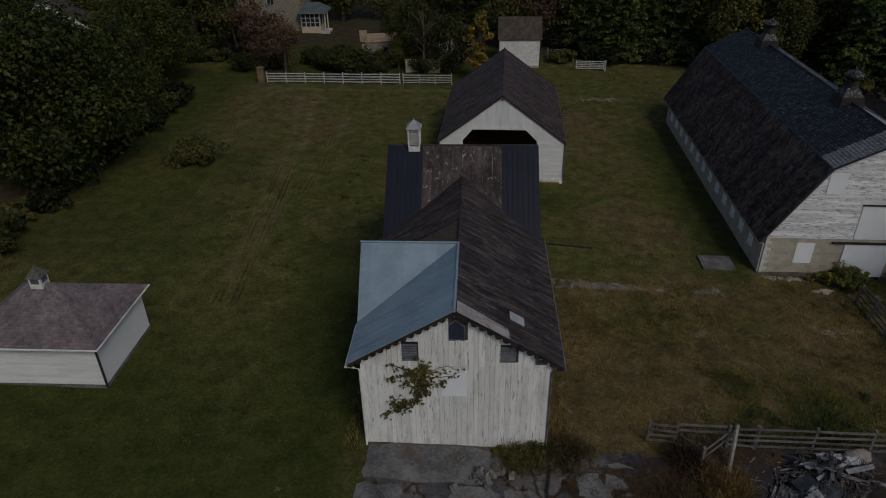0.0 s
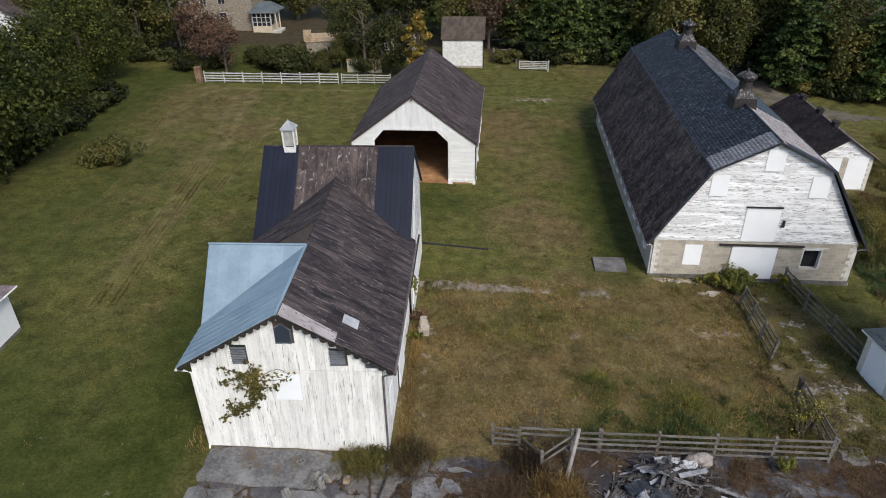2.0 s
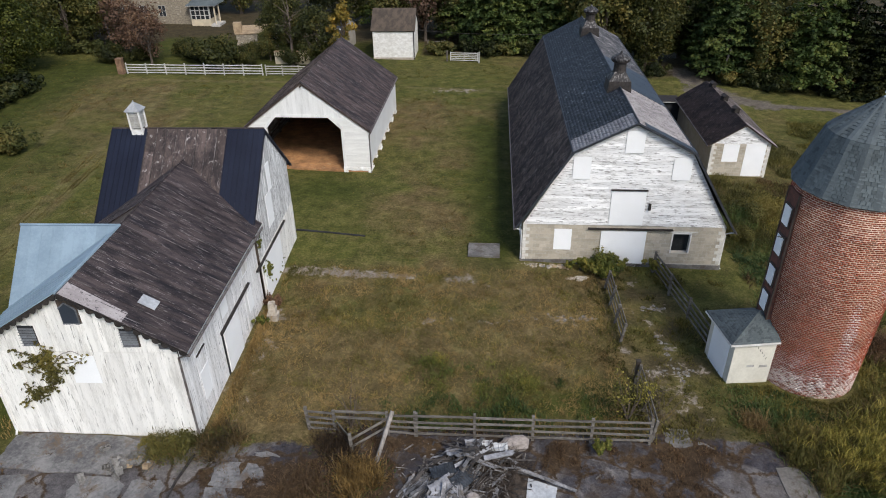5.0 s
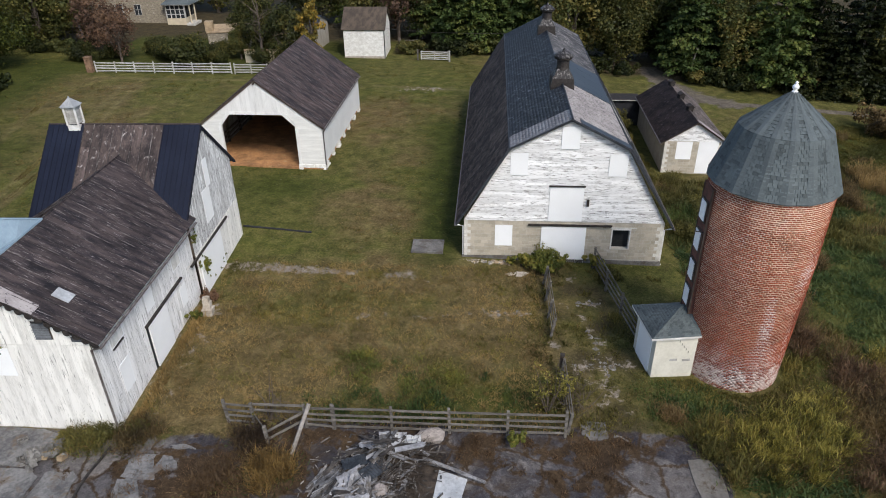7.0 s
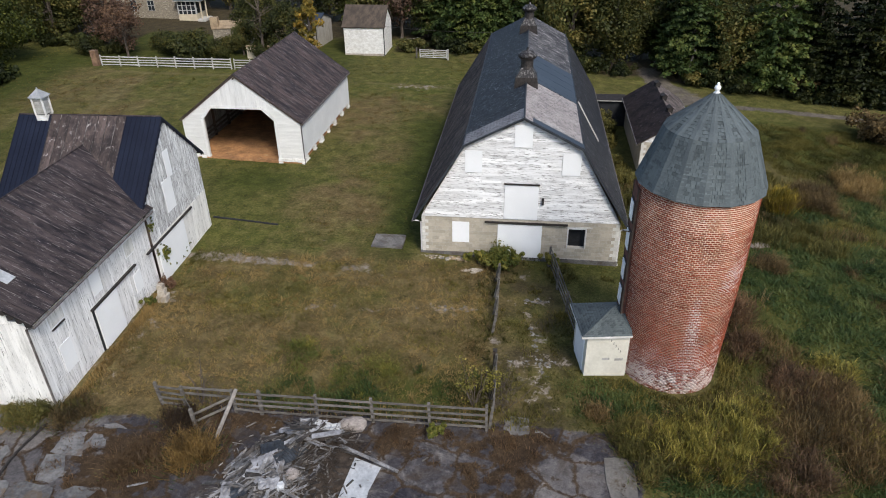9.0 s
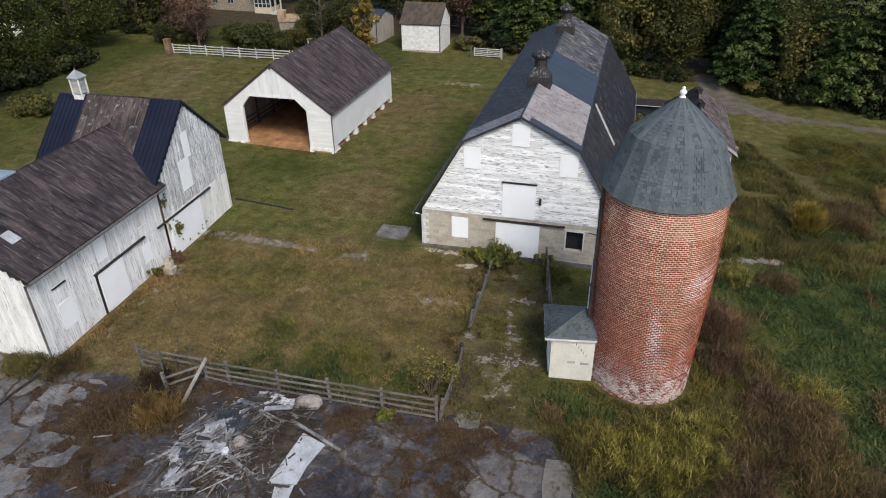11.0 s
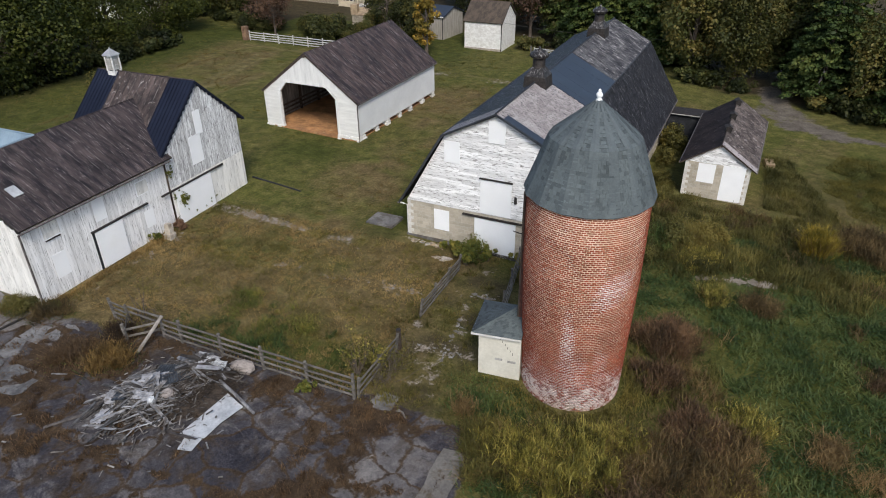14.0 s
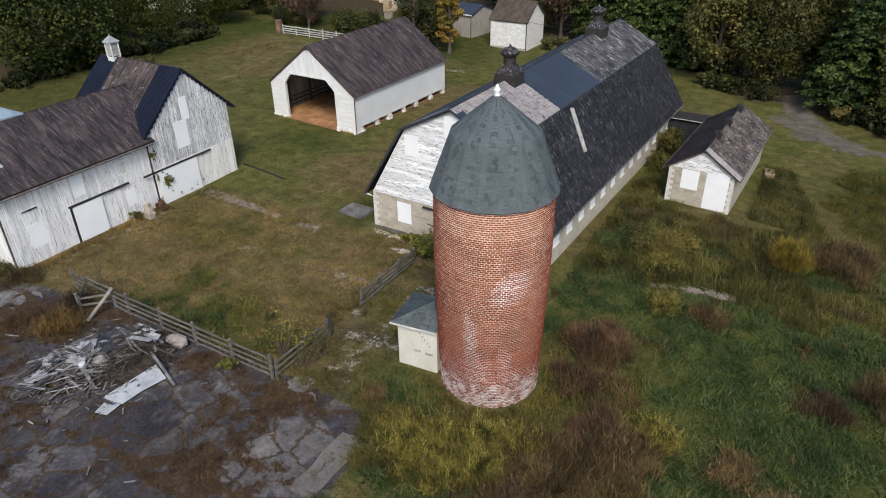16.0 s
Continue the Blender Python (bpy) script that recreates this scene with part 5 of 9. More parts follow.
        part("verge_board", Geo().prism([(0, -0.11, 7.54), (s * RW, -0.11, 3.62), (s * RW, -0.11, 3.53), (0, -0.11, 7.45)], (0, 0.03, 0)), M_DARKWOOD, roof)
    part("ridge_cap", Geo().tube([(0, -0.12, 7.63), (0, L + 0.3, 7.63)], 0.05, 6), M_SHEDTIN, roof)
    part("gutter", Geo().tube([(RW + 0.06, -0.1, 3.58), (RW + 0.06, L + 0.2, 3.58)], 0.06, 8), M_RUSTLEAD, roof)
    downspout(b, HW + 0.05, -0.05, 0.1, 3.35, (RW + 0.05, -0.1, 3.52), M_RUSTLEAD)


M_SHEDSIDE = surface("white_siding", (0.82, 0.81, 0.78), (0.70, 0.69, 0.66), 0.8, scale=0.9, fine=8, stretch=(0.6, 0.6, 5), wear=(0.45, 0.43, 0.41), wear_cut=(0.64, 0.76), vary=0.06)
M_SHEDBOARD = surface("white_gable_board", (0.83, 0.82, 0.80), (0.66, 0.65, 0.63), 0.8, scale=0.9, fine=8, stretch=(4, 4, 0.5), cut=(0.34, 0.54), wear=(0.45, 0.44, 0.42), wear_cut=(0.62, 0.74), vary=0.06)
M_PANELSIDE = surface("white_wall_sheet", (0.80, 0.81, 0.81), (0.72, 0.73, 0.73), 0.7, scale=0.5, fine=8, stretch=(1, 1, 1), bump_s=0.08)
M_INNERWALL = surface("grey_inner_boards", (0.30, 0.285, 0.27), (0.13, 0.12, 0.11), 0.95, scale=1.0, fine=9, stretch=(4, 4, 0.5), vary=0.45)
M_REDWALL = surface("rusty_red_boards", (0.56, 0.27, 0.13), (0.36, 0.16, 0.08), 0.95, scale=1.0, fine=9, stretch=(4, 4, 0.5))
cart_shed()


# ---------------------------------------------------------------- big gambrel barn
def gambrel_barn():
    b = thing("gambrel_barn", "white clapboard gambrel barn on a buff block ground floor", "barn", (25.72, 37.74, 0), -1.9)
    HW, L, SZ, KX, KZ, PZ, B0 = 6.30, 30.0, 2.50, 3.50, 7.36, 9.16, -0.75
    k1, k2 = (KZ - SZ) / (HW - KX), (PZ - KZ) / KX
    dark = (3.08, 4.26, 0.62, 2.05)
    door = (-1.36, 1.46, -0.6, 2.15)
    low = part("ground_floor_wall", wall_with_holes([(-HW + 0.01, B0), (HW - 0.01, B0), (HW - 0.01, SZ - 0.02), (-HW + 0.01, SZ - 0.02)], [dark], 0.3, 0.012), M_MORTAR, b, "buff concrete block wall with white corner quoins")
    block_wall(low, -HW, HW, -0.15, SZ - 0.03, 0.0, [dark, door], 0.44, 0.232)
    part("rough_footing", Geo().prism([(-HW - 0.12, -0.08, B0), (HW + 0.1, -0.08, B0), (HW + 0.1, -0.08, -0.26), (0.5, -0.08, -0.2), (-2.2, -0.08, -0.02), (-HW - 0.12, -0.08, -0.08)], (0, 0.3, 0)), M_CONC, b, "rough stained concrete footing")
    up = wall_with_holes([(-HW, SZ), (HW, SZ), (KX, KZ), (0, PZ), (-KX, KZ)], [], 0.2, 0.0)
    uw = part("upper_wall", up, M_TRIM, b, "peeling white clapboard gable")

    def span(z):
        h = HW - (z - SZ) / k1 if z < KZ else (PZ - z) / k2
        return (-max(0.02, h - 0.02), max(0.02, h - 0.02))

    clapboards(uw, M_CLAP, -9, 9, SZ + 0.02, PZ - 0.06, -0.002, span, 0.165, 61)
    s = -0.04
    panel_window(b, "loft_window", -0.46, 0.50, 7.46, 8.72, s, frame_w=0.06)
    panel_window(b, "gable_window", -3.42, -2.48, 5.74, 7.04, s, frame_w=0.06)
    panel_window(b, "gable_window", 2.48, 3.46, 5.74, 7.04, s, frame_w=0.06)
    panel_window(b, "hay_door", -0.95, 1.06, 2.62, 4.92, s, label="blank white hay-loft door", frame_w=0.04)
    part("hay_door_rail", Geo().box(-1.05, -0.14, 4.94, 1.16, -0.03, 5.02), M_IRON, b)
    panel_window(b, "ground_window", -4.27, -3.22, 0.72, 2.16, 0.0, frame_w=0.03)
    d = part("big_door", Geo().box(door[0], -0.08, -0.62, door[1], -0.03, door[3]), M_PANEL, b, "wide white sliding door")
    part("track", Geo().box(-2.2, -0.16, 2.24, 3.05, -0.02, 2.33), M_IRON, d)
    part("lamp_bracket", Geo().box(1.32, -0.15, 3.65, 1.46, -0.04, 4.1), M_IRON, b)
    w = part("open_window", Geo().box(dark[0], 0.32, dark[2], dark[1], 0.36, dark[3]), M_DARK, b, "dark glassless window opening")
    g = Geo()
    for a, e, c, f in ((dark[0] - 0.02, dark[0] + 0.06, dark[2], dark[3]), (dark[1] - 0.06, dark[1] + 0.02, dark[2], dark[3]), (dark[0], dark[1], dark[3] - 0.06, dark[3] + 0.05)):
        g.box(a, -0.035, c, e, 0.28, f)
    part("frame", g, M_TRIM, w)
    part("lintel", Geo().box(dark[0] - 0.1, -0.04, dark[3] + 0.05, dark[1] + 0.35, 0.02, dark[3] + 0.13), M_QUOIN, w)
    # long walls with rows of windows
    for sgn in (-1, 1):
        wl = part("long_wall", Geo().box(min(sgn * HW, sgn * (HW - 0.3)), 0.35, B0, max(sgn * HW, sgn * (HW - 0.3)), L, SZ - 0.06), M_STONE, b, "buff block long wall")
        for i in range(13):
            y = 1.9 + i * 2.12
            x0 = sgn * (HW + 0.0)
            wn_ = part("window", Geo().box(min(x0, x0 + sgn * 0.04), y, 0.75, max(x0, x0 + sgn * 0.04), y + 0.85, 1.95), M_PANEL, wl, "blank white stable window")
            part("frame", Geo().box(min(x0, x0 + sgn * 0.07), y - 0.06, 1.95, max(x0, x0 + sgn * 0.07), y + 0.91, 2.02), M_TRIM, wn_)
            part("sill", Geo().box(min(x0, x0 + sgn * 0.1), y - 0.06, 0.68, max(x0, x0 + sgn * 0.1), y + 0.91, 0.75), M_QUOIN, wn_)
    part("back_wall", wall_with_holes([(-HW, B0), (HW, B0), (HW, SZ), (KX, KZ), (0, PZ), (-KX, KZ), (-HW, SZ)], [], 0.2, L - 0.2), M_TRIM, b)
    # roof: two pitches a side, with a flared foot
    f, e = -0.32, L + 0.3
    FX, FZ = HW + 0.52, 2.30
    roof = part("roof", Geo().prism([(-KX - 0.1, f + 0.06, KZ + 0.02), (-KX, f + 0.06, KZ + 0.14), (0, f + 0.06, PZ + 0.16), (KX, f + 0.06, KZ + 0.14), (KX + 0.1, f + 0.06, KZ + 0.02), (0, f + 0.06, PZ + 0.0)], (0, 0.05, 0)), M_DARK, b, "steep dark slate gambrel roof with pale worn patches")
    for sg in (-1, 1):
        a, kk, pk = (sg * FX, FZ), (sg * (KX + 0.10), KZ + 0.10), (0, PZ + 0.14)
        slope_deck(roof, "deck", (a[0], f + 0.03, a[1]), (a[0], e, a[1]), (kk[0], f + 0.03, kk[1]), (kk[0], e, kk[1]), M_DARK, 0.08)
        slope_deck(roof, "deck", (kk[0], f + 0.03, kk[1]), (kk[0], e, kk[1]), (pk[0], f + 0.03, pk[1]), (pk[0], e, pk[1]), M_DARK, 0.08)
        lowmat = M_SLATE_BROWN if sg < 0 else M_SLATE_FLANK
        tagged(part("slate_covering", slate_field("slate_covering", lowmat, (a[0], f, a[1]), (a[0], e, a[1]), (kk[0], f, kk[1]), (kk[0], e, kk[1]), 0.3, 0.21, 71 + sg), None, roof), kind="stuff")
        y1 = 8.3 if sg > 0 else 1.7
        f1 = (y1 - f) / (e - f)
        tagged(part("pale_slate_covering", slate_field("pale_slate_covering", M_SLATE_PALE, (kk[0], f, kk[1]), (kk[0], y1, kk[1]), (pk[0], f, pk[1]), (pk[0], y1, pk[1]), 0.3, 0.21, 81 + sg), None, roof, "pale worn slates near the gable"), kind="stuff")
        if sg < 0:
            tagged(part("slate_covering", slate_field("slate_covering", M_SLATE, (kk[0], y1, kk[1]), (kk[0], e, kk[1]), (pk[0], y1, pk[1]), (pk[0], e, pk[1]), 0.3, 0.21, 91), None, roof), kind="stuff")
        else:
            y2 = 15.7
            n = 9
            for i in range(n):
                for j in range(3):
                    ya, yb = y1 + (y2 - y1) * i / n, y1 + (y2 - y1) * (i + 1) / n
                    g0, g1 = j / 3, (j + 1) / 3
                    P = [(kk[0] + (pk[0] - kk[0]) * gg, yy, kk[1] + (pk[1] - kk[1]) * gg) for gg, yy in ((g0, ya), (g0, yb), (g1, yb), (g1, ya))]
                    part("new_sheet", Geo().prism(P, (0.02, 0, 0.03 + 0.006 * (i % 2) + 0.004 * j)), M_NEWSHEET, roof)
            tagged(part("pale_slate_covering", slate_field("pale_slate_covering", M_SLATE_MIX, (kk[0], y2, kk[1]), (kk[0], e, kk[1]), (pk[0], y2, pk[1]), (pk[0], e, pk[1]), 0.3, 0.21, 92), None, roof, "mottled pale and dark slates"), kind="stuff")
            part("dark_verge_patch", Geo().prism([(pk[0] + 0.5, f + 0.02, pk[1] - 0.26 + 0.05), (kk[0], f + 0.02, kk[1] + 0.05), (kk[0], f + 0.75, kk[1] + 0.05), (pk[0] + 0.5, f + 0.75, pk[1] - 0.26 + 0.05)], (0.01, 0, 0.02)), M_NEWSHEET, roof)
        part("knee_lap", Geo().tube([(kk[0], f, kk[1] + 0.02), (kk[0], e, kk[1] + 0.02)], 0.05, 6), M_SLATE_EDGE, roof)
        # verge boards follow the outline
        part("verge_board", Geo().prism([(pk[0], f - 0.02, pk[1] + 0.05), (kk[0], f - 0.02, kk[1] + 0.05), (a[0], f - 0.02, a[1] + 0.05), (a[0] - sg * 0.10, f - 0.02, a[1] - 0.04), (kk[0] - sg * 0.10, f - 0.02, kk[1] - 0.05), (pk[0], f - 0.02, pk[1] - 0.06)], (0, 0.05, 0)), M_SLATE_EDGE, roof)
        part("gutter", Geo().tube([(sg * (FX + 0.03), f, FZ - 0.05), (sg * (FX + 0.03), e, FZ - 0.05)], 0.06, 8), M_RUSTLEAD, roof)
        downspout(b, sg * (HW + 0.06), 0.1, -0.5, 2.0, (sg * FX, -0.1, FZ - 0.1), M_TRIM)
    part("ridge_cap", Geo().tube([(0, f, PZ + 0.2), (0, e, PZ + 0.2)], 0.06, 6), M_SLATE_EDGE, roof)
    part("pale_flashing", Geo().prism([(3.74, 9.45, 7.25), (5.36, 8.55, 4.66), (5.40, 9.0, 4.60), (3.80, 9.95, 7.16)], (0.045, 0, 0.025)), M_GREYWHITE, roof)
    # ridge ventilators
    for y in (7.5, 24.0):
        c = part("ridge_ventilator", Geo().prism([(-0.85, 0, -0.75), (0.85, 0, -0.75), (0.72, 0, 0.42), (-0.72, 0, 0.42)], (0, 1.5, 0), pose(0, -0.75, 0)), M_IRON, b, "dark rusty metal ridge ventilator", pose(0, y, PZ + 0.1))
        part("skirt", Geo().lathe([(1.0, 0.36), (0.98, 0.44), (0.56, 0.92), (0.5, 0.98)], 4, turn=math.pi / 4), M_VENT, c, "pale streaked flared skirt")
        part("drum", Geo().lathe([(0.46, 0.9), (0.42, 1.05), (0.42, 1.5), (0.60, 1.62), (0.62, 1.74)], 16), M_IRON, c)
        part("cap", Geo().lathe([(0.66, 1.72), (0.62, 1.84), (0.36, 2.04), (0.1, 2.12), (0.06, 2.26), (0.02, 2.3)], 16), M_VENT, c, smooth=True)


M_SLATE_EDGE = surface("slate_edge", (0.05, 0.055, 0.065), (0.025, 0.027, 0.032), 0.6)
M_SLATE_FLANK = surface("dark_flank_slate", (0.058, 0.058, 0.068), (0.016, 0.017, 0.022), 0.65, scale=1.2, fine=6, stretch=(1, 1.8, 0.7), cut=(0.40, 0.62), wear=(0.26, 0.25, 0.26), wear_cut=(0.565, 0.64),
                        vary=0.42, island=True, bump_s=0.3, wear_scale=2.6, wear_stretch=(0.6, 2.6, 0.6))
M_SLATE_MIX = surface("mottled_slate", (0.13, 0.125, 0.13), (0.035, 0.034, 0.040), 0.75, scale=0.8, fine=6, stretch=(1, 1.6, 1), cut=(0.42, 0.58), wear=(0.40, 0.37, 0.36), wear_cut=(0.54, 0.62), wear_scale=2.2, wear_stretch=(0.6, 1.6, 0.6), vary=0.3, island=True)
M_VENT = surface("streaked_vent_metal", (0.26, 0.245, 0.24), (0.028, 0.026, 0.027), 0.6, 0.3, scale=2.0, fine=7, stretch=(4, 4, 0.6), cut=(0.50, 0.64))
gambrel_barn()


# ---------------------------------------------------------------- small block building
def milk_house():
    b = thing("block_outbuilding", "small buff block outbuilding with mottled slate roof", "outbuilding", (38.25, 52.8, 0), -2.8)
    HW, L, EZ, PZ, B0 = 2.36, 12.2, 2.16, 3.72, -1.05
    k = (PZ - EZ) / HW
    fw = part("front_wall", Geo().box(-HW + 0.01, 0.012, B0, HW - 0.01, 0.25, EZ), M_MORTAR, b, "buff block wall with white quoins")
    win, door = (-1.32, -0.16, 0.62, 2.04), (0.45, 1.95, -0.62, 2.1)
    block_wall(fw, -HW, HW, -0.85, 2.12, 0.0, [win, door], 0.44, 0.232, 200, seed=6)
    part("gable", Geo().prism([(-HW, 0, EZ - 0.02), (HW, 0, EZ - 0.02), (0, 0, PZ - 0.03)], (0, 0.2, 0)), M_TRIM, b)
    clapboards(b, M_CLAP, -9, 9, EZ, PZ - 0.1, 0.0, lambda z: (-(PZ - z) / k + 0.04, (PZ - z) / k - 0.04), 0.16, 66)
    panel_window(b, "window", win[0], win[1], win[2], win[3], 0.0)
    panel_window(b, "door", door[0], door[1], door[2], door[3], 0.0, label="wide blank white door")
    for s in (-1, 1):
        part("long_wall", Geo().box(min(s * HW, s * (HW - 0.25)), 0.25, B0, max(s * HW, s * (HW - 0.25)), L, EZ), M_STONE, b)
    part("back_wall", Geo().prism([(-HW, L - 0.2, B0), (HW, L - 0.2, B0), (HW, L - 0.2, EZ), (0, L - 0.2, PZ), (-HW, L - 0.2, EZ)], (0, 0.2, 0)), M_STONE, b)
    roof = part("roof", Geo().tube([(0, -0.15, PZ - 0.08), (0, L, PZ - 0.08)], 0.07, 6), M_DARKWOOD, b, "dark brown slate roof, mottled with lichen on one slope")
    RW = HW + 0.36
    ez = PZ + 0.10 - k * RW
    for s in (-1, 1):
        slope_deck(roof, "deck", (s * RW, -0.25, ez), (s * RW, L + 0.25, ez), (0, -0.25, PZ + 0.1), (0, L + 0.25, PZ + 0.1), M_DARKWOOD, 0.08)
        mt = M_RSDARK if s < 0 else M_RSMIX
        tagged(part("slate_covering", slate_field("slate_covering", mt, (s * RW, -0.3, ez), (s * RW, L + 0.3, ez), (0, -0.3, PZ + 0.1), (0, L + 0.3, PZ + 0.1), 0.24, 0.12, 95 + s), None, roof), kind="stuff")
        part("gutter", Geo().tube([(s * (RW + 0.04), -0.25, ez - 0.04), (s * (RW + 0.04), L + 0.2, ez - 0.04)], 0.05, 8), M_RUSTLEAD, roof)
    part("pale_verge", Geo().prism([(0.05, -0.31, PZ + 0.14), (RW, -0.31, ez + 0.04), (RW, 0.5, ez + 0.04), (0.05, 0.5, PZ + 0.14)], (0.01, 0, 0.02)), M_SLATE_PALE, roof)
    for i, y in enumerate((3.2, 6.6, 10.6)):
        c = part("broken_vent", Geo().box(-0.22, -0.25, -0.15, 0.22, 0.25, 0.3), M_IRON, b, "broken rusty ridge vent", pose(0.05, y, PZ + 0.1, 4, 6, 14))
        part("cap", Geo().prism([(-0.32, -0.3, 0.3), (0.32, -0.3, 0.26), (0, -0.3, 0.48)], (0, 0.6, 0)), M_IRON, c)
    lk = thing("link_roof", "low flat-roofed passage between barn and outbuilding", "passage", (33.1, 64.6, 0), -2.0)
    part("roof", Geo().box(0, 0, 1.86, 3.4, 2.0, 2.0), M_IRON, lk)
    part("gutter", Geo().box(0, -0.06, 1.88, 3.4, -0.01, 1.96), M_GREYWHITE, lk)
    part("wall", Geo().box(0, 0.2, -0.9, 3.4, 0.35, 1.86), M_DARK, lk)
    tr = thing("stone_trough", "small grey stone trough in long grass", "trough", (42.3, 61.8, gz(42.3)), 8)
    part("body", Geo().box(-0.35, -0.7, -0.1, 0.35, 0.7, 0.4), M_TANSTONE, tr)


M_RSDARK = surface("dark_brown_slate", (0.11, 0.078, 0.068), (0.036, 0.028, 0.027), 0.85, scale=0.9, fine=7, wear=(0.22, 0.17, 0.155), wear_cut=(0.58, 0.67), wear_scale=3.0, vary=0.2, island=True)
M_RSMIX = surface("lichen_slate", (0.21, 0.17, 0.155), (0.055, 0.044, 0.042), 0.8, scale=1.2, fine=7, cut=(0.42, 0.58), wear=(0.36, 0.32, 0.30), wear_cut=(0.56, 0.64), wear_scale=2.5, vary=0.35, island=True)
milk_house()


# ---------------------------------------------------------------- brick silo
def silo():
    cx, cy, R, B0, TZ = 33.29, 27.97, 2.65, -0.75, 9.96
    s = thing("brick_silo", "tall round red brick silo with grey shingled dome", "silo", (cx, cy, 0))

    def girth(z):
        """The drum narrows a little below its middle."""
        return R - 0.034 * max(0.0, 6.0 - z)

    part("shell", Geo().lathe([(girth(B0) - 0.012, B0), (girth(6.0) - 0.012, 6.0), (R - 0.012, TZ)], 136), M_SILOMORTAR, s, "pale mortar shell of a red brick drum", smooth=True)
    bh, nb = 0.098, 78
    rows = int((TZ - B0) / bh)
    rnd = np.random.RandomState(9)
    V, F, single = [], [], 0
    step = 2 * math.pi / nb
    shared = {}
    for r in range(rows):
        lift, slide = rnd.uniform(-0.007, 0.007), rnd.uniform(-0.12, 0.12)
        for k in range(nb):
            z0, z1 = B0 + r * bh + 0.017 + lift + rnd.uniform(-0.003, 0.003), B0 + (r + 1) * bh - 0.017 + lift + rnd.uniform(-0.003, 0.003)
            a0 = (k + 0.5 * (r % 2) + slide) * step + rnd.uniform(0.003, 0.010)
            a1 = (k + 1 + 0.5 * (r % 2) + slide) * step - rnd.uniform(0.003, 0.010)
            jut = rnd.uniform(-0.006, 0.008)
            mid = math.degrees((a0 + a1) / 2) % 360
            pts = []
            for rad in (girth(z0) - 0.04, girth(z0) + jut):
                for z, a in ((z0, a0), (z0, a1), (z1, a1), (z1, a0)):
                    pts.append((rad * math.cos(a), rad * math.sin(a), z))
            if rows - 14 <= r and 235 < mid < 345 and single < 290:
                hw = R * (a1 - a0) / 2
                if "b" not in shared:
                    g = Geo()
                    hz = (z1 - z0) / 2
                    g.add([(-hw, 0, -hz), (hw, 0, -hz), (hw, 0, hz), (-hw, 0, hz), (-hw + 0.004, -0.045, -hz + 0.004), (hw - 0.004, -0.045, -hz + 0.004), (hw - 0.004, -0.045, hz - 0.004), (-hw + 0.004, -0.045, hz - 0.004)],
                          [(4, 5, 6, 7), (0, 1, 5, 4), (1, 2, 6, 5), (2, 3, 7, 6), (3, 0, 4, 7)])
                    shared["b"] = g.mesh("brick", M_BRICK_ONE)
                am = (a0 + a1) / 2
                rr = R - 0.045 + jut
                part("brick", shared["b"], None, s, m=pose(rr * math.cos(am), rr * math.sin(am), (z0 + z1) / 2, 0, 0, math.degrees(am) + 90))
                single += 1
                continue
            n = len(V)
            V += pts
            F += [(n + 4, n + 5, n + 6, n + 7), (n, n + 1, n + 5, n + 4), (n + 1, n + 2, n + 6, n + 5), (n + 2, n + 3, n + 7, n + 6), (n + 3, n, n + 4, n + 7)]
    me = array_mesh("brickwork", np.array(V), np.array(F), M_BRICK)
    tagged(part("brickwork", me, None, s), kind="stuff")
    # dome: sixteen faces in two pitches, shingled
    nf, r0, z0, r1, z1, r2, z2 = 16, 2.80, 9.80, 1.90, 12.28, 0.10, 13.78
    dome = part("dome_roof", Geo().lathe([(r0 - 0.05, z0), (r0, z0 + 0.05), (r1, z1), (r2, z2)], nf, turn=math.pi / nf), M_ROOFGREY, s, "two-pitch faceted grey shingle dome")
    for lo, hi, seed in (((r0 + 0.01, z0 + 0.05), (r1 + 0.01, z1), 1), ((r1 + 0.01, z1), (r2 + 0.02, z2), 2)):
        parts = Geo()
        rnd2 = random.Random(seed)
        n = int(math.hypot(lo[0] - hi[0], lo[1] - hi[1]) / 0.16)
        for f in range(nf):
            a0, a1 = math.pi / nf + f * 2 * math.pi / nf, math.pi / nf + (f + 1) * 2 * math.pi / nf
            for i in range(n):
                t0, t1 = i / n, min(1, (i + 1.1) / n)
                ra, za = lo[0] + (hi[0] - lo[0]) * t0, lo[1] + (hi[1] - lo[1]) * t0
                rb, zb = lo[0] + (hi[0] - lo[0]) * t1, lo[1] + (hi[1] - lo[1]) * t1
                A, Bq = Vector((ra * math.cos(a0), ra * math.sin(a0), za)), Vector((ra * math.cos(a1), ra * math.sin(a1), za))
                C, D = Vector((rb * math.cos(a1), rb * math.sin(a1), zb)), Vector((rb * math.cos(a0), rb * math.sin(a0), zb))
                m = max(1, round((Bq - A).length / 0.22))
                nor = (Bq - A).cross(D - A).normalized()
                for j in range(m + i % 2):
                    u0, u1 = max(0.0, (j - 0.5 * (i % 2)) / m) + 0.012, min(1.0, (j + 1 - 0.5 * (i % 2)) / m) - 0.012
                    h = 0.016 + rnd2.uniform(0, 0.014)
                    parts.add([A.lerp(Bq, u0) + nor * h, A.lerp(Bq, u1) + nor * h, D.lerp(C, u1) + nor * 0.006, D.lerp(C, u0) + nor * 0.006, A.lerp(Bq, u0), A.lerp(Bq, u1)], [(0, 1, 2, 3), (4, 5, 1, 0)])
        tagged(part("shingle_covering", parts, M_ROOFGREY, dome), kind="stuff")
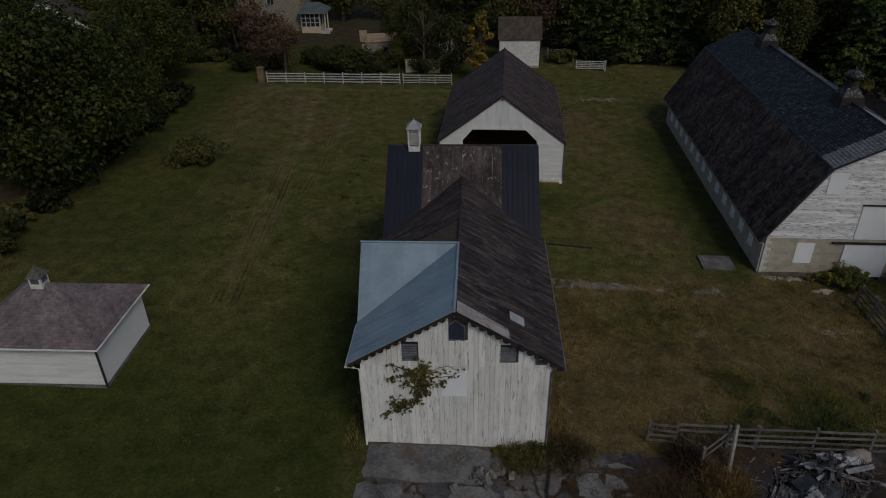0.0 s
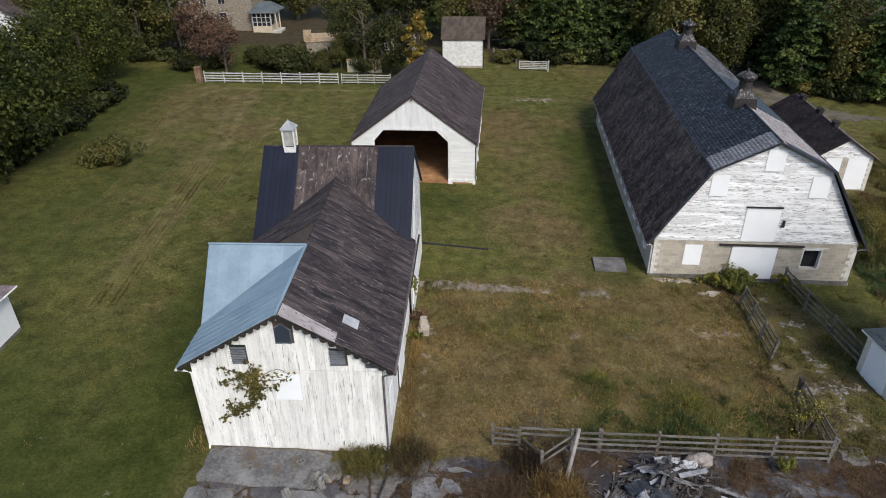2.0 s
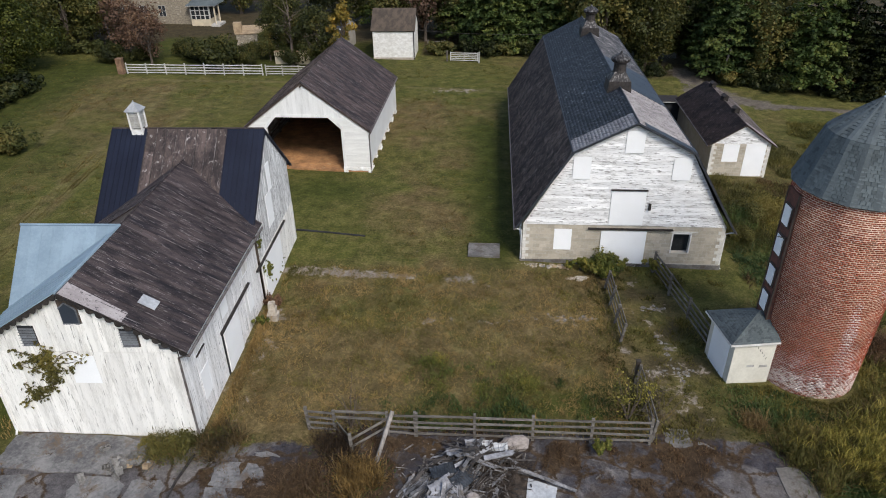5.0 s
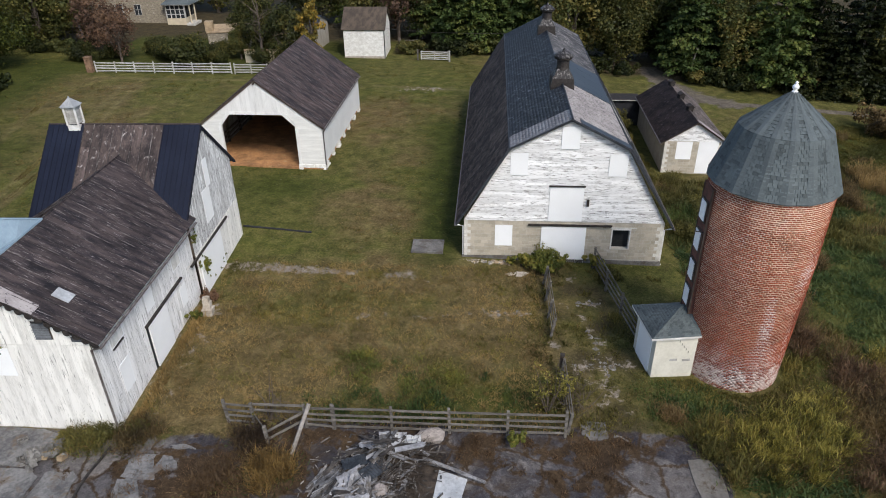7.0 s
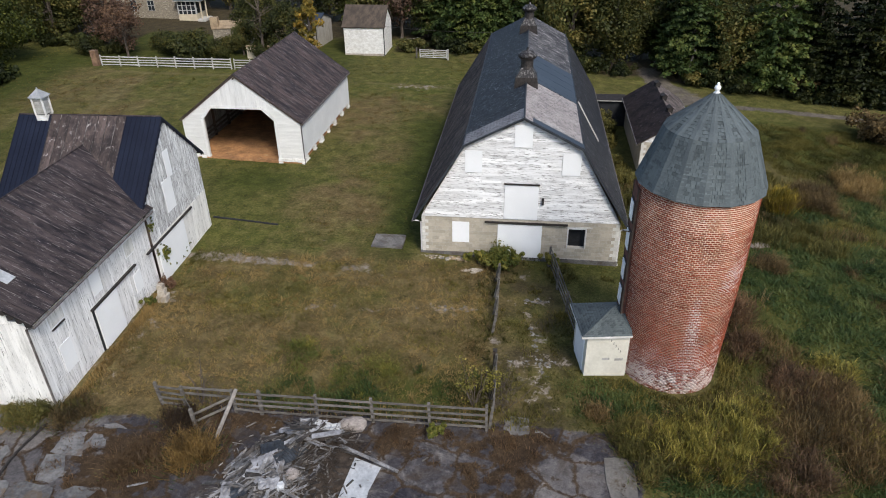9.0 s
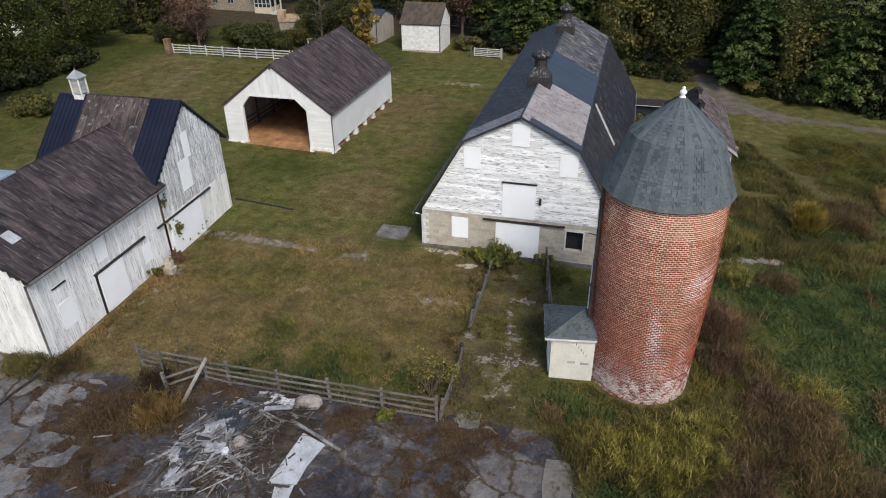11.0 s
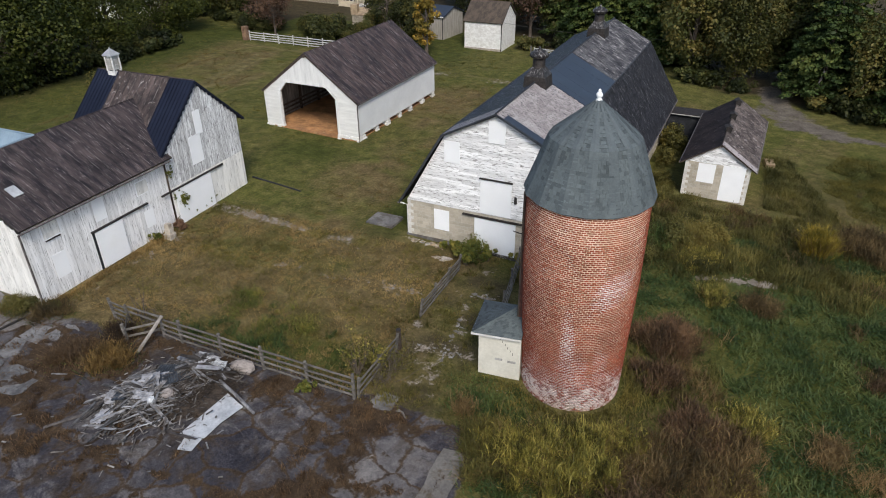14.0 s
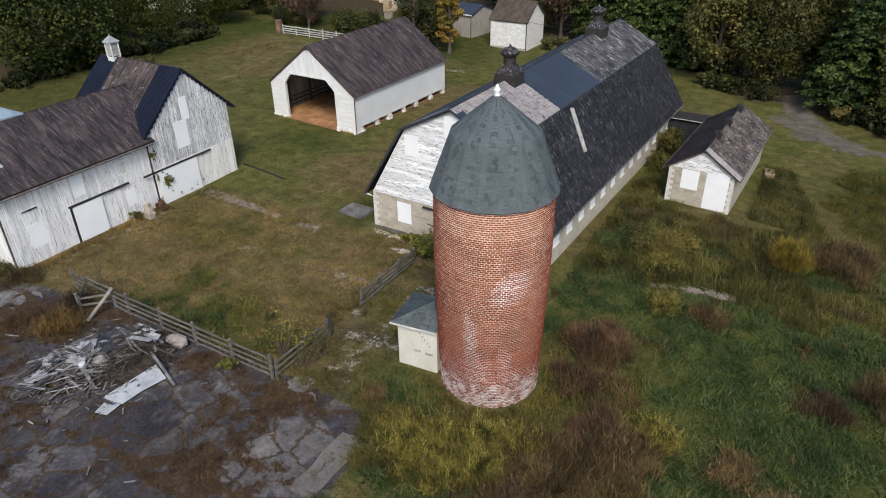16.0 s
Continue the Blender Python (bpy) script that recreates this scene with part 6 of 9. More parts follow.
    for f in range(nf):
        a = math.pi / nf + f * 2 * math.pi / nf
        ca, sa = math.cos(a), math.sin(a)
        g = Geo()
        bend = math.tan(math.pi / nf)
        rows_ = [(r0 + 0.02 + (r1 - r0) * q, z0 + 0.05 + (z1 - z0 - 0.04) * q, 0.25 - 0.07 * q) for q in [i / 10 for i in range(11)]]
        rows_ += [(r1 + 0.02 + (r2 - r1) * q, z1 + 0.01 + (z2 - z1) * q, 0.18 * (1 - q) + 0.015) for q in [i / 8 for i in range(1, 9)]]
        for i, (rr, zz, w) in enumerate(rows_):
            lift = 0.022 + 0.008 * (i % 2)
            for side in (1, 0, -1):
                g.v.append(((rr - abs(side) * w * bend) * ca - side * w * sa, (rr - abs(side) * w * bend) * sa + side * w * ca, zz + lift))
        g.f = [(3 * i + j, 3 * i + j + 1, 3 * i + j + 4, 3 * i + j + 3) for i in range(len(rows_) - 1) for j in range(2)]
        part("hip_cap", g, M_ROOFCAP, dome)
    part("finial", Geo().lathe([(0.17, 13.66), (0.14, 13.80), (0.07, 13.87), (0.13, 13.94), (0.14, 14.02), (0.09, 14.09), (0.05, 14.13), (0.07, 14.18), (0.02, 14.23)], 9), M_PANEL, s, "white knobbed finial", smooth=True)
    # unloading chute on the yard side
    ch = part("chute", Geo().box(-0.34, -0.56, B0, 0.35, 0.56, 9.5), M_CHUTE, s, "dark brick unloading chute with white hatches", pose(-R + 0.28, 0.04, 0))
    for y in (-0.56, 0.56):
        part("corner_post", Geo().box(-0.37, y - 0.03, 2.2, -0.29, y + 0.03, 9.5), M_DARKWOOD, ch)
    part("side_strip", Geo().box(-0.1, -0.62, 2.4, 0.12, -0.56, 9.5), M_GREYWOOD, ch)
    for z in (8.25, 6.70, 5.06, 3.60):
        h = part("hatch", Geo().box(-0.44, -0.30, z - 0.46, -0.34, 0.30, z + 0.46), M_PANEL, ch, "white chute hatch")
        part("frame", Geo().box(-0.40, -0.38, z - 0.54, -0.335, 0.38, z + 0.54), M_DARKWOOD, h)
    part("rung", Geo().tube([(-0.34, -0.45, 7.3), (-0.8, -0.5, 7.4)], 0.025, 6), M_IRON, ch)
    # small hipped annex
    a = thing("silo_annex", "small pale rendered block room with a hipped shingle roof", "outbuilding", (29.91, 27.80, 0), 7.0)
    part("wall", Geo().box(-1.13, -1.27, -0.8, 0.98, 1.27, 2.1), M_RENDER, a, "pale cream block walls")
    part("door", Geo().box(-1.18, -0.85, -0.45, -1.13, 0.85, 2.0), M_PANEL, a, "pale blue-white door panel")
    for x, z, w, h in ((-0.1, 0.62, 0.38, 0.14), (0.56, 0.56, 0.42, 0.14)):
        part("patch", Geo().box(x - w / 2, -1.274, z - h / 2, x + w / 2, -1.268, z + h / 2), M_GREYWHITE, a)
    for i in range(6):
        x, z = -0.05 + i * 0.13, 1.92 - i * 0.17
        part("crack", Geo().box(x - 0.012, -1.276, z - 0.08, x + 0.012, -1.27, z + 0.06), M_DARK, a)
    X0, X1, Y, E, P = -1.45, 1.02, 1.46, 2.16, 3.02
    rf = part("roof", Geo().add([(X0, -Y, E), (X1, -Y, E), (X1, Y, E), (X0, Y, E), (0.5, 0.0, P), (X1, 0.0, P)],
                                [(0, 1, 5, 4), (0, 4, 3), (3, 4, 5, 2), (1, 2, 5), (3, 2, 1, 0)]), M_ROOFGREY, a, "blue-grey shingled hip roof")
    for e0, e1, r0_, r1_, seed in (((X0 - 0.02, -Y - 0.02, E + 0.01), (X1, -Y - 0.02, E + 0.01), (0.46, 0.0, P + 0.01), (X1, 0, P + 0.01), 97), ((X0 - 0.02, Y + 0.02, E + 0.01), (X0 - 0.02, -Y - 0.02, E + 0.01), (0.49, 0.02, P + 0.01), (0.49, -0.02, P + 0.01), 98)):
        tagged(part("shingle_covering", slate_field("shingle_covering", M_ROOFGREY, e0, e1, r0_, r1_, 0.2, 0.16, seed), None, rf), kind="stuff")
    part("fascia", Geo().box(X0 - 0.02, -Y - 0.02, E - 0.11, X1, -Y + 0.01, E - 0.01), M_TRIM, a)
    part("fascia", Geo().box(X0 - 0.02, -Y + 0.01, E - 0.11, X0 + 0.01, Y, E - 0.01), M_TRIM, a)


def brick_stains(mat, bloom, lo, hi, piecewise=False):
    """White bloom: a broken band at the foot, streaks that climb from it and a patch near the top. Pieces in the shell share the drum's axis."""
    n, l = mat.node_tree.nodes, mat.node_tree.links
    b = n["Principled BSDF"]
    src = b.inputs["Base Color"].links[0].from_socket
    tc = n.new("ShaderNodeTexCoord")
    sep = n.new("ShaderNodeSeparateXYZ")
    l.new(tc.outputs["Object"], sep.inputs[0])
    ang = math_node(n, l, "ARCTAN2", sep.outputs["Y"], sep.outputs["X"])
    z = sep.outputs["Z"]

    def blot(a0, wa, z0, wz, tilt=0.0):
        """A soft oval at an angle (degrees) and a height."""
        da = math_node(n, l, "SUBTRACT", ang, radians(a0))
        dz = math_node(n, l, "SUBTRACT", z, z0)
        if tilt:
            da = math_node(n, l, "SUBTRACT", da, math_node(n, l, "MULTIPLY", dz, radians(tilt)))
        qa = math_node(n, l, "POWER", math_node(n, l, "ABSOLUTE", math_node(n, l, "DIVIDE", da, radians(wa))), 2.0)
        qz = math_node(n, l, "POWER", math_node(n, l, "ABSOLUTE", math_node(n, l, "DIVIDE", dz, wz)), 2.0)
        return math_node(n, l, "SUBTRACT", 1.0, math_node(n, l, "ADD", qa, qz), True)

    f = math_node(n, l, "MULTIPLY", blot(-90, 400, -0.2, 2.1), 1.1)
    for args in ((-78, 26, 0.6, 2.6), (-84, 9, 2.6, 3.2, -1.5), (-46, 13, 0.8, 2.6, -2), (-44, 24, 6.1, 1.15, 9), (-125, 16, 0.7, 1.9)):
        f = math_node(n, l, "MAXIMUM", f, math_node(n, l, "MULTIPLY", blot(*args), 0.85))
    rough = tex(n, l, 1.6, 7, 0.7, (1, 1, 0.8), dist=0.8)
    speck = tex(n, l, 11.0, 3, 0.75)
    f = math_node(n, l, "ADD", math_node(n, l, "MULTIPLY", f, 0.38), math_node(n, l, "ADD", math_node(n, l, "MULTIPLY", rough, 0.55), math_node(n, l, "MULTIPLY", speck, 0.60)))
    if piecewise:
        isl = n.new("ShaderNodeNewGeometry").outputs["Random Per Island"]
        f = math_node(n, l, "ADD", f, math_node(n, l, "MULTIPLY", math_node(n, l, "SUBTRACT", isl, 0.55), 0.16))
    m = ramp(n, l, f, [(lo, (0, 0, 0)), (hi, (0.85, 0.85, 0.85))])
    l.new(mixc(n, l, m, src, bloom), b.inputs["Base Color"])


M_BRICK_ONE = surface("red_brick_single", (0.35, 0.088, 0.043), (0.20, 0.047, 0.025), 0.9, scale=1.5, fine=10, cut=(0.34, 0.66), vary=0.26, bump_s=0.25)
M_SILOMORTAR = surface("pale_mortar", (0.74, 0.55, 0.42), (0.54, 0.37, 0.26), 0.95, scale=2, fine=14)
M_CHUTE = surface("dark_red_brick", (0.17, 0.07, 0.05), (0.09, 0.042, 0.034), 0.9, scale=3, fine=18)
M_RENDER = surface("cream_render", (0.72, 0.69, 0.60), (0.60, 0.57, 0.49), 0.9, scale=0.8, fine=7, wear=(0.48, 0.42, 0.32), wear_cut=(0.62, 0.78), bump_s=0.15)
brick_stains(M_BRICK, (0.74, 0.64, 0.59), 0.92, 1.22, True)
brick_stains(M_SILOMORTAR, (0.95, 0.93, 0.91), 0.63, 0.78)
silo()


# ---------------------------------------------------------------- hip-roofed shed on the west lawn
def hip_shed():
    x1, y0, y1 = -18.2, 24.45, 29.15
    h = thing("hip_roof_shed", "white hip-roofed shed with faded shingles and small cupola", "shed", (-21.5, 27.0, gz(-21.5) - 0.1))
    HX, HY, EZ = 3.3, 2.56, 2.8
    part("wall", Geo().box(-HX, -HY, -0.1, HX, HY, EZ), M_PANELSIDE, h)
    clapboards(h, M_SHEDSIDE, -HX, HX, 0.25, EZ, -HY, lambda z: (-HX, HX), 0.2, 44)
    part("footing", Geo().box(-HX - 0.04, -HY - 0.05, -0.2, HX + 0.03, HY + 0.03, 0.22), M_CONC, h)
    part("downspout", Geo().tube([(HX + 0.04, -HY - 0.05, EZ), (HX + 0.04, -HY - 0.05, 0.1)], 0.06, 8), M_IRON, h)
    RX, RY, PZ = HX + 0.36, HY + 0.40, 4.75
    c = [(-RX, -RY, EZ), (RX, -RY, EZ), (RX, RY, EZ), (-RX, RY, EZ), (-0.9, 0, PZ), (0.5, 0, PZ)]
    rf = part("roof", Geo().add(c, [(0, 1, 5, 4), (1, 2, 5), (2, 3, 4, 5), (3, 0, 4), (3, 2, 1, 0)]), M_FADED, h, "faded pinkish-grey shingle hip roof")
    for e0, e1, r0, r1 in ((c[0], c[1], c[4], c[5]), (c[1], c[2], (0.5, -0.01, PZ), (0.5, 0.01, PZ)), (c[2], c[3], c[5], c[4])):
        tagged(part("shingle_covering", slate_field("shingle_covering", M_FADED, e0, e1, r0, r1, 0.32, 0.2, 99), None, rf), kind="stuff")
    part("gutter", Geo().tube([(-RX, -RY - 0.04, EZ - 0.04), (RX + 0.04, -RY - 0.04, EZ - 0.04), (RX + 0.04, RY, EZ - 0.04)], 0.055, 8), M_TRIM, h)
    cu = part("cupola", Geo().box(-0.36, -0.36, -0.5, 0.36, 0.36, 0.75), M_TRIM, h, "small white cupola with a mossy pyramid cap", pose(-0.3, 0.0, PZ + 0.05) @ Matrix.Diagonal((0.9, 0.9, 0.55, 1.0)))
    for a in range(4):
        part("louvre", Geo().box(-0.24, -0.38, 0.1, 0.24, -0.36, 0.62), M_GREYSLAT, cu, m=pose(0, 0, 0, 0, 0, 90 * a))
    part("cap", Geo().lathe([(0.66, 0.74), (0.60, 0.82), (0.04, 1.75), (0.02, 1.8)], 4, turn=math.pi / 4), M_MOSSCAP, cu)


M_FADED = surface("faded_shingle", (0.27, 0.22, 0.225), (0.15, 0.125, 0.13), 0.85, scale=0.6, fine=8, wear=(0.24, 0.14, 0.13), wear_cut=(0.55, 0.7), vary=0.28, island=True)
M_MOSSCAP = surface("mossy_cap", (0.17, 0.17, 0.14), (0.07, 0.072, 0.055), 0.9, scale=4)
hip_shed()


# ---------------------------------------------------------------- vegetation
def leaf_quads(rs, centres, radii, per, size, flat=0.8, upward=0.35):
    """Small leaf faces on the skins of many clumps."""
    c = np.repeat(np.asarray(centres, float), per, axis=0)
    r = np.repeat(np.asarray(radii, float), per)
    n = len(c)
    d = rs.normal(size=(n, 3))
    d /= np.linalg.norm(d, axis=1)[:, None]
    rad = r * rs.uniform(0.55, 1.05, n)
    p = c + d * rad[:, None] * np.array([1, 1, flat])
    nor = d + np.array([0, 0, upward]) + rs.normal(scale=0.45, size=(n, 3))
    nor /= np.linalg.norm(nor, axis=1)[:, None]
    u = np.cross(nor, rs.normal(size=(n, 3)))
    u /= np.linalg.norm(u, axis=1)[:, None] + 1e-9
    w = np.cross(nor, u)
    s = (size * rs.uniform(0.6, 1.3, n))[:, None]
    v = np.stack([p - u * s * 0.6, p - w * s * 0.38, p + u * s * 0.6 - nor * s * 0.12, p + w * s * 0.38], 1).reshape(-1, 3)
    f = np.arange(n * 4).reshape(n, 4)
    return v, f


def limb_path(rs, a, b, sag=0.15):
    a, b = Vector(a), Vector(b)
    m = a.lerp(b, 0.5) + Vector((*(rs.normal(scale=sag, size=2)), abs(rs.normal()) * sag))
    return [a, m, b]


def broadleaf(name, label, leaves, H, R, base, seed, clumps=60, per=90, size=0.34, category="tree", trunk_r=0.3):
    rs = np.random.RandomState(seed)
    t = thing(name, label, category)
    mid, hz = (H + base) / 2, (H - base) / 2
    centres, radii = [], []
    for i in range(clumps):
        u = rs.normal(size=3)
        u /= np.linalg.norm(u)
        k = rs.uniform(0.35, 1.0) ** 0.6
        lob = 0.82 + 0.28 * math.sin(3 * math.atan2(u[1], u[0]) + seed) * (1 - abs(u[2]))
        taper = 1.0 - 0.25 * max(0.0, u[2])
        centres.append((u[0] * R * k * 0.82 * lob * taper, u[1] * R * k * 0.82 * lob * taper, mid + u[2] * hz * k * 0.88))
        radii.append(R * rs.uniform(0.16, 0.30))
    v, f = leaf_quads(rs, centres, radii, per, size)
    part("crown", array_mesh("crown", v, f, leaves), None, t)
    g = Geo().tube([(0, 0, -0.4), (0.05, 0.03, base), (0.1, -0.1, mid), (0.0, 0.1, mid + hz * 0.6)], [trunk_r * 1.25, trunk_r, trunk_r * 0.6, trunk_r * 0.2], 8)
    for i in range(0, min(clumps, 14)):
        z = base * 0.8 + (mid - base * 0.8) * rs.uniform(0, 1)
        g.tube(limb_path(rs, (0.05, 0, z), centres[i], 0.3), [trunk_r * 0.4, trunk_r * 0.22, 0.03], 5)
    part("trunk", g, M_BARK, t)
    return t


def conifer(name, label, leaves, H, R, base, seed, tiers=16, size=0.40, per=5):
    """Whorls of drooping boughs, each a fan of needle sprays that is broadest past its middle."""
    rs = np.random.RandomState(seed)
    t = thing(name, label, "tree")
    centres, radii = [], []
    g = Geo().tube([(0, 0, -0.4), (0.03, 0, H * 0.5), (0, 0, H * 0.97)], [0.26, 0.16, 0.03], 8)
    for i in range(tiers):
        k = i / (tiers - 1)
        z = base + (H - base) * k
        m = max(4, int(6 * (1 - k) + 4))
        turn = rs.uniform(0, 6.28)
        for j in range(m):
            a = turn + 6.283 * j / m + rs.normal() * 0.16
            rr = (R * (1 - k) ** 0.75 + 0.3) * rs.uniform(0.72, 1.12)
            droop = rs.uniform(0.10, 0.30)
            steps = max(3, int(rr / 0.42))
            for q in np.linspace(0.25, 1.0, steps):
                half = 0.30 * rr * math.sin(math.pi * min(1.0, 0.25 + 0.72 * q))
                for v in (-1, 0, 1):
                    w = v * half * rs.uniform(0.5, 1.0)
                    centres.append((rr * q * math.cos(a) - w * math.sin(a), rr * q * math.sin(a) + w * math.cos(a), z - droop * rr * q * q + 0.10 * rr * q + rs.normal(scale=0.07)))
                    radii.append(0.24 + 0.05 * rr)
            g.tube([(0, 0, z), (rr * math.cos(a), rr * math.sin(a), z - (droop - 0.1) * rr)], [0.05, 0.012], 4)
    v, f = leaf_quads(rs, centres, radii, per, size, 0.42, 0.8)
    part("crown", array_mesh("crown", v, f, leaves), None, t)
    part("trunk", g, M_BARK, t)
    return t


def shrub(name, label, leaves, R, H, seed, clumps=24, per=70, size=0.16, category="shrub"):
    rs = np.random.RandomState(seed)
    t = thing(name, label, category)
    centres = [(R * 0.7 * rs.normal() * 0.55, R * 0.7 * rs.normal() * 0.55, H * rs.uniform(0.2, 0.8)) for i in range(clumps)]
    v, f = leaf_quads(rs, centres, [R * rs.uniform(0.2, 0.36) for i in range(clumps)], per, size, H / R * 0.8 if H < R else 1.0)
    v[:, 2] = np.maximum(v[:, 2], 0.02)
    part("foliage", array_mesh("foliage", v, f, leaves), None, t)
    g = Geo()
    for i in range(7):
        g.tube(limb_path(rs, (rs.normal() * 0.1, rs.normal() * 0.1, -0.1), centres[i], 0.1), [0.035, 0.02, 0.008], 5)
    part("stem", g, M_BARK, t)
    return t


def blades(pts, height, width, lean, rs):
    """Bent blades, three faces each, from root points (x, y, z)."""
    n = len(pts)
    a = rs.uniform(0, 2 * np.pi, n)
    side = np.stack([np.cos(a), np.sin(a), np.zeros(n)], 1)
    b = rs.uniform(0, 2 * np.pi, n)
    way = np.stack([np.cos(b), np.sin(b), np.zeros(n)], 1) * (lean * rs.uniform(0.2, 1.0, n))[:, None]
    up = np.array([0, 0, 1.0])
    h, w = height[:, None], (width * rs.uniform(0.6, 1.3, n))[:, None]
    m = pts + up * h * 0.58 + way * h * 0.35
    tip = pts + up * h * (0.93 - 0.2 * lean) + way * h
    v = np.stack([pts - side * w / 2, pts + side * w / 2, m + side * w * 0.38, m - side * w * 0.38, tip], 1)
    k = np.arange(n) * 5
    f = np.concatenate([np.stack([k, k + 1, k + 2], 1), np.stack([k, k + 2, k + 3], 1), np.stack([k + 3, k + 2, k + 4], 1)])
    return v.reshape(-1, 3), f


BUILT = [(-4.7, 4.3, 21.4, 32.5), (-5.0, 4.5, 32.0, 41.2), (-3.0, 8.4, 51.6, 67.6), (19.0, 33.2, 37.5, 67.8), (35.6, 42.0, 52.4, 65.6), (28.9, 31.5, 26.3, 28.9), (-25.0, -18.1, 24.3, 29.3)]


def free(x, y):
    ok = np.hypot(x - 33.29, y - 27.97) > 2.7
    for x0, x1, y0, y1 in BUILT:
        ok &= ~((x > x0) & (x < x1) & (y > y0) & (y < y1))
    return ok


def on_ground(x, y):
    return np.stack([x, y, 0.25 - 0.026 * np.clip(x, -45, 65)], 1)


def blade_field(name, label, mat, x, y, hmin, hmax, width, lean, seed, category="grass", short=False):
    rs = np.random.RandomState(seed)
    if short:
        p = on_ground(x, y)
        a, h = rs.uniform(0, 6.283, len(x)), rs.uniform(hmin, hmax, len(x))
        side = np.stack([np.cos(a), np.sin(a), 0 * a], 1) * (width * rs.uniform(0.5, 1.0, len(x)))[:, None]
        b = rs.uniform(0, 6.283, len(x))
        tip = p + np.stack([np.cos(b) * h * lean, np.sin(b) * h * lean, h], 1)
        v = np.stack([p - side, p + side, tip], 1).reshape(-1, 3)
        return tagged(new(name, array_mesh(name, v, np.arange(len(v)).reshape(-1, 3), mat)), label, category, kind="stuff")
    tall = 0.45 + 1.0 * gnoise(x, y, 1.1, seed) * gnoise(x, y, 3.2, seed + 1) * 2.0
    v, f = blades(on_ground(x, y), rs.uniform(hmin, hmax, len(x)) * np.clip(tall, 0.4, 1.5), width, lean, rs)
    return tagged(new(name, array_mesh(name, v, f, mat)), label, category, kind="stuff")


def clumped(rs, n, x0, x1, y0, y1, per, spread):
    cx, cy = rs.uniform(x0, x1, n), rs.uniform(y0, y1, n)
    k = rs.gamma(1.2, 1.0, n) * per
    idx = np.repeat(np.arange(n), np.maximum(2, k.astype(int)))
    return cx[idx] + rs.normal(scale=spread, size=len(idx)), cy[idx] + rs.normal(scale=spread, size=len(idx))


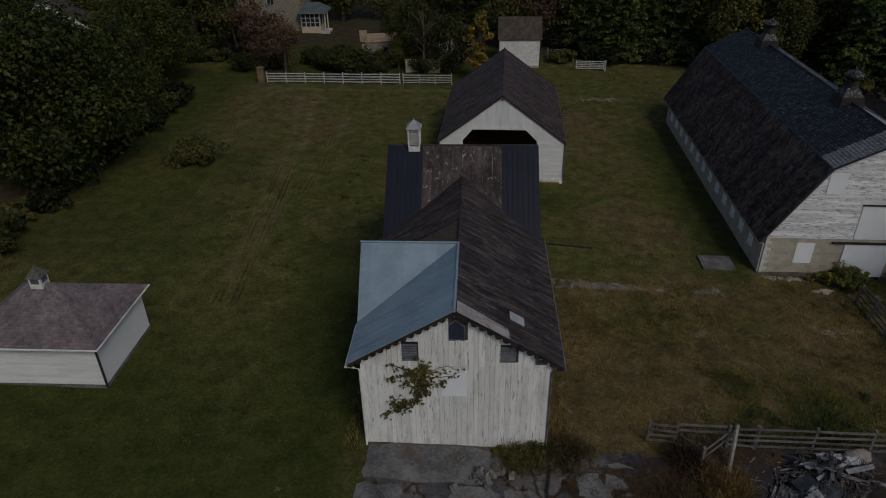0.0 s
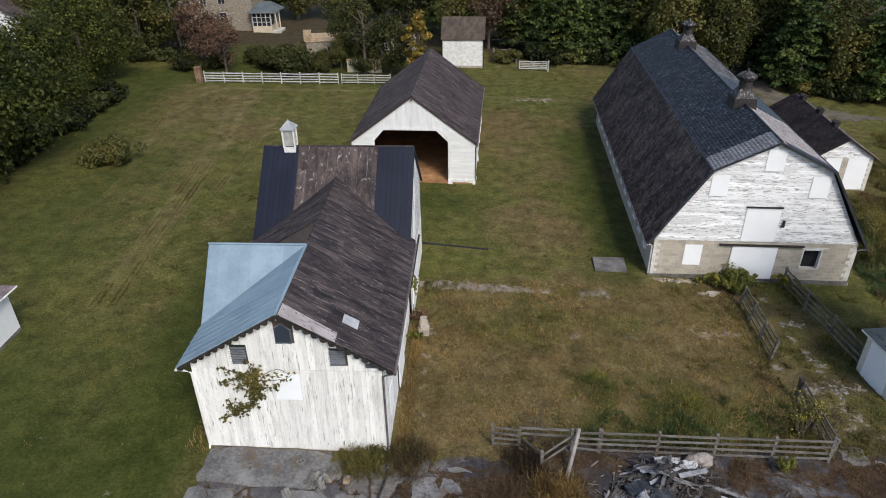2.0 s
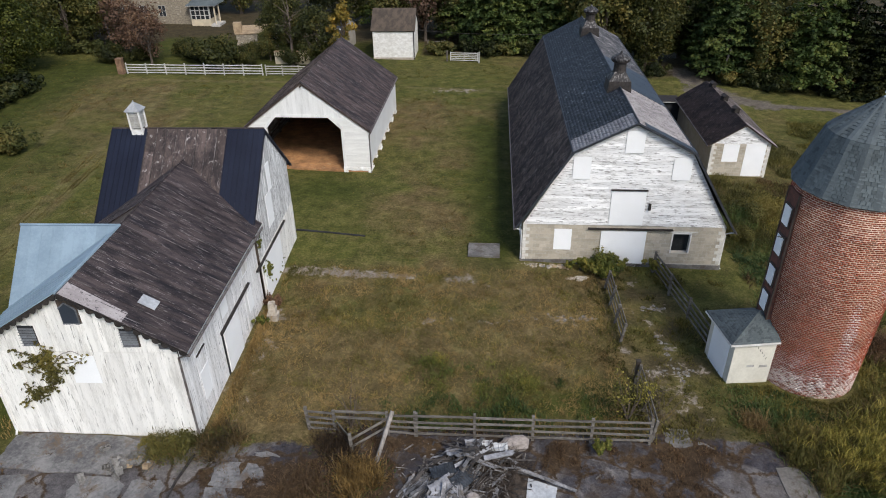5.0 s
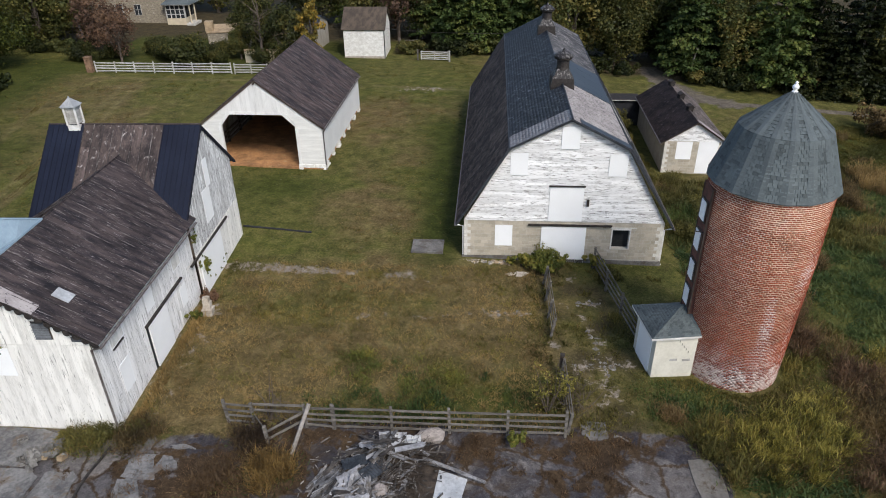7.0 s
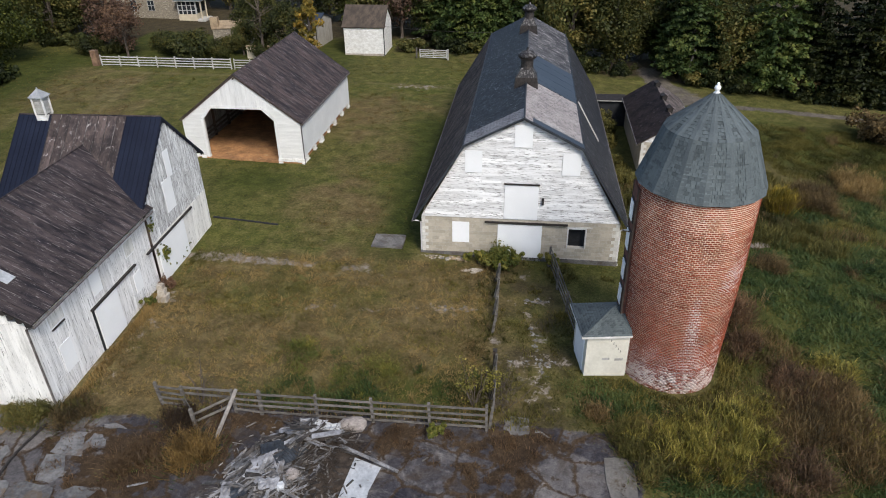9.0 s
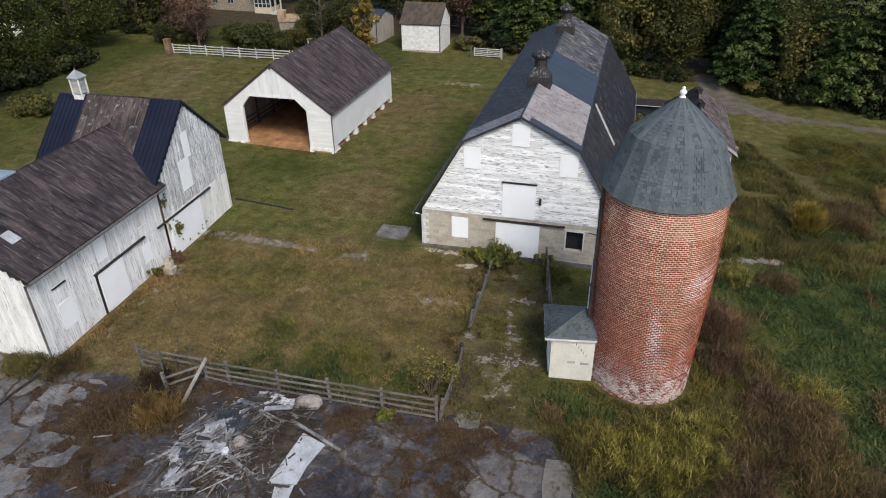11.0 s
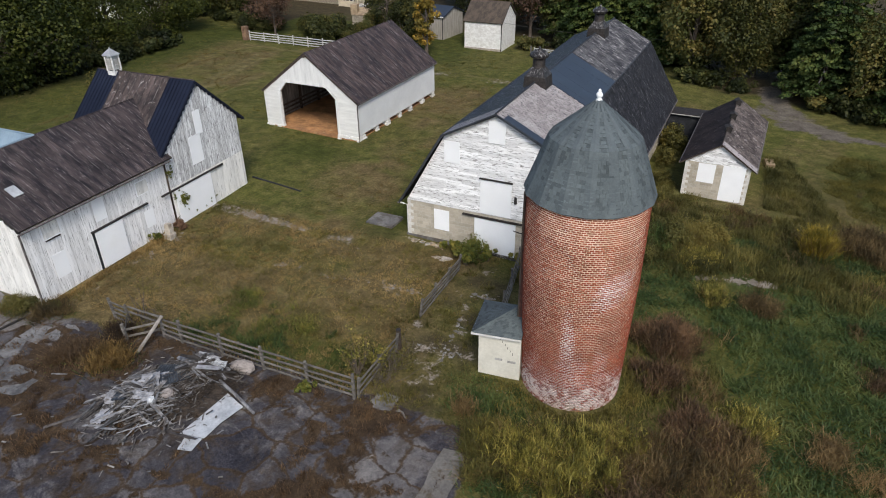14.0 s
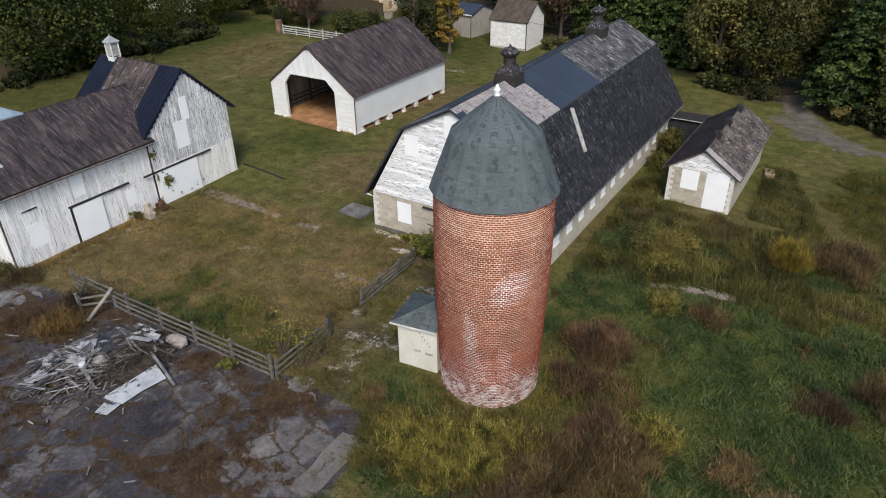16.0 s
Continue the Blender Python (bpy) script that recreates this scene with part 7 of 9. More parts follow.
def grow_fields():
    rs = np.random.RandomState(77)
    # short lawn and straw tufts over the yard and the lawns
    x, y = clumped(rs, 20000, -40, 46, 21, 88, 7, 0.14)
    dry, dirt, lush, paved, weeds = ground_masks(x, y)
    ok = free(x, y) & (paved < 0.2) & (dirt < 0.35) & (x < 32)
    ok &= (lush < 0.5) | (rs.uniform(size=len(x)) < 0.35)
    x, y, dry = x[ok], y[ok], dry[ok]
    pick = rs.uniform(size=len(x)) < dry * 0.95
    blade_field("lawn_grass", "short uneven green lawn grass", L_LAWN, x[~pick], y[~pick], 0.05, 0.13, 0.030, 1.0, 78, short=True)
    blade_field("straw_grass", "dry straw-coloured grass in the yard", L_STRAWLOW, x[pick], y[pick], 0.05, 0.16, 0.028, 1.0, 79, short=True)
    # coarser tufts, light and dark, over the dry yard
    x, y = clumped(rs, 6500, 4.6, 24.0, 22.6, 36.6, 8, 0.10)
    ok = free(x, y)
    x, y, kind = x[ok], y[ok], gnoise(x[ok], y[ok], 1.4, 41) + 0.25 * rs.normal(size=ok.sum())
    blade_field("pale_tufts", "pale bleached grass tufts in the yard", L_STRAW, x[kind > 0.54], y[kind > 0.54], 0.08, 0.24, 0.022, 1.3, 91, short=True)
    blade_field("dark_tufts", "dark olive grass tufts in the yard", L_OLIVE, x[kind < 0.34], y[kind < 0.34], 0.08, 0.26, 0.028, 1.2, 92, short=True)
    # mown wheel ruts on the west lawn
    xs, ys = [], []
    for x0, y0, x1, y1 in TRACKS[:7]:
        u = rs.uniform(size=int(70 * math.hypot(x1 - x0, y1 - y0)))
        for side in (-0.16, 0.16):
            xs.append(x0 + (x1 - x0) * u + side + rs.normal(scale=0.05, size=len(u)))
            ys.append(y0 + (y1 - y0) * u)
    x, y = np.concatenate(xs), np.concatenate(ys)
    ok = gnoise(x, y, 1.8, 43) + 0.15 * rs.normal(size=len(x)) > 0.30
    blade_field("rut_grass", "pale flattened grass along wheel ruts", L_RUT, x[ok], y[ok], 0.04, 0.10, 0.045, 1.5, 93, short=True)
    # rough tall growth east of the silo
    x, y = clumped(rs, 7200, 29, 68, 9, 67, 26, 0.34)
    n1, n2 = gnoise(x, y, 4.2, 21), gnoise(x, y, 1.7, 22)
    edge = 30.6 + 1.2 * (n2 - 0.5) + np.where(y > 30, 2.2, 0) + np.where(y > 38, 0.6, 0)
    ok = free(x, y) & (x > edge) & ~((x > 19) & (x < 33.4) & (y > 37)) & ((y < 51) | (x > 47.5 + 3 * (n2 - 0.5)) & (y < 68.5 - 0.3 * (x - 48)))
    x, y, n1, n2 = x[ok], y[ok], n1[ok], n2[ok]
    keep = (np.hypot(x - 33.3, y - 27.6) > 3.1) & (seg(x, y, 38.4, 40.7, 42.6, 41.5) > 0.55)
    x, y, n1, n2 = x[keep], y[keep], n1[keep], n2[keep]
    rank = (y > 41.8) & (y < 53.0) & (x < 50.5 + 4 * (n1 - 0.5)) & (n2 > 0.22)
    zone = soft(np.hypot((x - 37.6) / 4.6, (y - 27.5) / 9.5), 0.35, 1.1)
    lushy = ~rank & (n2 < 0.86) & (zone < 0.35 + 0.5 * (n1 - 0.5))
    brown = ~lushy & (n2 > np.where(rank, 0.58, 0.50 - 0.30 * zone))
    mid = ~lushy & ~brown
    sparse = rs.uniform(size=len(x)) < 0.75
    gx = np.concatenate([x[lushy] + q for q in (0.0, 0.31)])
    gy = np.concatenate([y[lushy] + q for q in (0.0, -0.22)])
    far = gy > 50.5
    blade_field("meadow_grass", "uneven bright green meadow grass", L_LAWN, gx[far], gy[far], 0.06, 0.28, 0.04, 1.2, 80, "grass", True)
    gx, gy = gx[~far], gy[~far]
    blade_field("green_growth", "low dark green weeds and clover", L_GREENWEED, gx, gy, 0.05, 0.32, 0.050, 1.2, 81, "weeds", True)
    s = brown & sparse
    blade_field("brown_weeds", "tall brown dry weeds and goldenrod", L_WEED, x[s], y[s], 0.3, 0.95, 0.028, 1.0, 82, "weeds")
    s = mid & sparse
    blade_field("olive_weeds", "knee-high olive green weeds", L_OLIVE, x[s], y[s], 0.25, 0.8, 0.032, 1.0, 83, "weeds")
    # rank growth by the small outbuilding and along the long barn wall
    x, y = clumped(rs, 2300, 32.6, 48, 40, 64, 24, 0.3)
    ok = free(x, y) & ((y < 51.4 + 0.8 * (np.abs(x - 38.3) > 2.8)) | (x < 35.4) | ((x > 41.6) & (x + 0.3 * y < 63))) & (gnoise(x, y, 3.0, 24) > 0.25)
    blade_field("rank_grass", "rank olive and tan grass beside the barn", L_OLIVE, x[ok], y[ok], 0.2, 0.75, 0.032, 1.0, 84, "weeds")
    # the strip between the fences and the foot of the silo
    x, y = clumped(rs, 800, 23.2, 31.5, 22.4, 37, 18, 0.18)
    dry, dirt, lush, paved, weeds = ground_masks(x, y)
    ok = free(x, y) & (dirt < 0.3) & (gnoise(x, y, 1.6, 25) > 0.42)
    blade_field("strip_weeds", "ragged green weeds between broken slabs", L_OLIVE, x[ok], y[ok], 0.08, 0.4, 0.045, 0.8, 85, "weeds")
    # dead weeds in the cracks of the old paving
    x, y = clumped(rs, 5200, -5, 31, 5, 22, 16, 0.13)
    dry, dirt, lush, paved, weeds = ground_masks(x, y)
    ok = (weeds > 0.55) & free(x, y)
    blade_field("crack_weeds", "rusty dead weeds in paving cracks", L_RUSTWEED, x[ok], y[ok], 0.05, 0.30, 0.022, 1.1, 86, "weeds")
    # longer green grass inside the yard fence
    x, y = clumped(rs, 520, 12.0, 24.0, 22.5, 27.2, 22, 0.2)
    ok = (gnoise(x, y, 1.5, 26) > 0.40 + 0.09 * (y - 23.0)) & (x < 24.0) & (y > 22.4)
    blade_field("yard_grass", "longer dark green grass inside the yard fence", L_GREENWEED, x[ok], y[ok], 0.10, 0.42, 0.035, 0.9, 88)
    # rank grass round the silo's foot and before the annex
    a, r = rs.uniform(3.0, 6.9, 5200), 2.72 + np.abs(rs.normal(scale=0.9, size=5200))
    x, y = 33.29 + r * np.cos(a), 27.97 + r * np.sin(a)
    blade_field("foot_grass", "rank green and tan grass at the silo's foot", L_OLIVE, x[free(x, y)], y[free(x, y)], 0.12, 0.5, 0.04, 0.9, 89, "weeds")
    x, y = clumped(rs, 150, 28.0, 32.0, 23.6, 26.3, 22, 0.22)
    ok = free(x, y)
    blade_field("annex_weeds", "dark green weeds before the annex", L_GREENWEED, x[ok], y[ok], 0.1, 0.4, 0.045, 0.9, 90, "weeds")
    # along the barn foot and the fence
    x = np.concatenate([4.25 + np.abs(rs.normal(scale=0.35, size=2600)), rs.uniform(9, 24.5, 1100), rs.uniform(-5.4, -4.4, 900)])
    y = np.concatenate([rs.uniform(21.4, 31.5, 2600), 22.75 + rs.normal(scale=0.25, size=1100), rs.uniform(21, 32, 900)])
    ok = free(x, y)
    blade_field("edge_grass", "long tan grass along barn wall and fence", L_STRAW, x[ok], y[ok], 0.12, 0.55, 0.03, 0.7, 87)


def lump(name, label, mat, x, y, R, n, hmin, hmax, seed, lean=0.9, width=0.024):
    """A ragged clump: many leaning tufts of mixed growth, uneven in outline."""
    rs = np.random.RandomState(seed)
    t = thing(name, label, "shrub", (x, y, gz(x)))
    tufts = max(5, int(R * R * 7))
    ta, tr = rs.uniform(0, 6.28, tufts), R * np.sqrt(rs.uniform(0, 1, tufts))
    tr *= 0.75 + 0.35 * np.sin(2 * ta + seed) * np.sin(3 * ta + 1.7 * seed)
    tx, ty = tr * np.cos(ta), tr * np.sin(ta)
    th = (1.1 - 0.55 * (tr / R) ** 2) * rs.uniform(0.6, 1.1, tufts)

    def spray(count, lo, hi, w, ln, spread):
        k = rs.randint(0, tufts, count)
        px, py = tx[k] + rs.normal(scale=spread, size=count), ty[k] + rs.normal(scale=spread, size=count)
        v, f = blades(np.stack([px, py, np.full(count, -0.03)], 1), rs.uniform(lo, hi, count) * th[k], w, ln, rs)
        drift = np.repeat(np.stack([px - tx[k] * 0.7, py - ty[k] * 0.7, 0 * px], 1), 5, axis=0)
        return v + drift * np.clip(v[:, 2:3] / hmax, 0, 1) * 0.9, f

    v, f = spray(int(n * 0.9), hmin, hmax, width, lean, 0.2)
    tagged(part("tuft", array_mesh("tuft", v, f, mat), None, t), kind="stuff")
    v, f = spray(max(20, n // 3), hmax * 0.6, hmax * 1.1, width * 0.7, lean * 1.1, 0.25)
    tagged(part("dry_stem_spray", array_mesh("dry_stem_spray", v, f, L_TANSTEM), None, t), kind="stuff")
    # short side shoots all through the crown
    m = int(n * 1.3)
    k = rs.randint(0, tufts, m)
    h = th[k] * hmax * rs.uniform(0.12, 0.80, m)
    reach = 0.14 + 0.30 * h / hmax
    root = np.stack([tx[k] + rs.normal(size=m) * reach, ty[k] + rs.normal(size=m) * reach, h], 1)
    v, f = blades(root, rs.uniform(0.16, 0.42, m) * (0.6 + 0.4 * hmax), width * 1.15, lean * 1.3, rs)
    tagged(part("side_shoot", array_mesh("side_shoot", v, f, mat), None, t), kind="stuff")
    v, f = spray(max(20, n // 2), hmin * 0.4, hmin * 1.1, width * 1.5, lean, 0.4)
    tagged(part("green_undergrowth", array_mesh("green_undergrowth", v, f, L_GREENWEED), None, t), kind="stuff")
    return t


L_TANSTEM = leafy("tan_stems", [(0.25, (0.075, 0.055, 0.028)), (0.5, (0.14, 0.105, 0.052)), (0.8, (0.21, 0.16, 0.08))], scale=0.3)
L_STRAWLOW = leafy("dry_lawn_blades", [(0.25, (0.075, 0.055, 0.021)), (0.5, (0.135, 0.098, 0.037)), (0.8, (0.20, 0.148, 0.062))], scale=0.3, gain=1.25)
L_OLIVE = leafy("olive_weeds", [(0.22, (0.036, 0.040, 0.012)), (0.5, (0.080, 0.080, 0.024)), (0.8, (0.15, 0.135, 0.042))], scale=0.3)
L_RUSTWEED = leafy("rusty_weeds", [(0.22, (0.024, 0.017, 0.012)), (0.5, (0.056, 0.039, 0.025)), (0.8, (0.105, 0.073, 0.044))], scale=0.4)
L_YELLOWGREEN = leafy("yellow_green_weeds", [(0.22, (0.026, 0.028, 0.008)), (0.38, (0.080, 0.080, 0.018)), (0.55, (0.170, 0.168, 0.040)), (0.78, (0.33, 0.30, 0.085))], scale=1.7, gain=1.42)
L_RUSTBUSH = leafy("rust_brown_weeds", [(0.22, (0.030, 0.022, 0.015)), (0.5, (0.074, 0.050, 0.033)), (0.8, (0.145, 0.096, 0.060))], scale=0.8, gain=1.55)
L_ORANGE = leafy("orange_tussock", [(0.22, (0.044, 0.031, 0.012)), (0.5, (0.105, 0.073, 0.028)), (0.8, (0.20, 0.142, 0.056))], scale=1.4)
L_RUT = leafy("rut_blades", [(0.25, (0.095, 0.090, 0.028)), (0.5, (0.140, 0.128, 0.044)), (0.8, (0.19, 0.172, 0.066))], scale=0.3, gain=1.15)
grow_fields()

for nm, lb, mt, x, y, R, n, h0, h1, sd, ln in (
        ("tussock", "orange-brown grass tussock on the paving", L_ORANGE, 11.4, 19.3, 1.25, 1700, 0.4, 0.95, 1, 1.0),
        ("tussock", "rusty dead weed clump on the paving", L_RUSTWEED, 9.4, 18.8, 1.5, 1100, 0.2, 0.6, 2, 1.1),
        ("tussock", "rusty dead weed clump beside the fence", L_RUSTWEED, 10.2, 21.2, 1.2, 900, 0.3, 0.8, 3, 1.1),
        ("yellow_shrub", "large yellow-green spreading weed clump", L_YELLOWGREEN, 34.7, 22.2, 2.3, 5200, 0.8, 1.9, 4, 0.8),
        ("yellow_shrub", "yellow-green weed clump before the silo", L_YELLOWGREEN, 32.7, 21.4, 1.9, 3200, 0.7, 1.6, 31, 0.85),
        ("yellow_shrub", "yellow-green weed clump before the silo", L_YELLOWGREEN, 36.6, 24.3, 1.2, 1300, 0.6, 1.3, 32, 0.85),
        ("rust_shrub", "rust-brown dead shrub beside the silo", L_RUSTBUSH, 37.5, 32.4, 1.9, 3200, 0.7, 1.7, 33, 0.9),
        ("rust_shrub", "low rust-brown weeds beside the silo", L_RUSTBUSH, 37.2, 29.4, 1.3, 1300, 0.5, 1.2, 34, 0.95),
        ("rust_shrub", "dark brown matted weeds in rough grass", L_RUSTBUSH, 39.4, 26.2, 2.0, 2200, 0.5, 1.1, 35, 1.1),
        ("yellow_shrub", "yellow-green weed clump in rough grass", L_YELLOWGREEN, 41.6, 27.8, 1.4, 1000, 0.4, 1.0, 36, 0.95),
        ("yellow_shrub", "yellow-green weed clump in rough grass", L_YELLOWGREEN, 41.3, 23.4, 1.2, 900, 0.4, 1.0, 37, 0.95),
        ("tussock", "tan dry grass tuft before the annex", L_TANSTEM, 29.3, 23.7, 0.55, 420, 0.3, 0.7, 38, 0.9),
        ("tall_weed_clump", "tall olive weed clump at the silo foot", L_OLIVE, 31.0, 22.4, 1.4, 1300, 0.4, 0.9, 5, 0.95),
        ("tall_weed_clump", "tall brown weed clump near the silo", L_WEED, 38.6, 23.8, 2.3, 2400, 0.7, 1.4, 6, 0.95),
        ("tall_weed_clump", "brown weed clump in rough grass", L_WEED, 41.5, 22.0, 2.6, 2400, 0.6, 1.3, 8, 0.95),
        ("yellow_shrub", "bright yellow autumn shrub in rough grass", L_YELLOW, 45.3, 46.3, 1.1, 2800, 0.8, 2.3, 9, 0.75),
        ("tall_weed_clump", "brown feathery weed clump", L_WEED, 48.2, 48.8, 2.6, 3000, 0.8, 1.7, 10, 0.95),
        ("tall_weed_clump", "green bushy weed clump", L_OLIVE, 37.6, 45.4, 1.8, 1900, 0.7, 1.5, 11, 0.95),
        ("tall_weed_clump", "green bushy weed clump", L_GREENWEED, 35.2, 43.8, 1.6, 1700, 0.7, 1.4, 12, 0.95),
        ("tall_weed_clump", "tan feathery weed clump", L_STRAW, 53.0, 52.0, 2.4, 2100, 0.8, 1.6, 13, 0.95),
        ("tall_weed_clump", "tan feathery weed clump", L_TANSTEM, 45.0, 27.5, 1.2, 700, 0.25, 0.9, 19, 1.1),
        ("tall_weed_clump", "olive weed clump in rough grass", L_WEED, 42.0, 38.6, 1.2, 900, 0.4, 0.9, 20, 1.0),
        ("tall_weed_clump", "bright green weed clump beside the path", L_YELLOWGREEN, 38.3, 42.6, 1.5, 1000, 0.4, 0.9, 21, 1.0),
        ("tall_weed_clump", "brown weed clump in rough grass", L_TANSTEM, 47.2, 26.0, 1.3, 700, 0.2, 0.8, 22, 1.1),
        ("tall_weed_clump", "dark brown weed clump near the silo", L_RUSTBUSH, 37.4, 20.8, 2.0, 1600, 0.5, 1.2, 23, 1.0),
        ("tall_weed_clump", "olive weed clump at the paving edge", L_OLIVE, 31.2, 20.6, 1.4, 1100, 0.4, 1.0, 24, 1.0),
        ("tall_weed_clump", "olive weeds against the outbuilding wall", L_OLIVE, 36.6, 51.6, 0.9, 500, 0.2, 0.45, 25, 1.0),
        ("tall_weed_clump", "olive weeds against the outbuilding wall", L_WEED, 40.2, 51.4, 0.9, 500, 0.2, 0.4, 26, 1.0),
        ("tall_weed_clump", "tall brown weed clump near the silo", L_WEED, 40.8, 25.0, 2.2, 2000, 0.7, 1.4, 27, 0.95),
        ("tall_weed_clump", "tall brown weed clump in rough grass", L_WEED, 51.0, 35.6, 2.0, 1800, 0.7, 1.5, 28, 0.95),
        ("tall_weed_clump", "yellow-green weed clump in rough grass", L_YELLOWGREEN, 39.4, 38.6, 1.1, 900, 0.4, 1.0, 29, 1.0),
        ("tall_weed_clump", "rusty weed clump in rough grass", L_RUSTWEED, 48.5, 33.5, 1.3, 900, 0.4, 0.9, 14, 0.7),
        ("tall_weed_clump", "sprawling olive weeds at the barn corner", L_OLIVE, 2.9, 20.9, 1.5, 900, 0.25, 0.7, 17, 1.1),
        ("tall_weed_clump", "sprawling olive weeds at the barn corner", L_WEED, 5.0, 21.3, 1.3, 800, 0.25, 0.7, 18, 1.1),
        ("weed_patch", "green weed patch in the dry yard", L_IVY, 14.1, 26.2, 1.7, 800, 0.12, 0.4, 15, 1.1),
        ("weed_patch", "green weed patch in the dry yard", L_IVY, 17.8, 25.2, 2.2, 900, 0.10, 0.3, 16, 1.1)):
    lump(nm, lb, mt, x, y, R, n, h0, h1, sd, ln)


# shrubs by hand
plantings = [
    (shrub("bush", "leafy green bush against the barn door", L_IVY, 1.5, 1.7, 31, 34, 80, 0.17), [(24.5, 36.9, 0, 0.85)]),
    (shrub("bush", "small vine-covered bush by the barn fence", L_IVY, 0.7, 1.3, 32, 16, 70, 0.15), [(27.75, 37.05, 0, 0.9), (4.45, 30.0, 40, 0.6), (21.8, 21.5, 80, 0.7), (23.2, 37.0, 20, 0.85), (24.5, 35.9, 130, 0.9), (25.6, 36.9, 220, 0.8), (22.5, 37.05, 300, 0.5)]),
    (shrub("bush", "round overgrown bush on the lawn", L_OAK, 2.3, 2.2, 33, 50, 110, 0.2), [(-24.6, 53.9, 0, 1.0)]),
    (shrub("bush", "bushy olive green shrub in rough growth", L_OLIVE, 1.7, 1.7, 36, 40, 110, 0.12), [(36.4, 44.4, 0, 1.0), (38.9, 45.9, 70, 0.85), (35.0, 41.6, 20, 0.7)]),
    (shrub("bush", "weedy green bush at the barn corner", L_OLIVE, 1.2, 0.9, 34, 24, 70, 0.13), [(3.4, 21.0, 0, 0.7), (4.9, 21.5, 60, 0.6), (1.9, 21.1, 10, 0.4)]),
    (shrub("bush", "rust-brown dead bush beside barn wall", L_RUST, 0.6, 0.9, 35, 14, 60, 0.12), [(4.7, 32.0, 0, 1.0)]),
    (shrub("hedge_bush", "dark evergreen garden bush behind the fence", L_DEEP, 2.4, 3.0, 36, 60, 90, 0.24), [(-15.2, 82.8, 0, 1.25), (-18.6, 85.5, 60, 0.9), (-12.0, 84.0, 110, 0.6), (-29.5, 84.0, 30, 0.8), (-6.5, 85.0, 20, 0.8), (-21.0, 88.0, 75, 0.8), (-25.6, 85.5, 140, 0.7), (-18.0, 90.5, 10, 0.7), (-12.4, 87.2, 200, 0.75)]),
    (shrub("hedge_bush", "tangled vine bush beside the long barn wall", L_OLIVE, 1.3, 2.2, 37, 44, 80, 0.14), [(33.9, 58.5, 0, 0.7), (34.3, 54.5, 60, 0.5), (34.0, 62.5, 120, 1.1), (34.5, 50.5, 20, 0.45), (34.2, 46.5, 20, 0.5)]),
    (shrub("hedge_bush", "brown bush at the wood edge", L_WEED, 2.4, 2.4, 38, 46, 80, 0.24), [(58.8, 79.0, 0, 1.1), (60.2, 63.6, 40, 1.0), (63.0, 60.5, 90, 1.2)]),
]
for ob, places in plantings:
    first = True
    for x, y, a, s in places:
        if first:
            ob.matrix_basis = pose(x, y, gz(x), 0, 0, a)
            ob.scale = (s, s, s)
            first = False
        else:
            c = copy_thing(ob, pose(x, y, gz(x), 0, 0, a))
            c.scale = (s, s, s)


def sapling(x, y, seed, H, leaves, label, shoots=9, spread=0.38, per=18):
    rs = np.random.RandomState(seed)
    t = thing("sapling", label, "sapling", (x, y, gz(x)))
    tips = []
    for i in range(shoots):
        a = rs.uniform(0, 6.28)
        r = spread * H * rs.uniform(0.3, 1)
        top = (r * math.cos(a), r * math.sin(a), H * rs.uniform(0.5, 1.0))
        part("stem", Geo().tube(limb_path(rs, (0.02 * math.cos(a), 0.02 * math.sin(a), -0.1), top, 0.08), [0.035, 0.02, 0.006], 5), M_BARK, t)
        tips += [top, tuple(0.75 * q for q in top)]
    tips += [tuple(q * rs.uniform(0.5, 1.05) + rs.normal() * 0.12 for q in p) for p in tips]
    v, f = leaf_quads(rs, tips, [H * 0.15] * len(tips), per, 0.085)
    part("foliage", array_mesh("foliage", v, f, leaves), None, t)


def vine_tangle(x, y, wx, wy, H, count, seed, label):
    """Dead looping stems with a few leaves left on them."""
    rs = np.random.RandomState(seed)
    t = thing("vine_tangle", label, "vine", (x, y, gz(x)))
    g, cs = Geo(), []
    for i in range(count):
        p = (rs.normal() * wx, rs.normal() * wy, -0.05)
        q = (p[0] + rs.normal() * 0.45, p[1] + rs.normal() * 0.45, H * rs.uniform(0.25, 1.0))
        e = (q[0] + rs.normal() * 0.35, q[1] + rs.normal() * 0.35, max(0.05, q[2] - rs.uniform(0.0, 0.6)))
        g.tube([p, tuple(0.5 * (p[k] + q[k]) + rs.normal() * 0.08 for k in range(3)), q, e], [0.016, 0.013, 0.010, 0.004], 4)
        cs += [q, e]
    tagged(part("stem_tangle", g, M_BARK, t), kind="stuff")
    v, f = leaf_quads(rs, cs, [0.16] * len(cs), 5, 0.09)
    part("foliage", array_mesh("foliage", v, f, L_OLIVE), None, t)


sapling(23.5, 23.7, 3, 2.5, L_YELLOWGREEN, "thin yellowing sapling beside the fence")
sapling(24.3, 24.4, 5, 1.7, L_YELLOWGREEN, "young yellow-leaved sapling on the fallen fence")
sapling(10.64, 22.5, 4, 2.9, L_RUST, "thin nearly bare sapling beside the fence", 6, 0.22, 2)
vine_tangle(24.75, 24.6, 0.30, 0.9, 1.1, 80, 7, "tangle of dead vines over the fallen fence")
vine_tangle(10.9, 22.55, 0.5, 0.12, 1.3, 24, 8, "tangle of brown vines on the fence boards")

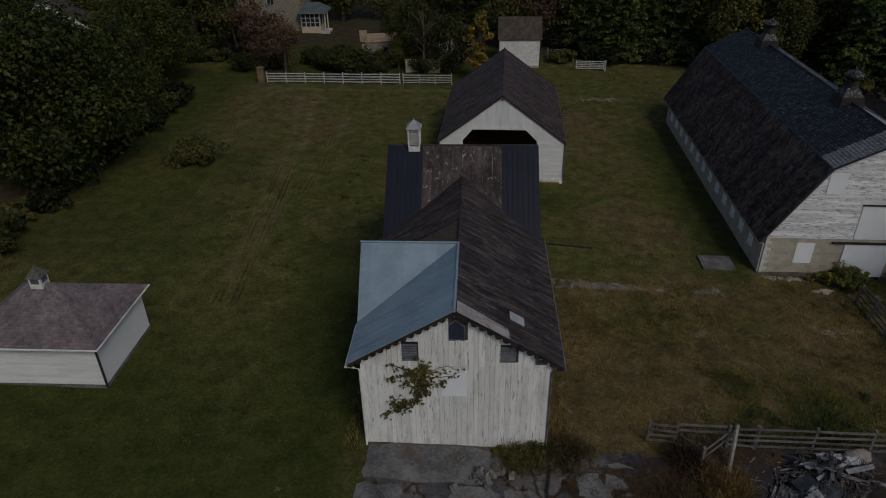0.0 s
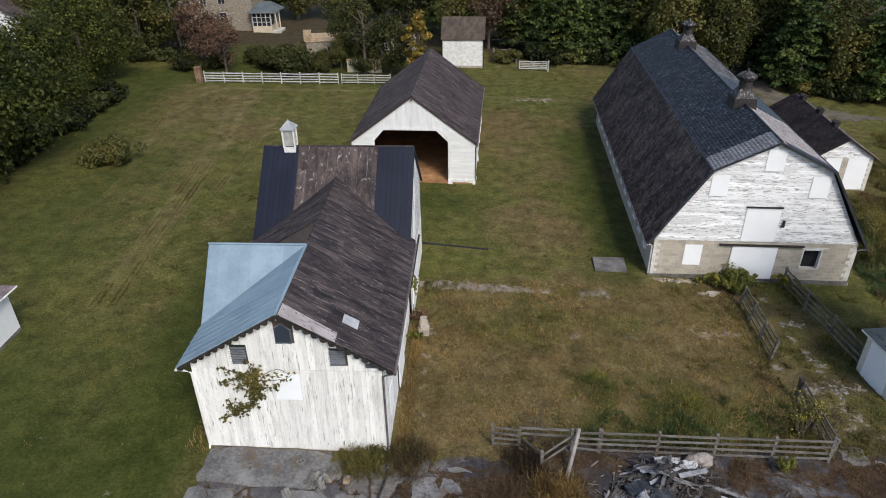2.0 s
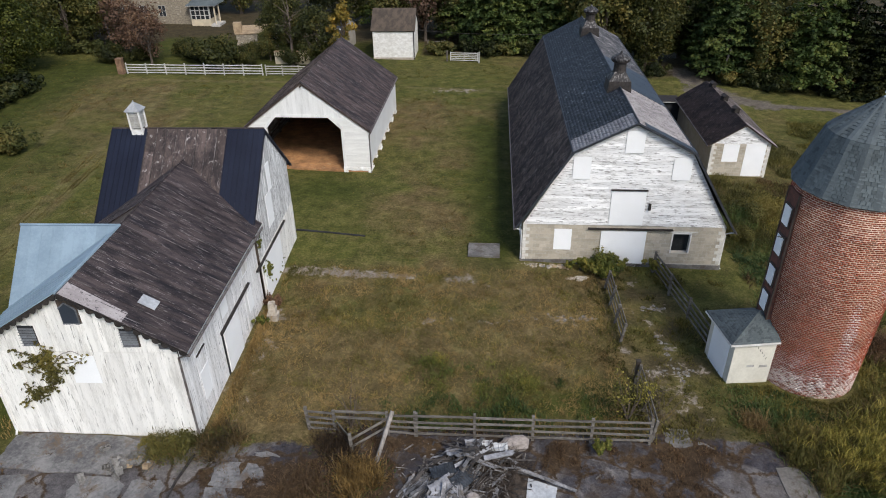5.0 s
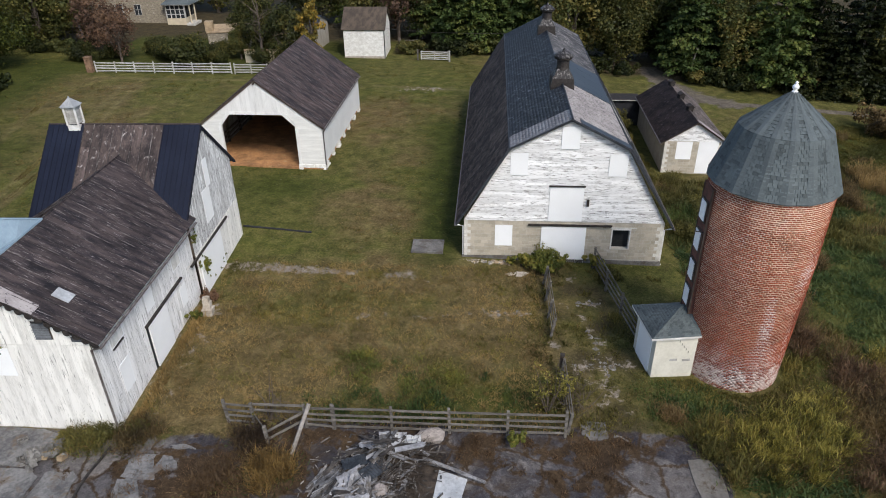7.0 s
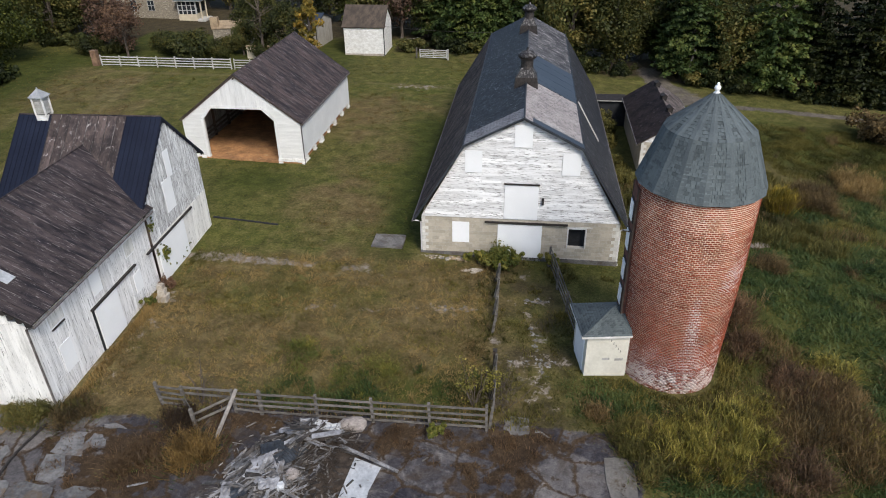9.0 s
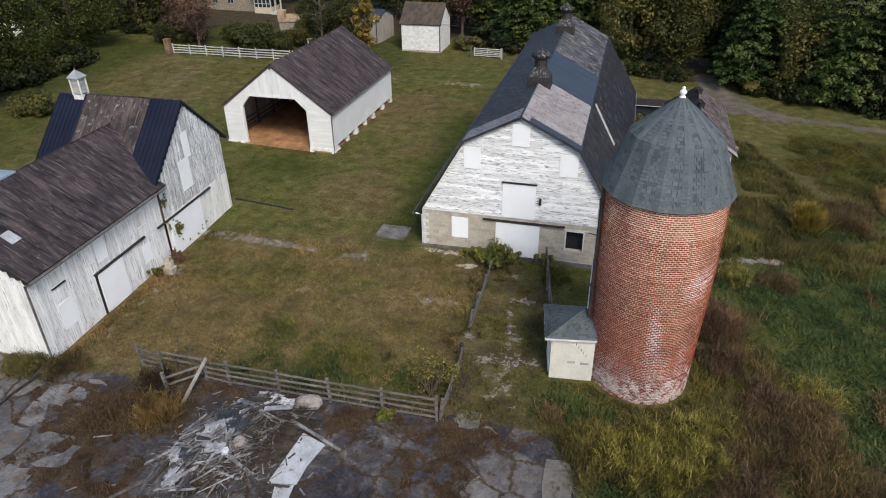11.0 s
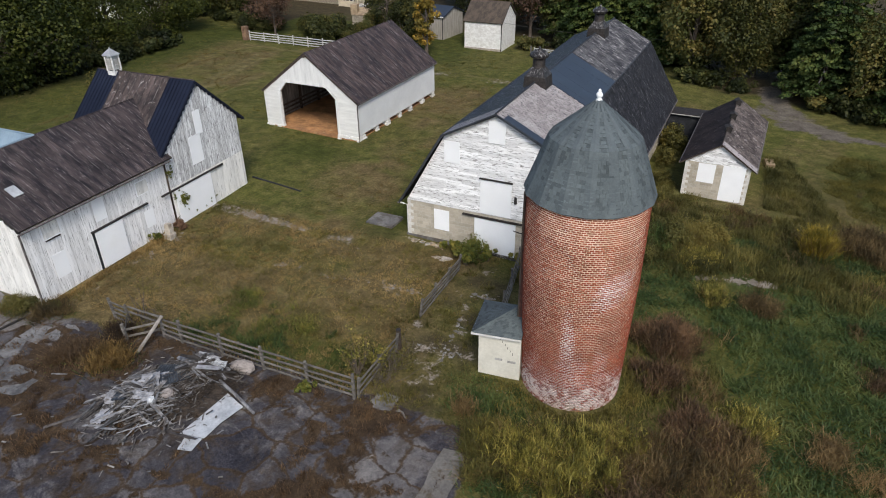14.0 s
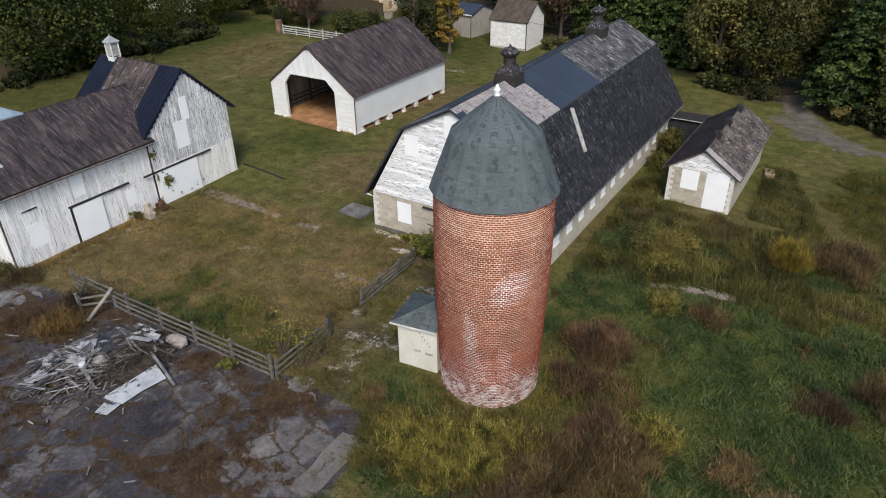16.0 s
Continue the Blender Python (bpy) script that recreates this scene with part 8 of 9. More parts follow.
# trees: one of each kind, then copies
oak_a = broadleaf("broadleaf_tree", "tall broadleaf tree turning brown at the wood edge", L_OAK, 14, 6.2, 0.5, 41, 120, 72, 0.37)
oak_b = broadleaf("broadleaf_tree", "tall broadleaf tree turning brown at the wood edge", L_OAK, 12.5, 5.8, 0.4, 42, 110, 72, 0.36)
deep_a = broadleaf("broadleaf_tree", "dark green full-crowned broadleaf tree", L_DEEP, 15, 6.4, 0.6, 43, 120, 72, 0.37)
deep_b = broadleaf("broadleaf_tree", "dark green full-crowned broadleaf tree", L_DEEP, 11.5, 5.4, 0.2, 44, 104, 72, 0.35)
gold_a = broadleaf("broadleaf_tree", "tree with yellow and orange autumn leaves", L_GOLD, 11, 3.2, 1.5, 45, 46, 85, 0.34)
pine_a = conifer("pine_tree", "tall green pine with spreading boughs", L_PINE, 17, 5.0, 1.8, 46)
pine_b = conifer("pine_tree", "tall green pine with spreading boughs", L_PINE, 14, 4.2, 1.2, 47)
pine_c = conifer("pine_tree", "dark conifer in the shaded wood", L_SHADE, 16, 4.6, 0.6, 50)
rust_a = broadleaf("small_tree", "small russet tree behind the white fence", L_RUST, 7.5, 4.2, 1.3, 48, 46, 60, 0.24, trunk_r=0.14)
big_a = broadleaf("large_tree", "large dense green tree with low spreading crown", L_CROWN, 14.5, 9.4, -0.6, 49, 170, 130, 0.33, trunk_r=0.5)
first_use = set()


def tree(ob, x, y, turn, s):
    if ob.name not in first_use:
        first_use.add(ob.name)
        ob.matrix_basis = pose(x, y, gz(x), 0, 0, turn)
        ob.scale = (s, s, s)
    else:
        c = copy_thing(ob, pose(x, y, gz(x), 0, 0, turn))
        c.scale = (s, s, s)


for ob, x, y, a, s in (
        (big_a, -34.0, 49.6, 0, 1.0), (big_a, -41.0, 60.0, 130, 0.85), (big_a, -37.0, 66.0, 40, 0.72), (deep_b, -34.0, 36.0, 10, 0.6), (oak_b, -31.6, 36.6, 80, 0.35),
        (big_a, -39.0, 78.0, 200, 0.75), (big_a, -50.0, 50.0, 250, 1.0), (big_a, -52.0, 66.0, 300, 0.95),
        (deep_b, -37.6, 90.0, 15, 0.95), (oak_b, -34.0, 92.5, 75, 0.8), (oak_a, -41.5, 92.0, 190, 0.8), (rust_a, -28.9, 88.6, 200, 1.15), (rust_a, -23.8, 83.0, 0, 0.95), (rust_a, -27.4, 87.5, 130, 0.9), (deep_a, -7.6, 87.5, 0, 0.62), (oak_a, -11.0, 97.0, 80, 0.6), (deep_b, -3.0, 85.0, 160, 0.68), (gold_a, 0.6, 82.0, 0, 0.78), (oak_b, -9.8, 86.6, 70, 0.36),
        (oak_a, 5.5, 99.0, 20, 0.8), (rust_a, 9.5, 99.0, 60, 1.5), (oak_b, 13.0, 100.5, 100, 0.9),
        (pine_a, 16.5, 98.0, 0, 0.95), (pine_b, 21.0, 94.5, 40, 0.9), (pine_a, 25.5, 97.0, 100, 1.0), (pine_b, 29.5, 93.5, 170, 1.0)):
    tree(ob, x, y, a, s)

rnd = random.Random(5)
kinds = [oak_a, deep_a, oak_b, deep_b, deep_a, oak_a, pine_b, deep_b, pine_a, oak_b]
n = 0
# woods along the back, in three ranks; the front rank leaves room for the lane
for rank, (off, step) in enumerate(((0.0, 4.4), (6.5, 6.4))):
    x = 33.0
    while x < 84:
        y = 87.5 - 0.34 * (x - 33.0) + off + rnd.uniform(-1.0, 1.0)
        if not (rank == 0 and 40.5 < x < 46.5):
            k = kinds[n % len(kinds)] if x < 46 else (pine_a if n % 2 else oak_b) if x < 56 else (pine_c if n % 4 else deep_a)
            tree(k, x, y, rnd.uniform(0, 360), rnd.uniform(0.8, 1.05) * (1 + 0.06 * rank))
        n += 1
        x += step * rnd.uniform(0.85, 1.15)
    x = -70.0
    while x < -29:
        y = 96.0 + 0.04 * (x + 30) + off + rnd.uniform(-1.5, 1.5) - (6 if x < -44 else 0)
        if not -37 < x < -26:
            tree(kinds[(n * 3 + 1) % len(kinds)], x, y, rnd.uniform(0, 360), rnd.uniform(0.75, 1.0))
        n += 1
        x += step * rnd.uniform(0.9, 1.2)
x = -34.0
while x < 34:
    for y0 in (117.0, 108.0):
        if (y0 > 110) != (x > -4):
            tree(kinds[(n * 7 + 2) % len(kinds)], x + rnd.uniform(-1, 1), y0 + rnd.uniform(-2, 2), rnd.uniform(0, 360), rnd.uniform(0.85, 1.1))
        n += 1
    x += 6.2
for x, y, s in ((44.0, 92.5, 1.05), (47.5, 89.5, 0.9), (38.6, 90.0, 0.95), (-43.5, 101, 0.9), (-39.5, 96, 0.8), (-28.0, 118, 1.0), (104, 62, 1.1), (98, 70, 1.0)):
    tree(kinds[n % 6], x, y, 50 * n, s)
    n += 1


# shade under the trees is put into this bush's leaf colour
edge = shrub("undergrowth_bush", "tangled undergrowth at the wood edge, leaves darkened for shade", L_SHADE, 2.0, 2.0, 39, 30, 70, 0.3)
edge_b = shrub("undergrowth_bush", "brownish tangled undergrowth at the wood edge", L_OAK, 2.0, 1.7, 40, 30, 70, 0.3)
spots = [(33 + 2.7 * i, 85.2 - 0.92 * i) for i in range(17) if not 40.5 < 33 + 2.7 * i < 46.0] + [(12 + 3.0 * i, 92.2 + (i % 2)) for i in range(8)] + [(-46 + 2.8 * i, 88.0 + (i % 3)) for i in range(6)]
spots += [(-33.0 - 0.5 * (i % 2), 38.0 + 3.0 * i) for i in range(12)]
for i, (x, y) in enumerate(spots):
    tree(edge if i % 3 else edge_b, x + rnd.uniform(-0.6, 0.6), y + rnd.uniform(-0.6, 0.6), rnd.uniform(0, 360), rnd.uniform(0.7, 1.25))


def dead_branches(x, y, seed, H, label):
    rs = np.random.RandomState(seed)
    t = thing("dead_tree", label, "dead tree", (x, y, gz(x)))
    g = Geo().tube([(0, 0, -0.3), (0.2, 0, H * 0.5), (0.1, 0.3, H)], [0.22, 0.13, 0.03], 7)
    for i in range(16):
        z = H * rs.uniform(0.35, 0.95)
        a, r = rs.uniform(0, 6.28), H * rs.uniform(0.15, 0.34)
        tip = (r * math.cos(a), r * math.sin(a), z + r * rs.uniform(0.1, 0.6))
        g.tube(limb_path(rs, (0.1, 0, z * 0.9), tip, 0.3), [0.06, 0.035, 0.01], 5)
    part("trunk", g, M_BARK, t)


dead_branches(-6.4, 84.4, 6, 8.0, "pale dead limbs showing through a green tree")


# ivy on the barn's front and at the wing's corner
def ivy(name, label, origin, strands, at, leaves, seed, size=0.13, flat="y"):
    """Wandering stems with leaves along them; strands are (start, heading in degrees, length, leafiness)."""
    rs = np.random.RandomState(seed)
    t = thing(name, label, "vine", at)
    g, cs, rr = Geo(), [], []
    for (u, z), head, length, leafy_ in strands:
        a, p = radians(head), [(u, z)]
        for k in range(int(length / 0.14)):
            a += rs.normal(scale=0.32)
            p.append((p[-1][0] + 0.14 * math.cos(a), p[-1][1] + 0.14 * math.sin(a)))
        pts = [(q[0], -0.05, q[1]) if flat == "y" else (0.07, q[0], q[1]) for q in p]
        g.tube(pts, [0.02 * (1 - 0.7 * k / len(pts)) for k in range(len(pts))], 4)
        for k, q in enumerate(pts):
            m = int(leafy_ * rs.uniform(0.1, 1.3))
            for _ in range(m):
                o = rs.normal(scale=0.11, size=2)
                cs.append((q[0] + o[0], q[1] - abs(rs.normal()) * 0.05, q[2] + o[1]) if flat == "y" else (q[0] + abs(rs.normal()) * 0.06, q[1] + o[0], q[2] + o[1]))
                rr.append(0.06)
    part("stem", g, M_BARK, t)
    v, f = leaf_quads(rs, cs, rr, 4, size, 1.0, 0.4)
    part("foliage", array_mesh("foliage", v, f, leaves), None, t)


ivy("ivy", "olive ivy climbing the barn's front boards", None, [
    ((-1.35, 3.0), 95, 2.0, 7), ((-1.3, 3.2), 60, 1.6, 8), ((-1.35, 3.5), 120, 1.5, 7), ((-1.2, 3.9), 40, 1.5, 4), ((-1.4, 4.2), 160, 1.5, 3), ((-1.5, 4.5), 170, 1.4, 2), ((-1.2, 4.4), 70, 0.9, 5),
    ((-1.1, 4.2), 25, 1.9, 2), ((-0.9, 4.4), 20, 1.6, 1), ((-1.3, 4.4), 100, 1.0, 6), ((-1.7, 4.4), 140, 1.0, 4), ((-0.8, 4.5), 45, 1.0, 3), ((-1.3, 4.0), 100, 0.9, 9), ((-1.1, 3.7), 80, 0.9, 9), ((-1.5, 4.1), 90, 0.8, 9),
    ((-1.4, 3.0), 215, 1.2, 5), ((-1.45, 2.9), 200, 0.9, 5), ((-2.2, 2.35), 150, 0.9, 6), ((-2.2, 2.35), 110, 0.7, 5), ((-2.3, 2.4), 30, 0.8, 6), ((-2.4, 2.6), 135, 0.9, 3), ((-1.9, 2.5), 190, 0.6, 8)],
    (-0.5, 21.60, 0.05), L_IVYDRY, 15, 0.10)
ivy("ivy", "ragged ivy at the corner of the barn wing", None, [
    ((0.0, 0.2), 90, 5.2, 1), ((0.1, 3.9), 80, 0.8, 6), ((0.2, 2.3), -25, 0.9, 3), ((1.0, 1.7), 60, 0.6, 12), ((1.1, 1.5), 100, 0.7, 12), ((0.9, 1.7), 80, 0.6, 12)], (4.14, 32.2, 0.0), L_IVY, 16, 0.14, "x")


# ---------------------------------------------------------------- fences
def rail_fence(name, label, x0, y0, x1, y1, bays, H, rails, mat, lean=0.0, seed=1, group=""):
    rnd = random.Random(seed)
    ang = math.degrees(math.atan2(y1 - y0, x1 - x0))
    t = thing(name, label, "fence", (x0, y0, gz(x0)), ang, group)
    L = math.hypot(x1 - x0, y1 - y0)
    dz = gz(x1) - gz(x0)
    for i in range(bays + 1):
        u = L * i / bays
        z = dz * i / bays
        part("post", Geo().box(-0.06, -0.06, -0.4, 0.06, 0.06, H + 0.08 + rnd.uniform(-0.03, 0.06)), mat, t, m=pose(u, 0, z, lean + rnd.uniform(-1.5, 1.5), rnd.uniform(-1.5, 1.5), 0))
    for i in range(bays):
        u0, u1 = L * i / bays, L * (i + 1) / bays
        za, zb = dz * i / bays, dz * (i + 1) / bays
        for k in range(rails):
            h = H * (k + 0.75) / rails
            a, b = h + za + rnd.uniform(-0.03, 0.03), h + zb + rnd.uniform(-0.03, 0.03)
            off = -math.tan(radians(lean)) * h
            part("rail", Geo().prism([(u0 - 0.04, off - 0.085, a - 0.06), (u1 + 0.04, off - 0.085, b - 0.06), (u1 + 0.04, off - 0.085, b + 0.06), (u0 - 0.04, off - 0.085, a + 0.06)], (0, 0.03, 0)), mat, t)
    return t


rail_fence("board_fence", "grey weathered four-board farm fence", 13.70, 22.12, 24.15, 22.18, 4, 1.40, 4, M_GREYWOOD, 0, 1, "yard fences")
rail_fence("board_fence", "short bay of grey board fence beside the prop", 12.42, 22.16, 13.66, 22.12, 1, 1.36, 4, M_GREYWOOD, 0, 8, "yard fences")
rail_fence("board_fence", "short end stretch of grey board fence", 8.80, 22.28, 10.0, 22.2, 1, 1.38, 4, M_GREYWOOD, 3, 2, "yard fences")
rail_fence("board_fence", "half-collapsed grey fence with three boards hanging", 24.28, 22.35, 24.38, 26.2, 2, 1.2, 3, M_GREYWOOD, 6, 3, "yard fences")
rail_fence("board_fence", "grey board fence towards the gambrel barn", 24.25, 29.5, 24.35, 34.9, 3, 1.25, 4, M_GREYWOOD, 9, 4, "yard fences")
rail_fence("board_fence", "upright grey board fence beside the annex", 28.82, 29.15, 27.72, 36.95, 3, 1.45, 4, M_GREYWOOD, 0, 5, "yard fences")
bg = thing("broken_gate", "grey fence boards jutting out round a stub post", "fence", (10.0, 22.2, gz(10.9)))
for a, b in (((0.0, -0.08, 0.92), (0.93, -1.14, 0.80)), ((0.0, -0.08, 0.44), (0.93, -1.14, 0.32)), ((0.97, -1.14, 0.78), (2.35, -0.14, 0.98)), ((0.97, -1.14, 0.34), (2.32, -0.16, 0.52)),
             ((0.0, 0.02, 1.27), (2.42, -0.02, 1.24)), ((0.0, 0.02, 0.93), (2.42, -0.02, 0.86))):
    part("board", Geo().prism([(a[0], a[1], a[2] - 0.065), (b[0], b[1], b[2] - 0.065), (b[0], b[1], b[2] + 0.065), (a[0], a[1], a[2] + 0.065)], (0, 0.035, 0)), M_GREYWOOD, bg)
part("stub_post", Geo().box(-0.07, -0.07, -0.4, 0.07, 0.07, 1.2), M_GREYWOOD, bg, m=pose(0.95, -1.2, 0, 2, -2, 8))
prop = thing("prop_post", "long grey post leaning on the fence", "post", (12.05, 20.55, gz(12)))
part("post", Geo().tube([(0, 0, -0.02), (0.62, 1.55, 1.5)], 0.095, 6), M_DEADWOOD, prop)
gp = thing("gate_post", "dark rotten square gate post", "post", (24.45, 26.45, gz(24)))
part("post", Geo().box(-0.09, -0.09, -0.4, 0.09, 0.09, 1.25), M_DARKWOOD, gp)
part("cap", Geo().box(-0.11, -0.11, 1.25, 0.11, 0.11, 1.3), M_IRON, gp)

rail_fence("board_fence", "white painted four-board lawn fence", -25.0, 78.8, -8.9, 79.6, 7, 1.25, 4, M_WHITEFENCE, 0, 6, "lawn fences")
rail_fence("board_fence", "white painted four-board lawn fence", -8.5, 79.6, -2.6, 80.0, 3, 1.2, 4, M_GREYWHITE, 0, 7, "lawn fences")
pil = thing("stone_pillar", "square tan stone gate pillar", "pillar", (-25.7, 78.8, gz(-26)))
rnd = random.Random(3)
for i in range(8):
    for j in range(2):
        w = rnd.uniform(0.4, 0.6)
        z = i * 0.26
        if i % 2:
            part("stone", Geo().box(-0.5, -0.5 + j * 0.5, z, 0.5 + rnd.uniform(-0.04, 0.04), j * 0.5 - 0.015, z + 0.25), M_PILLAR, pil)
        else:
            part("stone", Geo().box(-0.5 + j * w, -0.5 + rnd.uniform(-0.03, 0.03), z, (-0.5 + w - 0.015) if j == 0 else 0.5, 0.5, z + 0.25), M_PILLAR, pil)
part("cap", Geo().box(-0.56, -0.56, 2.08, 0.56, 0.56, 2.2), M_PILLAR, pil)
pil.scale = (0.68, 0.68, 0.85)


def white_gate(x, y, turn, w, label, mat):
    g = thing("field_gate", label, "gate", (x, y, gz(x)), turn, "field gates")
    for k in range(5):
        z = 0.22 + 0.23 * k
        part("bar", Geo().box(0, -0.02, z - 0.045, w, 0.02, z + 0.045), mat, g)
    for u in (0.04, w - 0.04, w / 2):
        part("stile", Geo().box(u - 0.05, -0.035, 0.12, u + 0.05, 0.035, 1.24), mat, g)
    for a, b in ((0.05, w / 2), (w - 0.05, w / 2)):
        part("brace", Geo().prism([(a, -0.045, 0.2), (a + 0.09, -0.045, 0.2), (b + 0.04, -0.045, 1.15), (b - 0.05, -0.045, 1.15)], (0, 0.02, 0)), mat, g)
    part("gate_post", Geo().box(-0.5, -0.09, -0.4, -0.32, 0.09, 1.4), M_GREYWOOD, g)
    part("gate_post", Geo().box(w + 0.06, -0.09, -0.4, w + 0.24, 0.09, 1.3), mat, g)


white_gate(13.4, 87.9, -6, 3.6, "white five-bar field gate with diagonal braces", M_WHITEFENCE)
white_gate(10.6, 93.8, 4, 1.7, "small grey wooden gate", M_GREYWOOD)


# ---------------------------------------------------------------- old paving, slabs and rubble
def slab(parent, x0, y0, x1, y1, mat, seed, h=0.05, name="slab"):
    rnd = random.Random(seed)
    jag = min(0.16, 0.03 + 0.03 * min(x1 - x0, y1 - y0))
    cut = [rnd.uniform(0.0, 0.22) * min(x1 - x0, y1 - y0) for _ in range(4)]
    pts = []
    for (xa, ya), (xb, yb) in (((x0, y0), (x1, y0)), ((x1, y0), (x1, y1)), ((x1, y1), (x0, y1)), ((x0, y1), (x0, y0))):
        for k in range(5):
            t = k / 5
            c = cut.pop(0) if k == 0 else 0.0
            pts.append((xa + (xb - xa) * t + rnd.uniform(-jag, jag) + c * (1 if xa < (x0 + x1) / 2 else -1), ya + (yb - ya) * t + rnd.uniform(-jag, jag) + c * (1 if ya < (y0 + y1) / 2 else -1)))
    cx, cy = (x0 + x1) / 2, (y0 + y1) / 2
    g = Geo().prism([(px - cx, py - cy, gz(px) - gz(cx) - 0.12) for px, py in pts], (0, 0, 0.12 + h))
    part(name, g, mat, parent, m=Matrix.Translation((cx, cy, gz(cx) + rnd.uniform(-0.012, 0.012))))


pav = tagged(new("pavement"), "cracked grey concrete and asphalt farmyard paving", "paving", kind="structure")
rnd = random.Random(12)
slab(pav, -4.3, 19.4, 2.0, 21.5, M_SLABGREY, 1, 0.03)
n = 2
y = 19.2
for row in range(6):
    x = -4.6 + rnd.uniform(-0.4, 0.4)
    d = rnd.uniform(1.5, 2.0)
    while x < 9.0:
        w = rnd.uniform(1.5, 2.7)
        if rnd.random() < (0.72 if y > 15 else 0.15) and not (7.2 < x + w / 2 < 10.5 and y > 17.5):
            slab(pav, x + 0.09, y - d + 0.09, x + w - 0.09, y - 0.06, M_SLABGREY if rnd.random() < 0.75 else M_CONC, n, rnd.uniform(0.005, 0.02))
            n += 1
        x += w
    y -= d
for x0, y0, x1, y1, mt in ((4.4, 20.3, 5.9, 21.5, M_SLABGREY), (6.2, 20.6, 8.4, 21.6, M_SLABGREY), (5.2, 18.9, 7.3, 20.2, M_SLABGREY), (25.0, 22.05, 26.1, 23.15, M_CONC), (26.4, 22.05, 29.1, 23.2, M_CONC),
                           (26.55, 28.9, 27.05, 29.6, M_CONC), (26.5, 24.5, 27.2, 25.2, M_SLABGREY), (26.4, 26.5, 26.9, 27.3, M_SLABGREY), (25.2, 26.8, 25.8, 27.4, M_CONC),
                           (29.35, 17.4, 30.55, 21.1, M_PALESLAB), (29.5, 13.4, 30.7, 17.2, M_PALESLAB)):
    slab(pav, x0, y0, x1, y1, mt, n, 0.012)
    n += 1
ws = thing("well_cover", "grey concrete cover slab in the grass", "slab", (17.0, 39.0, gz(17)), -2)
part("slab", Geo().box(-1.05, -0.85, -0.1, 1.05, 0.85, 0.16), M_CONC, ws)
part("rim", Geo().box(-0.9, -0.7, 0.16, 0.9, 0.7, 0.19), M_CONC, ws)
st = thing("stone_block", "pale upright stone beside the barn wall", "stone", (4.95, 30.7, gz(5)), 12)
g = Geo()
for i, (w, z0, z1) in enumerate(((0.34, -0.1, 0.4), (0.26, 0.4, 0.8), (0.2, 0.8, 1.1))):
    q = 0.06 * (i % 2)
    g.prism([(-w + q, -w * 0.8, z0), (w * 0.7, -w + q, z0), (w, w * 0.5, z0), (w * 0.2, w * 0.9, z0), (-w * 0.9, w * 0.6, z0)], (0.03, 0.02, z1 - z0))
part("stone", g, M_PALESTONE, st)
hp = thing("hose", "black rubber pipe lying on the paving", "pipe", (4.0, 20.3, gz(4) + 0.06))
part("pipe", Geo().tube([(0.1, 0.25, 0.0), (0.0, -0.4, 0.0), (-0.15, -1.2, 0.0), (-0.2, -2.0, 0.0), (-0.1, -3.0, 0.0)], 0.06, 8), M_IRON, hp)
dp = thing("fallen_pole", "thin dark pole lying in the grass", "pole", (3.9, 40.9, gz(6) + 0.06))
part("pole", Geo().tube([(0, 0.2, 0.1), (2.4, 0.0, -0.02), (4.9, -0.35, -0.09)], 0.075, 6), M_DARK, dp)

rub = thing("rubble_heap", "small heap of broken concrete blocks", "rubble", (1.35, 19.7, gz(1.35) + 0.03))
rnd = random.Random(9)
for i in range(34):
    r, a = abs(rnd.gauss(0, 0.55)), rnd.uniform(0, 6.28)
    s = rnd.uniform(0.10, 0.24)
    z = max(0.06, 0.38 - 0.42 * r) * rnd.uniform(0.3, 1.0)
    g = Geo().box(-s, -s * 0.6, -s * 0.5, s, s * 0.6, s * 0.5)
    if i % 4 == 0:
        g = Geo()
        for u in (-s, -s * 0.1, s * 0.8):
            g.box(u, -s * 0.6, -s * 0.5, u + s * 0.22, s * 0.6, s * 0.5)
        g.box(-s, -s * 0.6, -s * 0.5, s, -s * 0.45, s * 0.5).box(-s, s * 0.45, -s * 0.5, s, s * 0.6, s * 0.5)
    part("block", g, M_RUBBLE if i % 7 else M_TANSTONE, rub, m=pose(r * math.cos(a) * 1.3, r * math.sin(a), z, rnd.uniform(-50, 50), rnd.uniform(-50, 50), rnd.uniform(0, 360)))


